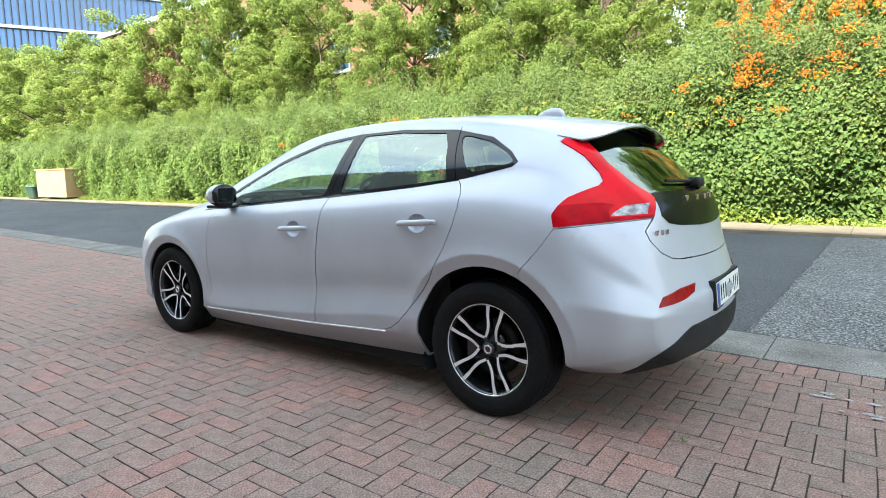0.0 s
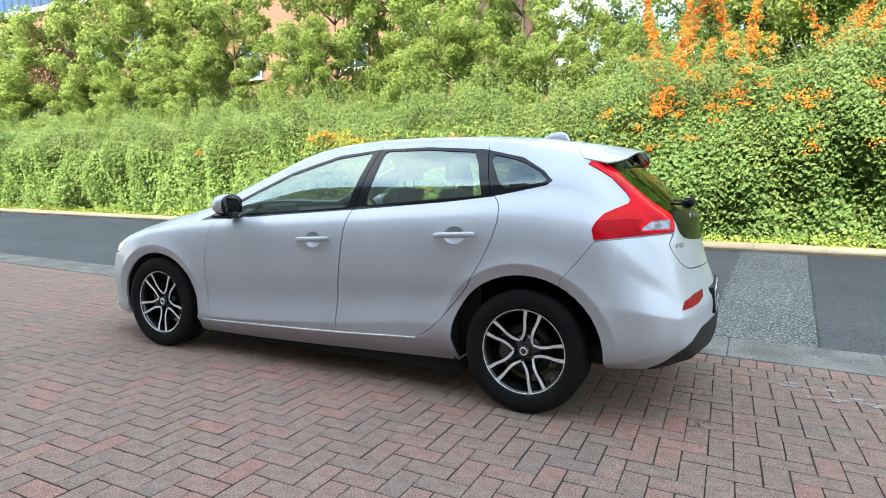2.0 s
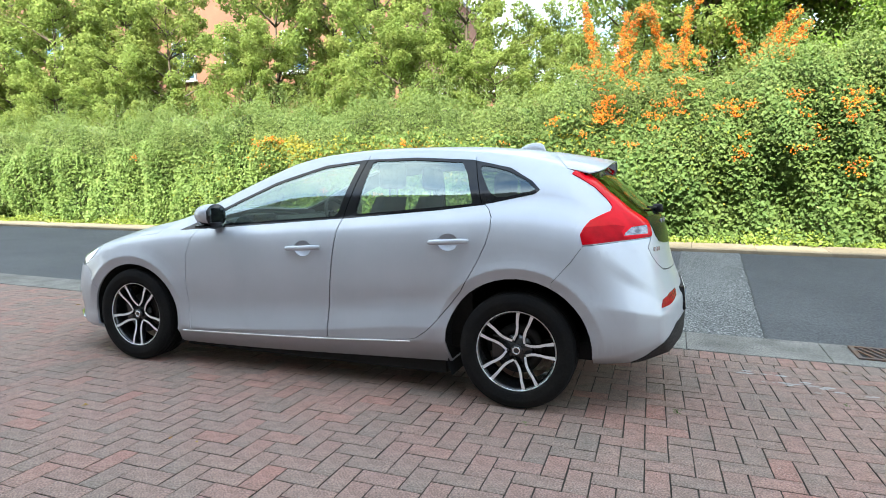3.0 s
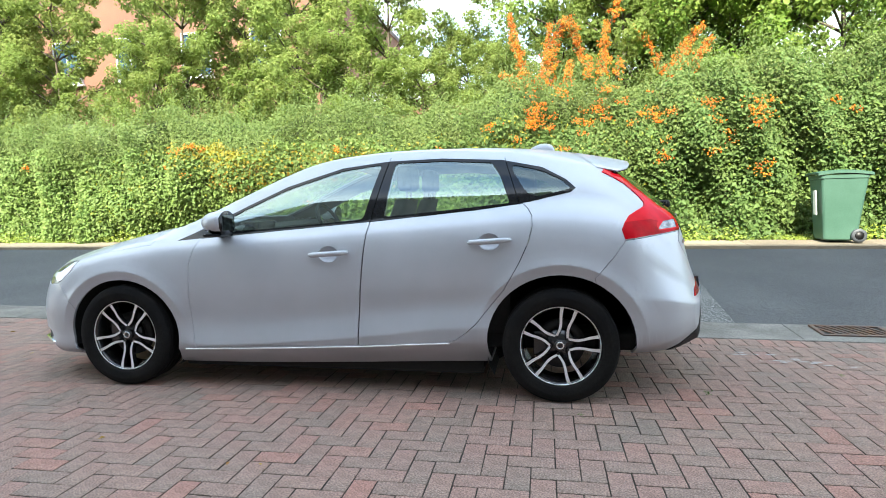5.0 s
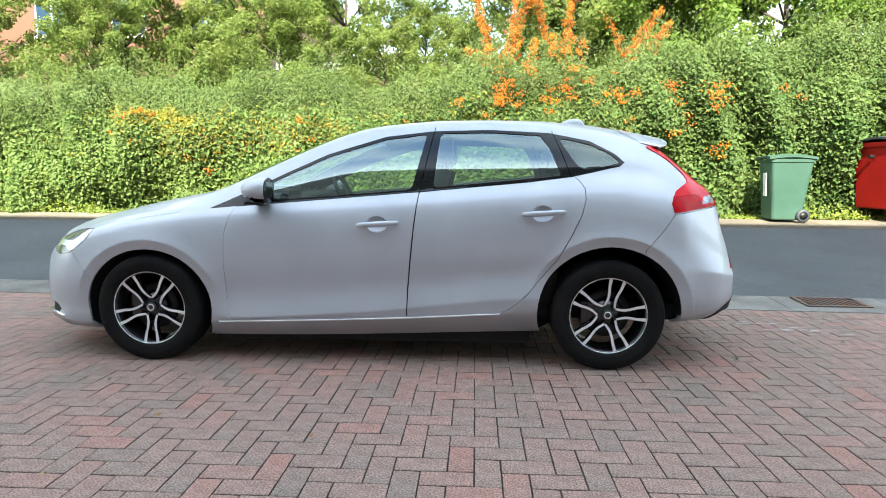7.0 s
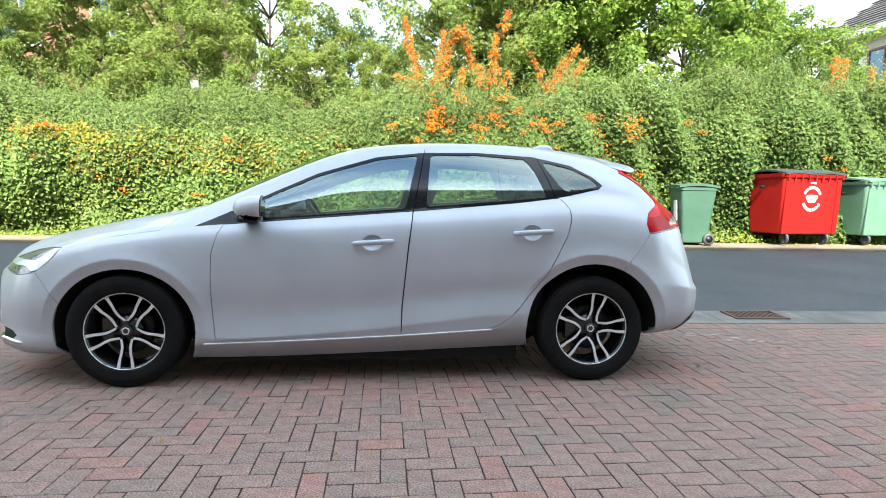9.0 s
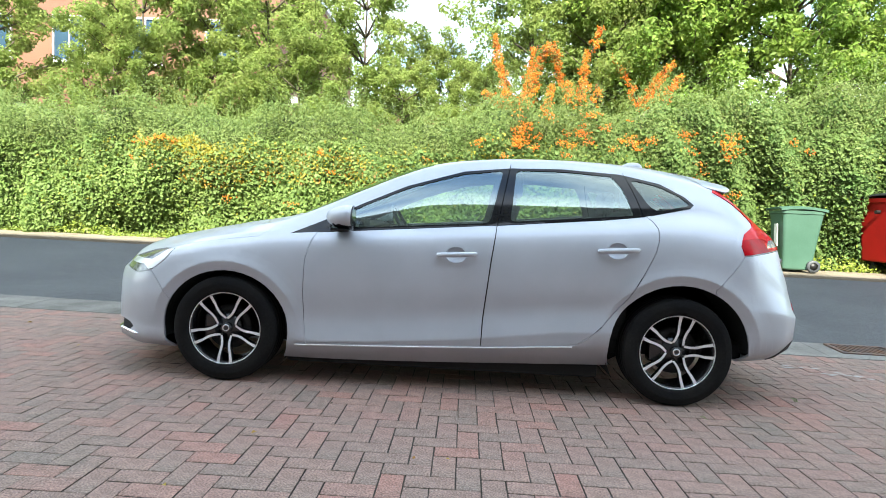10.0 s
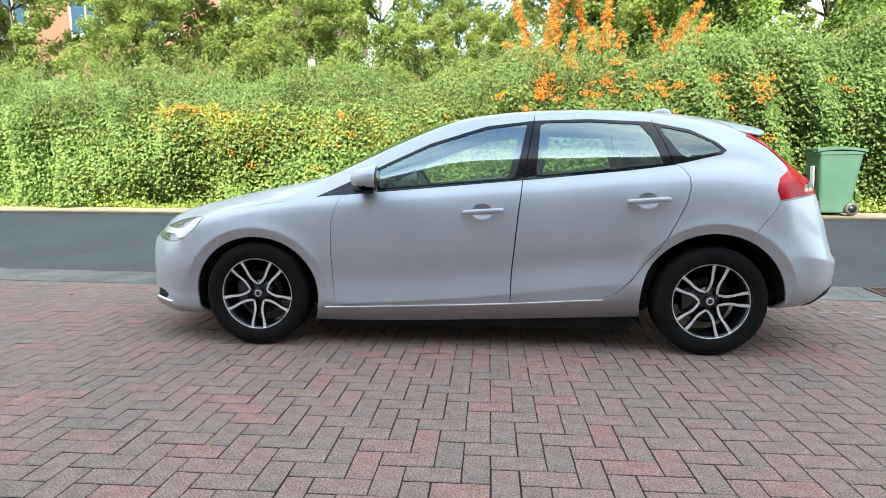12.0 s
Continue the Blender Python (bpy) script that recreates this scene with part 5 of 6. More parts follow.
for flip in (False, True):
    fd = panel("front_door", skin, kinds["front_door"], PAINT, car, flip=flip)
    rd = panel("rear_door", skin, kinds["rear_door"], PAINT, car, flip=flip)
    front_doors.append(fd)
    rear_doors.append(rd)
    panel("window_trim", skin, kinds["window_trim"], TRIM, car, flip=flip, depth=0.02, label="gloss black window surround")
    for fore in (True, False):
        panel("door_seal", skin, [f for f in kinds["door_seal"] if (f.calc_center_median().x < 0.6) == fore], LINER, car, flip=flip, depth=0, lift=-0.01)
    panel("window_glass", skin, kinds["front_glass"], SIDE_GLASS, fd, flip=flip, depth=0, lift=-0.004)
    panel("window_glass", skin, kinds["rear_glass"], SIDE_GLASS, rd, flip=flip, depth=0, lift=-0.004)
    panel("quarter_window", skin, kinds["quarter_glass"], QUARTER_PANE, car, flip=flip, depth=0, lift=-0.004)
    lamp = panel("tail_lamp", skin, kinds["tail_lamp"], RED_LENS, car, flip=flip, depth=0.02, lift=0.005, label="red boomerang tail lamp")
    panel("reversing_lens", skin, kinds["lamp_clear"], CLEAR_LENS, lamp, flip=flip, depth=0.01, lift=0.004, label="clear reversing lamp lens")
    panel("lamp_band", skin, kinds["lamp_low"], RED_DARK, lamp, flip=flip, depth=0.02, lift=0.004, label="darker red lower band")
    head = panel("headlight", skin, kinds["headlight"], HEAD_LENS, car, flip=flip, depth=0.02, lift=-0.004, label="headlight with a white light bar")
    panel("light_bar", skin, kinds["head_bar"], LAMP_WHITE, head, flip=flip, depth=0.01, lift=0.001, label="white light bar")

# bright blade below the lower intake
for s in (-1, 1):
    bm = bmesh.new()
    tube(bm, [(x, -s * (flank(x, z) - 0.004), z) for x, z in zip(np.linspace(-1.9, -2.12, 12), np.linspace(0.236, 0.252, 12))], [0.004 + 0.006 * math.sin(math.pi * (0.12 + 0.8 * k / 11)) for k in range(12)], 8)
    part("intake_blade", bm, CHROME, car, "bright blade below the air intake", smooth=True)

# handles: a bar on two feet over a hollow in the door
for (hx, hz, tilt), doors in zip(HANDLES, (front_doors, rear_doors)):
    for s, door in zip((-1, 1), doors):
        bm = bmesh.new()
        rows = []
        for k in range(6):
            a = k / 5 * math.pi / 2
            ring = ellipse(hx - 0.004, hz - 0.004, 0.0585 * math.cos(a) + 0.001, 0.0465 * math.cos(a) + 0.001, 28)
            rows.append([(x, -s * (flank(x, z) + 0.03 * math.sin(a)), z) for x, z in ring])
        grid_faces(bm, rows, True)
        bmesh.ops.recalc_face_normals(bm, faces=bm.faces)
        part("handle_cup", bm, PAINT, door, smooth=True)
        bm = bmesh.new()
        rows = []
        for k in range(15):
            t = k / 14 * 2 - 1
            x, z = hx + t * 0.122, hz + t * 0.122 * tilt
            r = 0.0125 * (1 - abs(t) ** 6) ** 0.5 + 0.001
            out = 0.034 - 0.022 * abs(t) ** 4
            y = flank(x, z) - out
            rows.append([(x, -s * (y + 0.9 * r * math.cos(a)), z + 1.12 * r * math.sin(a)) for a in np.linspace(0, 2 * math.pi, 12, endpoint=False)])
        vs = grid_faces(bm, rows, True)
        bm.faces.new(vs[0]), bm.faces.new(vs[-1])
        for t in (-0.82, 0.82):
            x, z = hx + t * 0.122, hz + t * 0.122 * tilt
            y = flank(x, z)
            box(bm, x - 0.014, x + 0.014, min(-s * (y - 0.022), -s * (y + 0.004)), max(-s * (y - 0.022), -s * (y + 0.004)), z - 0.011, z + 0.011, 0.004)
        bmesh.ops.recalc_face_normals(bm, faces=bm.faces)
        part("handle", bm, PAINT, door, "silver pull handle", smooth=True)

# bright strip along the sill
for s in (-1, 1):
    bm = bmesh.new()
    tube(bm, [(x, -s * (flank(x, float(smooth_curve(np.array([x]), Z_LOW)[0]) + 0.004) - 0.002), float(smooth_curve(np.array([x]), Z_LOW)[0]) - 0.004) for x in np.linspace(-0.9, 0.72, 40)], 0.0045, 6)
    part("sill_strip", bm, ALLOY, car, "bright strip along the sill", smooth=True)

# wheel-arch liners
for hx, hz, r, q in ARCHES:
    turns = np.linspace(-0.5, math.pi + 0.2, 44) if hx < 0 else np.linspace(-0.05, math.pi + 0.5, 44)
    for s in (-1, 1):
        bm = bmesh.new()
        rows = [[(hx + (r + 0.012) * math.cos(a), s * y, hz + q * (r + 0.012) * math.sin(a)) for a in turns] for y in (0.895 if hx > 0 else 0.88, 0.5)]
        rows.append([(hx + 0.05 * math.cos(a), s * 0.5, hz + 0.05 * math.sin(a)) for a in turns])
        grid_faces(bm, [[(x, s * min(abs(y), abs(flank(x, z)) - 0.004) if i == 0 else y, z) for x, y, z in row] for i, row in enumerate(rows)])
        part("arch_liner", bm, LINER, car)


def wheel(x, s, turn):
    """Tyre, alloy rim with five pairs of machined spokes, cap and brake disc; y points outwards."""
    hub = new("wheel")
    hub.parent = car
    hub.matrix_local = pose(x, s * 0.866, 0.313) @ (Matrix.Identity(4) if s > 0 else Matrix.Rotation(math.pi, 4, "Z"))
    bm = bmesh.new()
    prof = [(-0.2, 0.213), (-0.205, 0.23), (-0.205, 0.275), (-0.195, 0.3), (-0.175, 0.311)]
    for g in (-0.155, -0.115, -0.075, -0.035):
        prof += [(g - 0.016, 0.314), (g + 0.014, 0.314), (g + 0.016, 0.306), (g + 0.022, 0.306)]
    prof += [(-0.01, 0.311), (0.003, 0.304), (0.009, 0.297), (0.010, 0.293), (0.0135, 0.288), (0.0155, 0.27), (0.0165, 0.266), (0.0155, 0.262), (0.0155, 0.243), (0.012, 0.23), (0.008, 0.2225), (0.004, 0.218), (-0.008, 0.2155)]
    lathe(bm, prof, 72)
    bmesh.ops.recalc_face_normals(bm, faces=bm.faces)
    tyre = part("tyre", bm, TYRE, hub, "black rubber tyre", smooth=True)
    bm = bmesh.new()
    lathe(bm, [(-0.16, 0.208), (-0.03, 0.203), (-0.012, 0.212), (-0.004, 0.215), (-0.004, 0.211), (-0.014, 0.203), (-0.03, 0.198), (-0.16, 0.194)], 64)
    lathe(bm, [(-0.045, 0.0), (-0.045, 0.08), (-0.075, 0.085)], 40)
    rim = part("rim", bm, BLACK_ALLOY, hub, "black alloy rim", smooth=True)
    bm = bmesh.new()
    lathe(bm, [(-0.0075, 0.21), (-0.0015, 0.2112), (-0.0015, 0.2152), (-0.006, 0.217)], 72)
    part("rim_lip", bm, ALLOY, hub, "machined rim lip", smooth=True)
    for k in range(5):
        for e in (-1, 1):
            bm = bmesh.new()
            a = turn + k * 2 * math.pi / 5
            # tangential offset, radius, half width, depth of the face
            run = [(0.030, 0.046, 0.0075, -0.030), (0.0225, 0.078, 0.0085, -0.024), (0.0215, 0.1, 0.0088, -0.02), (0.0245, 0.125, 0.0088, -0.016), (0.032, 0.155, 0.0092, -0.012), (0.036, 0.186, 0.0105, -0.0085), (0.0385, 0.208, 0.0125, -0.0065)]
            face, low = [], []
            for o, r, w, d in run:
                o, r, w = o * e, r * 1.012, w * 0.82
                row = []
                for q, dd in ((-w, d), (w, d), (w * 1.25, d - 0.006), (w * 1.2, d - 0.03), (-w * 1.2, d - 0.03), (-w * 1.25, d - 0.006)):
                    u, v = o + q, r
                    row.append((v * math.cos(a) - u * math.sin(a), dd, v * math.sin(a) + u * math.cos(a)))
                face.append(row[:2])
                low.append(row)
            grid_faces(bm, low, True)
            bmesh.ops.recalc_face_normals(bm, faces=bm.faces)
            for f in bm.faces:
                f.material_index = 0 if f.normal.y > 0.8 else 1
            part("spoke", bm, [ALLOY, BLACK_ALLOY], hub, "black spoke with a machined silver face")
    bm = bmesh.new()
    lathe(bm, [(-0.03, 0.034), (-0.022, 0.033), (-0.019, 0.03), (-0.019, 0.0)], 32)
    cap = part("centre_cap", bm, BLACK_ALLOY, hub, smooth=True)
    bm = bmesh.new()
    lathe(bm, [(-0.019, 0.022), (-0.016, 0.021), (-0.016, 0.015), (-0.019, 0.014)], 28)
    part("cap_ring", bm, CHROME, hub, "chrome ring on the cap", smooth=True)
    for k in range(5):
        bm = bmesh.new()
        a = turn + 0.63 + k * 2 * math.pi / 5
        lathe(bm, [(-0.046, 0.009), (-0.033, 0.009), (-0.031, 0.007), (-0.031, 0.0)], 6, Matrix.Translation((0.054 * math.cos(a), 0, 0.054 * math.sin(a))))
        part("wheel_bolt", bm, STEEL, hub)
    bm = bmesh.new()
    lathe(bm, [(-0.1, 0.07), (-0.075, 0.07), (-0.075, 0.135), (-0.1, 0.135)], 40)
    part("brake_disc", bm, STEEL, hub, smooth=True)
    bm = bmesh.new()
    box(bm, 0.06, 0.145, -0.13, -0.055, -0.07, 0.07, 0.012)
    part("brake_caliper", bm, BLACK_ALLOY, hub)
    return hub


for x, turn in ((-HUB, radians(-90)), (HUB, radians(-67))):
    for s in (-1, 1):
        wheel(x, s, -turn + math.pi if s < 0 else turn)

# door mirrors
for s in (-1, 1):
    mirror = new("door_mirror")
    mirror.parent = car
    mirror.matrix_local = pose(-0.63, s * 0.908, 1.0)
    bm = bmesh.new()
    rows = []
    for k in range(11):
        t = k / 10
        w = math.sin(math.pi * (0.06 + 0.9 * t)) ** 0.45
        y = -0.08 + 0.17 * t
        rows.append([(0.062 + (-0.165 * w * (0.9 + 0.1 * (1 - t))) * max(0.0, math.cos(a)) ** 0.7 + 0.0 * t, y * s, 0.004 + 0.07 * w * math.sin(a)) for a in np.linspace(-math.pi / 2, math.pi / 2, 15)])
    vs = grid_faces(bm, rows)
    bm.faces.new(vs[0]), bm.faces.new(vs[-1])
    for i in range(10):
        bm.faces.new((vs[i][0], vs[i + 1][0], vs[i + 1][-1], vs[i][-1])).material_index = 1
    for f in bm.faces:
        if f.calc_center_median().z < -0.034:
            f.material_index = 1
    bmesh.ops.recalc_face_normals(bm, faces=bm.faces)
    part("housing", bm, [PAINT, TRIM], mirror, "silver mirror housing, black below and towards the glass", smooth=True)
    bm = bmesh.new()
    box(bm, 0.035, 0.061, -0.062, 0.066, -0.05, 0.058, 0.012)
    part("mirror_frame", bm, TRIM, mirror)
    bm = bmesh.new()
    box(bm, 0.058, 0.0635, -0.054, 0.058, -0.043, 0.051, 0.002)
    part("mirror_glass", bm, MIRROR, mirror, "mirror glass")
    bm = bmesh.new()
    box(bm, -0.06, 0.05, -0.06, 0.06, -0.076, -0.058, 0.008)
    rows = [[(cx + 0.045 * math.cos(a), s * y, z + 0.014 * math.sin(a)) for a in np.linspace(0, 2 * math.pi, 12, endpoint=False)] for cx, y, z in ((0.0, -0.03, -0.07), (-0.01, -0.08, -0.07), (-0.02, -0.14, -0.06))]
    grid_faces(bm, rows, True)
    part("mirror_foot", bm, TRIM, mirror, "black mirror foot")

# roof spoiler: silver blade over a black underside
bm, bm2 = bmesh.new(), bmesh.new()
top, low = [], []
for y in np.linspace(-0.57, 0.57, 39):
    w = abs(y) / 0.57
    x0, x1 = 1.4 + 0.13 * w**2.5, 1.752 - 0.035 * w**2 - 0.07 * w**10
    z0 = top_z(x0, y) + 0.003
    zr = top_z(1.54, y)
    row, under = [], []
    for t in np.linspace(0, 1, 9):
        x = x0 + (x1 - x0) * t
        z = max(z0 - (x - x0) * (0.14 + 0.06 * w) - 0.1 * (x - x0) ** 2, 0)
        row.append((x, y, z))
        q = max(0.0, (x - 1.58) / (x1 - 1.58))
        under.append((min(x, x1 - 0.008), y * 0.995, (top_z(min(x, 1.66 + 0.02 * q), y) + 0.002) * (1 - q**1.6) + (z - 0.012) * q**1.6 if x > 1.58 else z - 0.012))
    top.append(row)
    low.append(under)
grid_faces(bm, top)
edge = [r[-1] for r in top]
grid_faces(bm, [edge, [(x - 0.002, y, z - 0.006) for x, y, z in edge]])
for side in (top[0], top[-1]):
    grid_faces(bm, [side, [(x, y * 0.997, z - 0.006) for x, y, z in side]])
grid_faces(bm2, low)
grid_faces(bm2, [[r[-1] for r in low], [(r[-1][0] + 0.002, r[-1][1], r[-1][2] + 0.008) for r in low]])
for b in (bm, bm2):
    bmesh.ops.recalc_face_normals(b, faces=b.faces)
spoiler = part("roof_spoiler", bm, PAINT, car, smooth=False)
part("spoiler_underside", bm2, GLOSS, spoiler, "black underside of the spoiler", smooth=True)

# fin aerial, wiper, plate, marks, reflectors
bm = bmesh.new()
rows = []
for k in range(13):
    t = k / 12
    h = 0.052 * math.sin(math.pi * min(1, 0.02 + t * 0.72)) ** 0.8 * (1 if t < 0.9 else (1 - t) / 0.1 * 0.8 + 0.2)
    w = 0.028 * math.sin(math.pi * min(0.97, 0.05 + t * 0.8)) ** 0.6
    x = 1.14 + 0.17 * t
    rows.append([(x, w * math.cos(a), top_z(x, 0) - 0.004 + h * math.sin(a) ** 0.8) for a in np.linspace(0, math.pi, 11)])
vs = grid_faces(bm, rows)
bm.faces.new(vs[-1])
bmesh.ops.recalc_face_normals(bm, faces=bm.faces)
part("fin_aerial", bm, PAINT, car, "silver shark-fin aerial", smooth=True)

wiper = new("rear_wiper")
wiper.parent = car
bm = bmesh.new()
wx = rear_x(0, 1.06)
box(bm, wx - 0.01, wx + 0.05, -0.075, 0.05, 1.035, 1.085, 0.018)
part("wiper_base", bm, PLASTIC, wiper, smooth=True)
bm = bmesh.new()
tube(bm, [(rear_x(y, 1.065 + 0.02 * abs(y)) + 0.022, y, 1.065 + 0.02 * abs(y)) for y in np.linspace(-0.02, -0.34, 9)], 0.007, 6)
part("wiper_arm", bm, PLASTIC, wiper)

plate = new("number_plate")
plate.parent = car
px = rear_x(0.26, 0.555) + 0.01
plate.matrix_local = pose(px, 0, 0.555, 0, -6, 0)
bm = bmesh.new()
box(bm, -0.06, 0.0, -0.275, 0.275, -0.068, 0.068, 0.005)
part("plate_holder", bm, PLASTIC, plate)
bm = bmesh.new()
box(bm, 0.0, 0.004, -0.26, 0.26, -0.055, 0.055, 0.0015)
part("plate_face", bm, PLATE, plate, "white plate with plain black bars")
bm = bmesh.new()
box(bm, 0.004, 0.0052, -0.258, -0.215, -0.053, 0.053)
part("plate_band", bm, BLUE, plate)
for i, y in enumerate(np.linspace(-0.18, 0.22, 9)):
    bm = bmesh.new()
    h = 0.006 if i in (3, 5) else 0.036
    box(bm, 0.004, 0.0055, y - 0.007, y + 0.007, -h, h)
    part("plate_bar", bm, TRIM, plate)

for y in np.linspace(-0.26, 0.26, 5):
    bm = bmesh.new()
    x = rear_x(y, 0.992)
    box(bm, x - 0.004, x + 0.008, y - 0.016, y + 0.016, 0.979, 1.005, 0.002)
    part("chrome_mark", bm, CHROME, tailgate, "plain chrome block")
for y, w in ((-0.6, 0.013), (-0.565, 0.013), (-0.53, 0.013)):
    bm = bmesh.new()
    x = rear_x(y, 0.858)
    box(bm, x - 0.004, x + 0.005, y - w, y + w, 0.848, 0.87, 0.002, m=None)
    part("chrome_badge", bm, CHROME, tailgate, "small chrome badge bar")
for s in (-1, 1):
    outline = [(-0.7, 0.568), (-0.665, 0.605), (-0.55, 0.625), (-0.41, 0.632), (-0.44, 0.6), (-0.52, 0.583), (-0.62, 0.572)]
    bm = bmesh.new()
    f = bm.faces.new([bm.verts.new((0, y, z)) for y, z in outline])
    for y in np.linspace(-0.68, -0.42, 9):
        bmesh.ops.bisect_plane(bm, geom=bm.faces[:] + bm.edges[:] + bm.verts[:], plane_co=(0, y, 0), plane_no=(0, 1, 0))
    for v in bm.verts:
        v.co.x = rear_x(v.co.y, v.co.z) + 0.005
        v.co.y *= -s
    ext = bmesh.ops.extrude_face_region(bm, geom=bm.faces[:])
    for v in ext["geom"]:
        if isinstance(v, bmesh.types.BMVert):
            v.co.x -= 0.02
    bmesh.ops.recalc_face_normals(bm, faces=bm.faces)
    part("rear_reflector", bm, RED_BRIGHT, car, "red reflector in the bumper")
skin.free()

# inside: floor, seats, dash, wheel, door cards
bm = bmesh.new()
box(bm, -1.05, 1.75, -0.72, 0.72, 0.26, 0.36, 0.02)
box(bm, -2.05, -1.04, -0.5, 0.5, 0.18, 0.72, 0.05)
box(bm, 1.05, 1.9, -0.5, 0.5, 0.22, 0.75, 0.05)
# unseen slab hung extra low to block light and darken the paving below
box(bm, -0.98, 0.9, -0.76, 0.76, 0.112, 0.26, 0.02)
part("underbody", bm, LINER, car)
bm = bmesh.new()
rows = [[(x, y, z) for y in np.linspace(-0.74, 0.74, 9)] for x, z in ((-1.02, 0.4), (-1.0, 0.9), (-0.92, 0.955), (-0.68, 0.975), (-0.58, 0.95), (-0.56, 0.86), (-0.62, 0.6))]
grid_faces(bm, rows)
box(bm, -0.72, -0.58, -0.52, -0.26, 0.93, 1.0, 0.03)
part("dashboard", bm, PLASTIC, car)
for s in (-1, 1):
    bm = bmesh.new()
    rows = []
    for x in np.linspace(-0.78, 1.05, 20):
        zb = float(np.interp(x, [p[0] for p in BELT_LINE], [p[1] for p in BELT_LINE])) + 0.006
        rows.append([(x, -s * (flank(x, zb) + 0.03), zb), (x, -s * (flank(x, zb) + 0.075), zb - 0.01), (x, -s * (flank(x, zb - 0.2) + 0.1), zb - 0.25), (x, s * 0.73, 0.35)])
    grid_faces(bm, rows)
    part("door_card", bm, PLASTIC, car)


def seat(x, y, wide=0.5, head=True, rest=0.62, lean=0.35):
    ob = new("seat")
    ob.parent = car
    ob.matrix_local = pose(x, y, 0.36)
    bm = bmesh.new()
    box(bm, -0.27, 0.25, -wide / 2, wide / 2, 0.04, 0.2, 0.05, segments=3)
    part("cushion", bm, CLOTH, ob, smooth=True)
    bm = bmesh.new()
    rows = []
    for t in np.linspace(0, 1, 9):
        w = wide / 2 * (1 - 0.28 * t**3)
        cx, z = 0.2 + lean * rest * t * 0.9, 0.14 + rest * t
        d = 0.06 - 0.015 * t
        rows.append([(cx + d * math.copysign(abs(math.cos(a)) ** 0.5, math.cos(a)), w * math.copysign(abs(math.sin(a)) ** 0.5, math.sin(a)), z) for a in np.linspace(0, 2 * math.pi, 24, endpoint=False)])
    vs = grid_faces(bm, rows, True)
    bm.faces.new(vs[0]), bm.faces.new(vs[-1])
    bmesh.ops.recalc_face_normals(bm, faces=bm.faces)
    part("backrest", bm, CLOTH, ob, smooth=True)
    if head:
        bm = bmesh.new()
        hx, hz = 0.2 + lean * rest * 0.95, 0.14 + rest + 0.03
        for o in ([0] if wide < 0.7 else [-0.36, 0.36]):
            box(bm, hx - 0.05, hx + 0.045, o - 0.13, o + 0.13, hz + 0.02, hz + 0.19, 0.04, segments=3)
            tube(bm, [(hx, o - 0.06, hz - 0.06), (hx, o - 0.06, hz + 0.05)], 0.006, 6)
            tube(bm, [(hx, o + 0.06, hz - 0.06), (hx, o + 0.06, hz + 0.05)], 0.006, 6)
        part("headrest", bm, CLOTH, ob, smooth=True)


seat(-0.02, -0.36)
seat(-0.02, 0.36)
seat(0.72, 0.0, 1.26, True, 0.55, 0.42)
bm = bmesh.new()
m = pose(-0.42, 0.36, 0.93, 0, 62, 0)
path = [(0.185 * math.cos(a), 0.185 * math.sin(a), 0) for a in np.linspace(0, 2 * math.pi, 33)]
tube(bm, path, 0.015, 8, False)
box(bm, -0.06, 0.06, -0.07, 0.07, -0.03, 0.01, 0.02)
box(bm, -0.015, 0.015, -0.18, 0.18, -0.015, 0.0)
bmesh.ops.transform(bm, matrix=m, verts=bm.verts)
part("steering_wheel", bm, PLASTIC, car, smooth=True)


# ---------------------------------------------------------------- bins and small things
BIN_GREEN = mat("bin_green", (0.038, 0.09, 0.06), 0.5, second=(0.05, 0.108, 0.075), scale=2.5, fine=0.12, fine_scale=60, bump=0.15)
BIN_RED = mat("bin_red", (0.3, 0.007, 0.006), 0.6, spec=0.2, second=(0.23, 0.006, 0.005), scale=2, fine=0.1, fine_scale=50, bump=0.12)
TUB_GREEN = mat("tub_green", (0.018, 0.05, 0.03), 0.55, second=(0.026, 0.06, 0.036), scale=3, fine=0.15)
BIN_PALE = mat("pale_bin_green", (0.09, 0.19, 0.125), 0.5, second=(0.11, 0.215, 0.15), scale=2.5, fine=0.12, fine_scale=60, bump=0.15)
BIN_DARK = mat("bin_lid", (0.03, 0.033, 0.037), 0.55, second=(0.045, 0.05, 0.055), scale=4, fine=0.2)
STICKER = mat("sticker", (0.75, 0.75, 0.72), 0.5, second=(0.65, 0.65, 0.62), scale=12, fine=0.05)
CARD = mat("cream_board", (0.42, 0.29, 0.155), 0.8, second=(0.36, 0.24, 0.125), scale=2, fine=0.08, bump=0.2)
IRON = mat("cast_iron", (0.13, 0.1, 0.09), 0.7, 0.3, second=(0.17, 0.09, 0.055), scale=12, fine=0.4, bump=0.5)
SCUFF = mat("old_paint", (0.42, 0.4, 0.37), 0.85, second=(0.26, 0.22, 0.2), scale=40, fine=0.5, fine_scale=200)
HOLE_SHADE = mat("drain_hole_shade", (0.008, 0.008, 0.008), 0.95, fine=0.3)


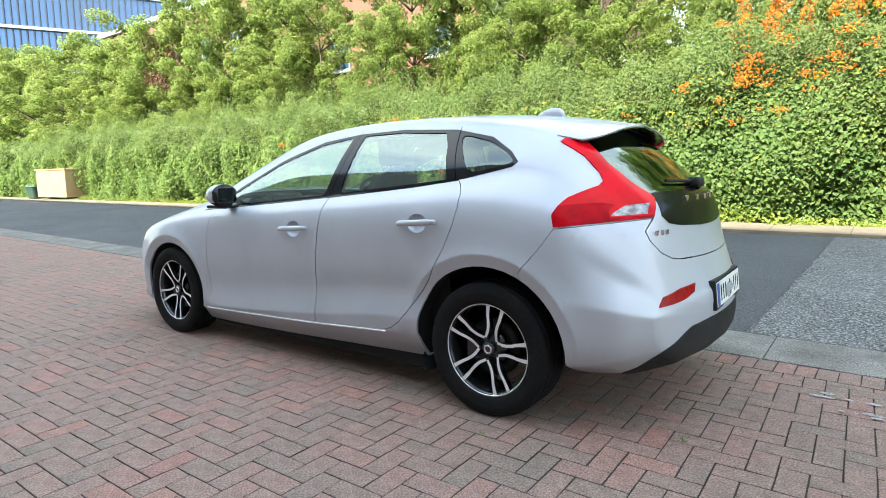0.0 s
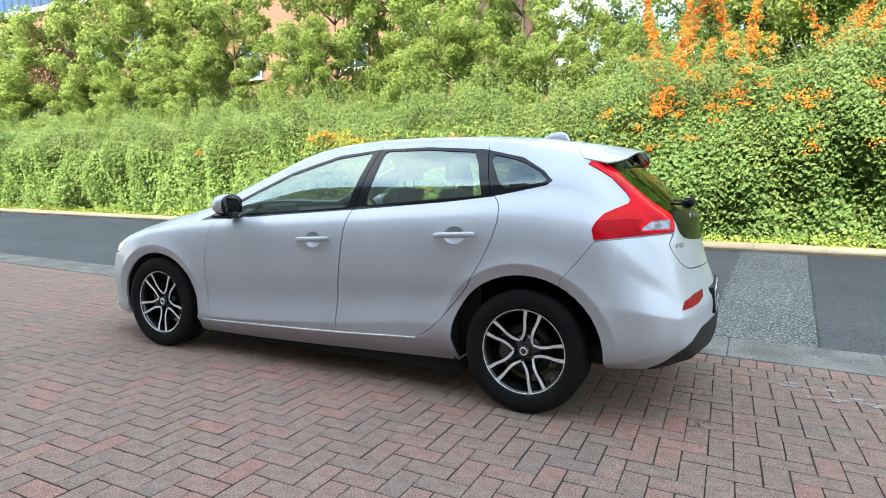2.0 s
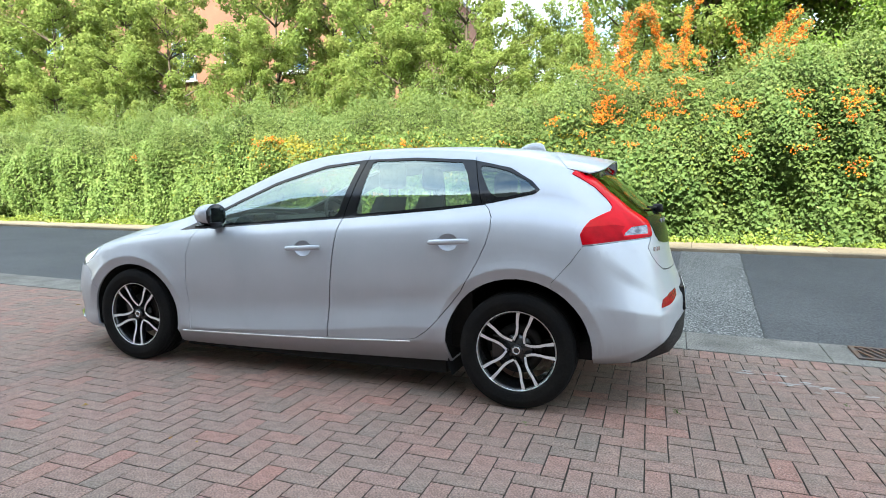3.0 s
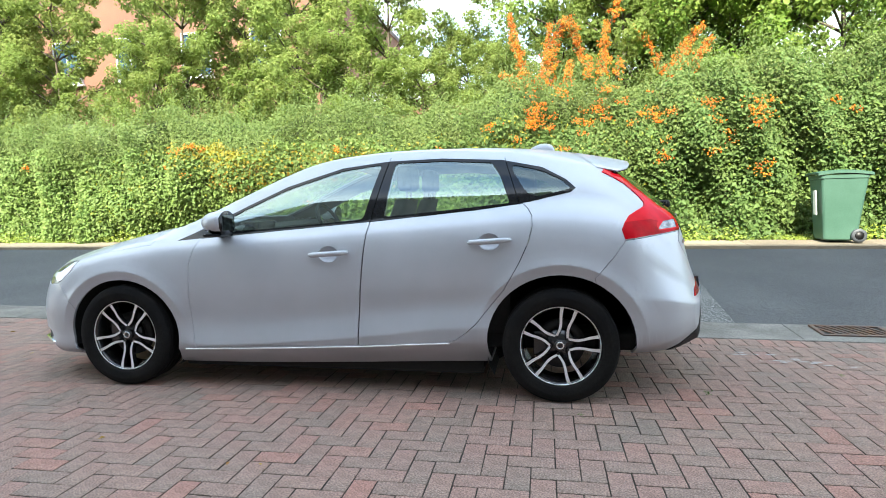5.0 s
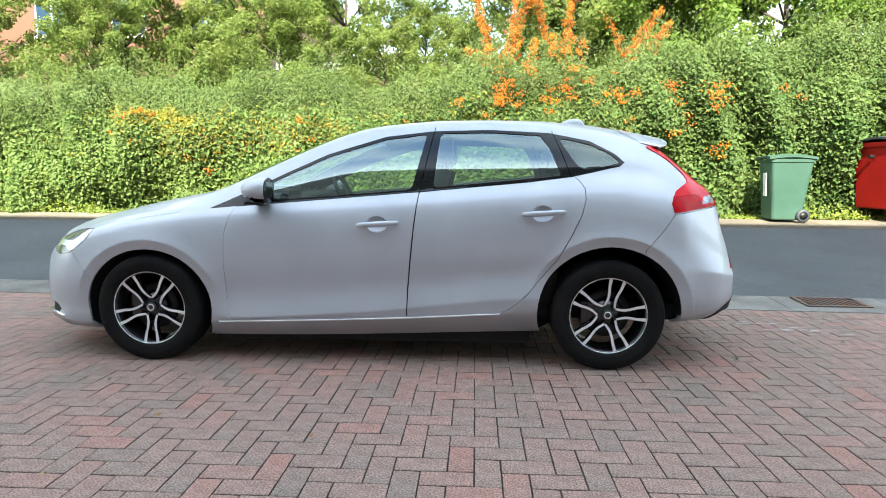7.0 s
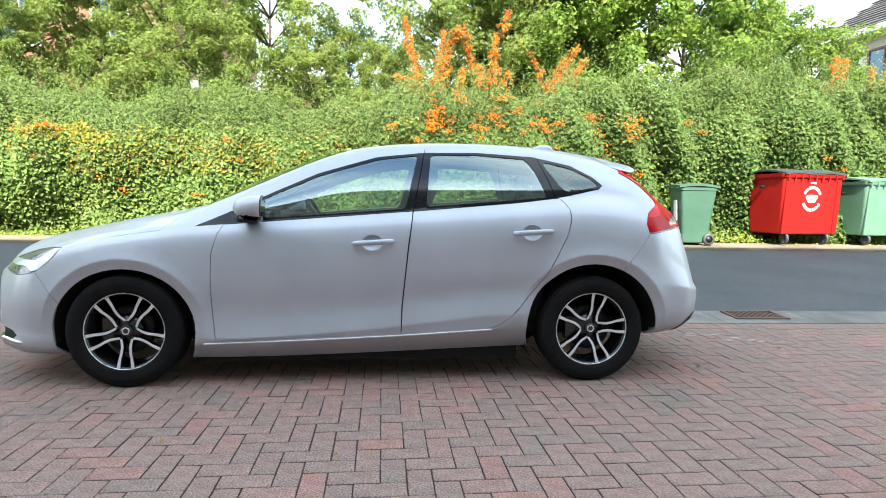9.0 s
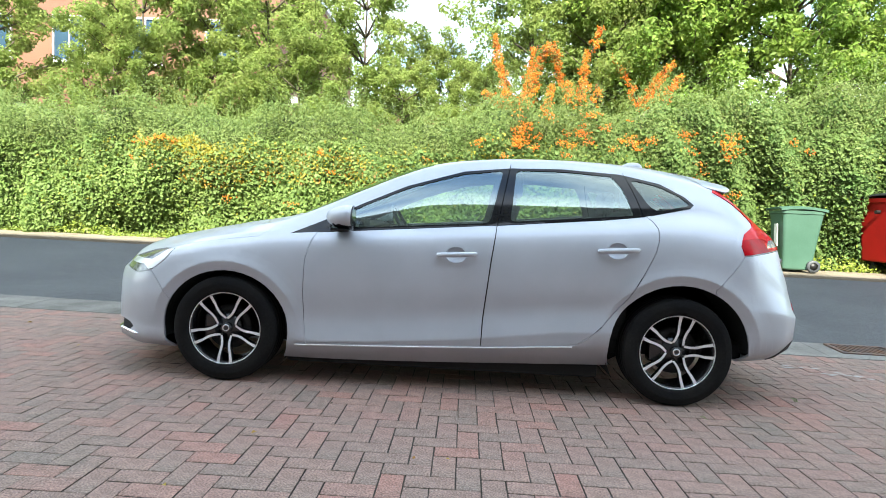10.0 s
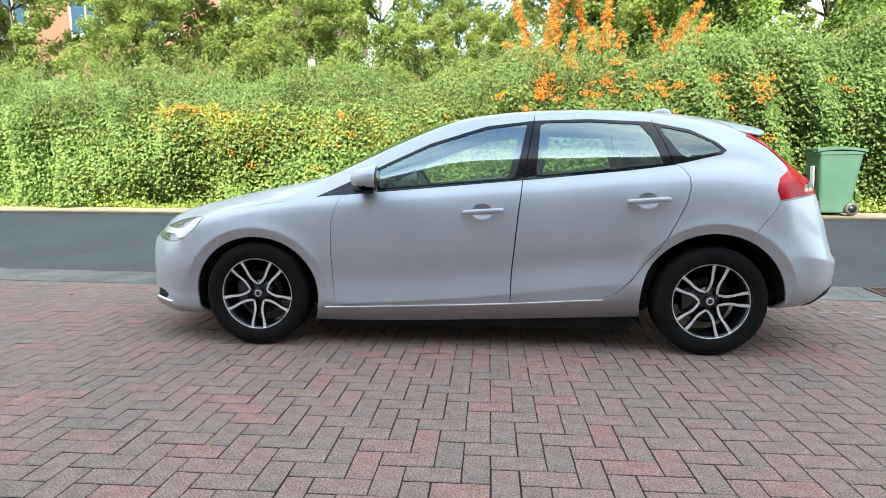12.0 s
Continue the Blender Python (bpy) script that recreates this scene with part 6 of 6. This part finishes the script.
def tapered(bm, w0, w1, d0, d1, z0, z1, r=0.05, steps=5, y0=0.0, y1=0.0):
    """A bin's body: rounded oblong, wider at the top; y0 and y1 shift foot and rim."""
    rows = []
    for z, w, d, y in ((z0, w0 * 0.97, d0 * 0.97, y0), (z0 + 0.02, w0, d0, y0), (z1, w1, d1, y1)):
        ring = []
        for cx, cy, a0 in ((w / 2 - r, d / 2 - r, 0), (-w / 2 + r, d / 2 - r, 90), (-w / 2 + r, -d / 2 + r, 180), (w / 2 - r, -d / 2 + r, 270)):
            for k in range(steps):
                a = radians(a0 + 90 * k / (steps - 1))
                ring.append((cx + r * math.cos(a), y + cy + r * math.sin(a), z))
        rows.append(ring)
    vs = grid_faces(bm, rows, True)
    bm.faces.new(vs[0][::-1])
    return vs


def tread(bm, x, y, z, r, w, along="x"):
    m = Matrix.Translation((x, y, z)) @ (Matrix.Rotation(math.pi / 2, 4, "Z") if along == "x" else Matrix.Identity(4))
    lathe(bm, [(-w / 2, 0.0), (-w / 2, r * 0.9), (-w * 0.35, r), (w * 0.35, r), (w / 2, r * 0.9), (w / 2, r * 0.55), (w * 0.4, r * 0.5), (w * 0.4, 0.0)], 24, m)


def wheelie_bin(m, label):
    """A two-wheeled bin seen from its side: the lid's hinge and wheels at +x."""
    root = thing("wheelie_bin", label, "bin", m, "bins by the hedge")
    bm = bmesh.new()
    rows = []
    for z, x0, x1, d in ((0.03, -0.2, 0.2, 0.22), (0.05, -0.22, 0.22, 0.235), (0.5, -0.25, 0.27, 0.262), (0.93, -0.285, 0.325, 0.285), (0.935, -0.3, 0.335, 0.297), (0.985, -0.305, 0.335, 0.297)):
        ring = []
        for cx, cy, a0 in ((x1 - 0.045, d - 0.045, 0), (x0 + 0.045, d - 0.045, 90), (x0 + 0.045, -d + 0.045, 180), (x1 - 0.045, -d + 0.045, 270)):
            for k in range(5):
                a = radians(a0 + 22.5 * k)
                ring.append((cx + 0.045 * math.cos(a), cy + 0.045 * math.sin(a), z))
        rows.append(ring)
    vs = grid_faces(bm, rows, True)
    bm.faces.new(vs[0][::-1])
    bmesh.ops.recalc_face_normals(bm, faces=bm.faces)
    part("body", bm, BIN_GREEN, root, smooth=False)
    bm = bmesh.new()
    rows = []
    for t in np.linspace(0, 1, 7):
        x = -0.335 + 0.7 * t
        z = 1.0 + 0.055 * math.sin(math.pi * (0.15 + 0.75 * t)) - 0.01
        rows.append([(x, y, z + 0.02 * (1 - (y / 0.315) ** 4)) for y in np.linspace(-0.315, 0.315, 9)])
    vs = grid_faces(bm, rows)
    ext = bmesh.ops.extrude_face_region(bm, geom=bm.faces[:])
    for v in ext["geom"]:
        if isinstance(v, bmesh.types.BMVert):
            v.co.z -= 0.035
    bmesh.ops.recalc_face_normals(bm, faces=bm.faces)
    part("lid", bm, BIN_GREEN, root)
    bm = bmesh.new()
    tube(bm, [(0.375, -0.24, 0.99), (0.375, 0.24, 0.99)], 0.014, 8)
    for y in (-0.2, 0.2):
        box(bm, 0.32, 0.385, y - 0.02, y + 0.02, 0.965, 1.0, 0.006)
    part("handle", bm, BIN_GREEN, root)
    bm = bmesh.new()
    tube(bm, [(0.22, -0.27, 0.1), (0.22, 0.27, 0.1)], 0.012, 8)
    part("axle", bm, BIN_DARK, root)
    for y in (-0.265, 0.265):
        wheel_root = new("wheel")
        wheel_root.parent = root
        bm = bmesh.new()
        lathe(bm, [(-0.028, 0.06), (-0.028, 0.09), (-0.018, 0.1), (0.018, 0.1), (0.028, 0.09), (0.028, 0.06)], 28, Matrix.Translation((0.22, y, 0.1)))
        part("tyre", bm, BIN_DARK, wheel_root, smooth=True)
        bm = bmesh.new()
        lathe(bm, [(-0.024, 0.0), (-0.026, 0.025), (-0.02, 0.03), (-0.02, 0.062), (0.02, 0.062), (0.02, 0.0)], 28, Matrix.Translation((0.22, y, 0.1)))
        part("rim", bm, STEEL, wheel_root, smooth=True)
    return root


def container(name, m, label, body_mat, lid_mat, mark, group=""):
    """A four-wheeled refuse container with a ribbed rim, a two-part lid and castors."""
    root = thing(name, label, "bin", m, group)
    bm = bmesh.new()
    tapered(bm, 1.2, 1.3, 0.84, 0.98, 0.18, 1.12, 0.07, 6)
    bmesh.ops.recalc_face_normals(bm, faces=bm.faces)
    body = part("body", bm, body_mat, root)
    # ribs at the corners, and one at each end
    for x in (-0.56, 0.56):
        bm = bmesh.new()
        lean = math.atan2(0.07, 0.94)
        box(bm, x - 0.05, x + 0.05, -0.018, 0.02, 0.0, 0.93, 0.012, m=Matrix.Translation((0, -0.42, 0.185)) @ Matrix.Rotation(lean, 4, "X"))
        part("corner_rib", bm, body_mat, body)
    for x in (-1, 1):
        bm = bmesh.new()
        tube(bm, [(x * 0.66, 0, 0.98), (x * 0.74, 0, 0.98)], 0.03, 12)
        part("trunnion", bm, STEEL, body)
    bm = bmesh.new()
    tapered(bm, 1.36, 1.38, 1.04, 1.06, 1.12, 1.2, 0.08, 6)
    bmesh.ops.recalc_face_normals(bm, faces=bm.faces)
    part("rim", bm, body_mat, root)
    for x in np.linspace(-0.6, 0.6, 9):
        bm = bmesh.new()
        box(bm, x - 0.012, x + 0.012, -0.545, -0.5, 1.1, 1.19, 0.004)
        part("rim_web", bm, body_mat, root)
    for k, x in enumerate((-0.34, 0.34)):
        bm = bmesh.new()
        rows = [[(x + dx, y, 1.215 + 0.07 * math.sin(math.pi * (y + 0.54) / 1.08) + 0.015 * math.cos(dx * 6)) for dx in np.linspace(-0.33, 0.33, 7)] for y in np.linspace(-0.54, 0.54, 9)]
        grid_faces(bm, rows)
        ext = bmesh.ops.extrude_face_region(bm, geom=bm.faces[:])
        for v in ext["geom"]:
            if isinstance(v, bmesh.types.BMVert):
                v.co.z -= 0.03
        bmesh.ops.recalc_face_normals(bm, faces=bm.faces)
        part("lid", bm, lid_mat, root, "dark grey lid")
    for x in (-0.45, 0.45):
        for y in (-0.34, 0.34):
            castor = new("castor")
            castor.parent = root
            bm = bmesh.new()
            tread(bm, x, y, 0.1, 0.1, 0.05)
            part("tyre", bm, BIN_DARK, castor, smooth=True)
            bm = bmesh.new()
            box(bm, x - 0.035, x - 0.028, y - 0.03, y + 0.03, 0.08, 0.185)
            box(bm, x + 0.028, x + 0.035, y - 0.03, y + 0.03, 0.08, 0.185)
            box(bm, x - 0.05, x + 0.05, y - 0.05, y + 0.05, 0.166, 0.182)
            part("fork", bm, STEEL, castor)
    if mark:
        # a round white emblem: two arcs and a plain centre
        tilt = math.atan2(0.07, 0.94)
        mm = Matrix.Translation((-0.02, -0.474, 0.78)) @ Matrix.Rotation(math.pi / 2 + tilt, 4, "X")
        bm = bmesh.new()
        for a0, a1 in ((22, 158), (202, 338)):
            for k in range(7):
                a, b = a0 + (a1 - a0) * k / 7 + 1.5, a0 + (a1 - a0) * (k + 1) / 7 - 3.5
                grid_faces(bm, [[(r * math.cos(radians(t)), r * math.sin(radians(t)), 0.0) for t in np.linspace(a, b, 5)] for r in (0.215, 0.165)])
        bm.faces.new([bm.verts.new((0.12 * math.cos(a) * (1 + 0.22 * math.sin(3 * a)), 0.085 * math.sin(a) * (1 + 0.25 * math.cos(2 * a)), 0)) for a in np.linspace(0, 2 * math.pi, 24, endpoint=False)])
        box(bm, -0.06, 0.06, 0.25, 0.28, -0.001, 0.001)
        bmesh.ops.transform(bm, matrix=mm, verts=bm.verts)
        part("emblem", bm, STICKER, root, "round white emblem of plain shapes")
    return root


def stand(u, v, turn, up=0.05):
    return Matrix.Translation(street(u, v, up)) @ Matrix.Rotation(TURN + radians(turn), 4, "Z")


# along and across the street
green = wheelie_bin(stand(5.55, 6.38, -4) @ Matrix.Scale(1.06, 4), "green wheelie bin with a white sticker by the hedge")
bm = bmesh.new()
box(bm, -0.275, -0.262, -0.14, -0.02, 0.42, 0.78, m=Matrix.Rotation(radians(-3), 4, "Y"))
part("sticker", bm, STICKER, green, "white paper sticker")
container("refuse_container", stand(7.72, 6.68, 9) @ Matrix.Diagonal((1, 1, 1.1, 1)), "red four-wheeled refuse container with a white emblem and dark lid", BIN_RED, BIN_DARK, True, "bins by the hedge")
container("refuse_container", stand(9.4, 6.75, 8), "pale green four-wheeled refuse container with a green lid", BIN_PALE, BIN_PALE, False, "bins by the hedge")

crate = thing("storage_box", "cream board storage box standing by the hedge", "box", stand(-25.8, 6.95, 6))
bm = bmesh.new()
box(bm, -1.25, 1.25, -0.7, 0.7, 0.06, 1.2, 0.02)
part("body", bm, CARD, crate)
bm = bmesh.new()
box(bm, -1.28, 1.28, -0.73, 0.73, 1.2, 1.26, 0.015)
part("lid", bm, CARD, crate)
for x in (-0.8, 0.8):
    bm = bmesh.new()
    box(bm, x - 0.06, x + 0.06, -0.45, 0.45, 0.0, 0.06)
    part("runner", bm, BIN_DARK, crate)
tub = thing("garden_tub", "low dark green plastic tub beside the cream box", "tub", stand(-28.1, 6.5, 0))
bm = bmesh.new()
tapered(bm, 0.85, 1.05, 0.6, 0.75, 0.0, 0.5, 0.12, 6)
part("body", bm, TUB_GREEN, tub)
bm = bmesh.new()
tapered(bm, 1.1, 1.0, 0.8, 0.7, 0.5, 0.6, 0.12, 6)
part("lid", bm, TUB_GREEN, tub)

# drain grate let into the kerb
drain = thing("drain_grate", "rusty cast-iron drain grate let into the kerb", "drain", Matrix.Translation(street(3.58, 1.12, 0.004)) @ Matrix.Rotation(TURN, 4, "Z") @ Matrix.Rotation(math.atan(SLOPE), 4, "X"))
bm = bmesh.new()
W, D = 0.26, 0.15
for x0, x1, y0, y1 in ((-W, W, -D, -D + 0.03), (-W, W, D - 0.03, D), (-W, -W + 0.03, -D + 0.03, D - 0.03), (W - 0.03, W, -D + 0.03, D - 0.03)):
    box(bm, x0, x1, y0, y1, 0.0, 0.02, 0.003)
part("frame", bm, IRON, drain)
# no shaft: a thin black plate carries the well's shade in its colour
bm = bmesh.new()
box(bm, -W + 0.01, W - 0.01, -D + 0.01, D - 0.01, 0.005, 0.0085)
part("well", bm, HOLE_SHADE, drain, "black plate painted as the shade of the well below the bars")
for k in range(8):
    x = -W + 0.06 + k * 0.057
    bm = bmesh.new()
    box(bm, -0.01, 0.01, -D + 0.022, D - 0.022, 0.008, 0.018, 0.002, m=Matrix.Translation((x, 0, 0)) @ Matrix.Rotation(radians(24), 4, "Z"))
    part("bar", bm, IRON, drain)

# pale scuffs of old paint, a weed and fallen leaves on the paving
rng = random.Random(9)
for x, y, n, s in ((2.62, 0.26, 9, 0.07), (2.84, 0.12, 12, 0.06), (3.02, 0.02, 8, 0.05)):
    mark = thing("paint_scuff", "pale scuff of old paint on the paving", "paint mark", pose(x, y, 0.0), "paint scuffs")
    for _ in range(n):
        bm = bmesh.new()
        cx, cy, r = rng.gauss(0, 0.09), rng.gauss(0, 0.04), s * rng.uniform(0.1, 0.4)
        bm.faces.new([bm.verts.new((cx + 1.7 * r * math.cos(a) * rng.uniform(0.8, 1), cy + 0.8 * r * math.sin(a) * rng.uniform(0.8, 1), 0.0028 + 0.0004 * _)) for a in np.linspace(0, 2 * math.pi, 11, endpoint=False)])
        part("flake", bm, SCUFF, mark)
for x, y, s in ((2.133, -0.633, 0.022), (1.42, -1.05, 0.014), (3.0, -0.2, 0.018)):
    n = 26
    r = np.random.default_rng(int(x * 100))
    p = r.normal(0, 1, (n, 3)) * (s * 0.5, s * 0.5, s * 0.25) + (x, y, s * 0.4)
    p[:, 2] = np.abs(p[:, 2]) + 0.004
    tagged(leaves("weed", p, np.tile([0, 0, 1.0], (n, 1)), np.full(n, s * 0.55), IVY, None, int(x * 10), 0.6, 0.4), "small green weed growing in a paving joint", "weed", "weeds in the joints")
for k in range(34):
    x, y = rng.uniform(-4, 3.6), rng.uniform(-2.9, 0.6)
    if -2.2 < x < 2.2 and y > -1.1:
        continue
    ob = leaves("fallen_leaf", np.array([[x, y, 0.006]]), np.array([[0, 0, 1.0]]), np.array([rng.uniform(0.02, 0.035)]), AUTUMN_LEAF if k % 3 else BARK, None, k, 0.12)
    tagged(ob, "small dry fallen leaf lying on the paving", "leaf", "fallen leaves")


# ---------------------------------------------------------------- block paving in herringbone, last because there is so much of it
CELL, ORIGIN = 0.1, (-0.013, -1.7545)
LAID = Matrix.Rotation(radians(0.33), 2)
KERB_SLOPE = math.tan(TURN)


def clip(poly, limit):
    """The part of a convex outline short of the kerb line."""
    out = []
    side = lambda p: p[1] - (limit + KERB_SLOPE * p[0])
    for p, q in zip(poly, poly[1:] + poly[:1]):
        a, b = side(p), side(q)
        if a <= 0:
            out.append(p)
        if a * b < 0:
            t = a / (a - b)
            out.append((p[0] + (q[0] - p[0]) * t, p[1] + (q[1] - p[1]) * t))
    return out


def block(verts, faces, poly, rng, joint=0.0034, ease=0.0025):
    joint *= rng.uniform(0.82, 1.25)
    poly = [(x + rng.uniform(-0.0012, 0.0012), y + rng.uniform(-0.0012, 0.0012)) for x, y in poly]
    n = len(poly)
    cx, cy = sum(p[0] for p in poly) / n, sum(p[1] for p in poly) / n
    up, ax, ay = rng.uniform(-0.0008, 0.0008), rng.uniform(-0.008, 0.008), rng.uniform(-0.008, 0.008)
    base = len(verts)
    for d, z in ((joint, -0.0125), (joint, -0.0022), (joint + ease, 0.0)):
        for x, y in inset(poly, d):
            verts.append((x, y, z + up + (x - cx) * ax + (y - cy) * ay))
    for r in (0, n):
        for i in range(n):
            faces.append((base + r + i, base + r + (i + 1) % n, base + r + n + (i + 1) % n, base + r + n + i))
    faces.append(tuple(base + 2 * n + i for i in range(n)))


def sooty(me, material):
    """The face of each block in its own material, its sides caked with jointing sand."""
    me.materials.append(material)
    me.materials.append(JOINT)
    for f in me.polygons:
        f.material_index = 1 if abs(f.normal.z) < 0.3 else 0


def pydata(name, verts, faces, material, parent=None):
    me = bpy.data.meshes.new(name)
    me.from_pydata(verts, [], faces)
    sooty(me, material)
    ob = new(name, me)
    ob.parent = parent
    return ob


paving = thing("paving", "worn red-brown block paving laid in herringbone", "pavement", kind="structure")
rng = random.Random(7)
NEAR = (-1.35, 2.35, -2.75, -1.33)
verts, faces, count = [], [], 0
shapes = {}
for i in range(-310, 68):
    for j in range(-102 if -54 < i < 68 else -26, 30):
        k = (i + j) % 4
        if k == 0:
            w, h = 2, 1
        elif k == 2:
            w, h = 1, 2
        else:
            continue
        poly = [tuple(LAID @ Vector((p * CELL, q * CELL)) + Vector(ORIGIN)) for p, q in ((i, j), (i + w, j), (i + w, j + h), (i, j + h))]
        cut = clip(poly, KERB_IN - 2 * CELL - 0.004)
        if len(cut) < 3:
            continue
        area = abs(sum(a[0] * b[1] - b[0] * a[1] for a, b in zip(cut, cut[1:] + cut[:1]))) / 2
        if area < 0.0012:
            continue
        cx, cy = (poly[0][0] + poly[2][0]) / 2, (poly[0][1] + poly[2][1]) / 2
        if NEAR[0] < cx < NEAR[1] and NEAR[2] < cy < NEAR[3] and count < 300:
            key = (k, rng.randrange(5))
            if key not in shapes:
                v, f = [], []
                a, b = w * CELL / 2, h * CELL / 2
                me = bpy.data.meshes.new("paving_block")
                block(v, f, [tuple(LAID @ Vector(q)) for q in ((-a, -b), (a, -b), (a, b), (-a, b))], rng)
                me.from_pydata(v, [], f)
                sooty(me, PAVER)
                shapes[key] = me
            ob = new("paving_block", shapes[key])
            ob.parent = paving
            ob.location = (cx, cy, 0)
            count += 1
        else:
            block(verts, faces, cut, rng)
# one course of headers along the kerb
u = -32.0
while u < 8:
    a = [STREET @ Vector((p, q, 0)) for p, q in ((u, KERB_IN - 2 * CELL - 0.002), (u + CELL, KERB_IN - 2 * CELL - 0.002), (u + CELL, KERB_IN - 0.003), (u, KERB_IN - 0.003))]
    block(verts, faces, [(p.x, p.y) for p in a], rng)
    u += CELL
# the yard goes on as plain paving where nothing is seen of its joints
yard_verts, yard_faces = [], []
Y0 = ORIGIN[1] - 26 * CELL
for x0, x1, y0, y1 in ((-45, ORIGIN[0] - 53 * CELL, -13.9, Y0), (ORIGIN[0] + 68 * CELL, 40, -13.9, Y0), (ORIGIN[0] - 53 * CELL, ORIGIN[0] + 68 * CELL, -13.9, ORIGIN[1] - 102 * CELL)):
    k = len(yard_verts)
    yard_verts += [(x0, y0, -0.0015), (x1, y0, -0.0015), (x1, y1, -0.0015), (x0, y1, -0.0015)]
    yard_faces.append((k, k + 1, k + 2, k + 3))
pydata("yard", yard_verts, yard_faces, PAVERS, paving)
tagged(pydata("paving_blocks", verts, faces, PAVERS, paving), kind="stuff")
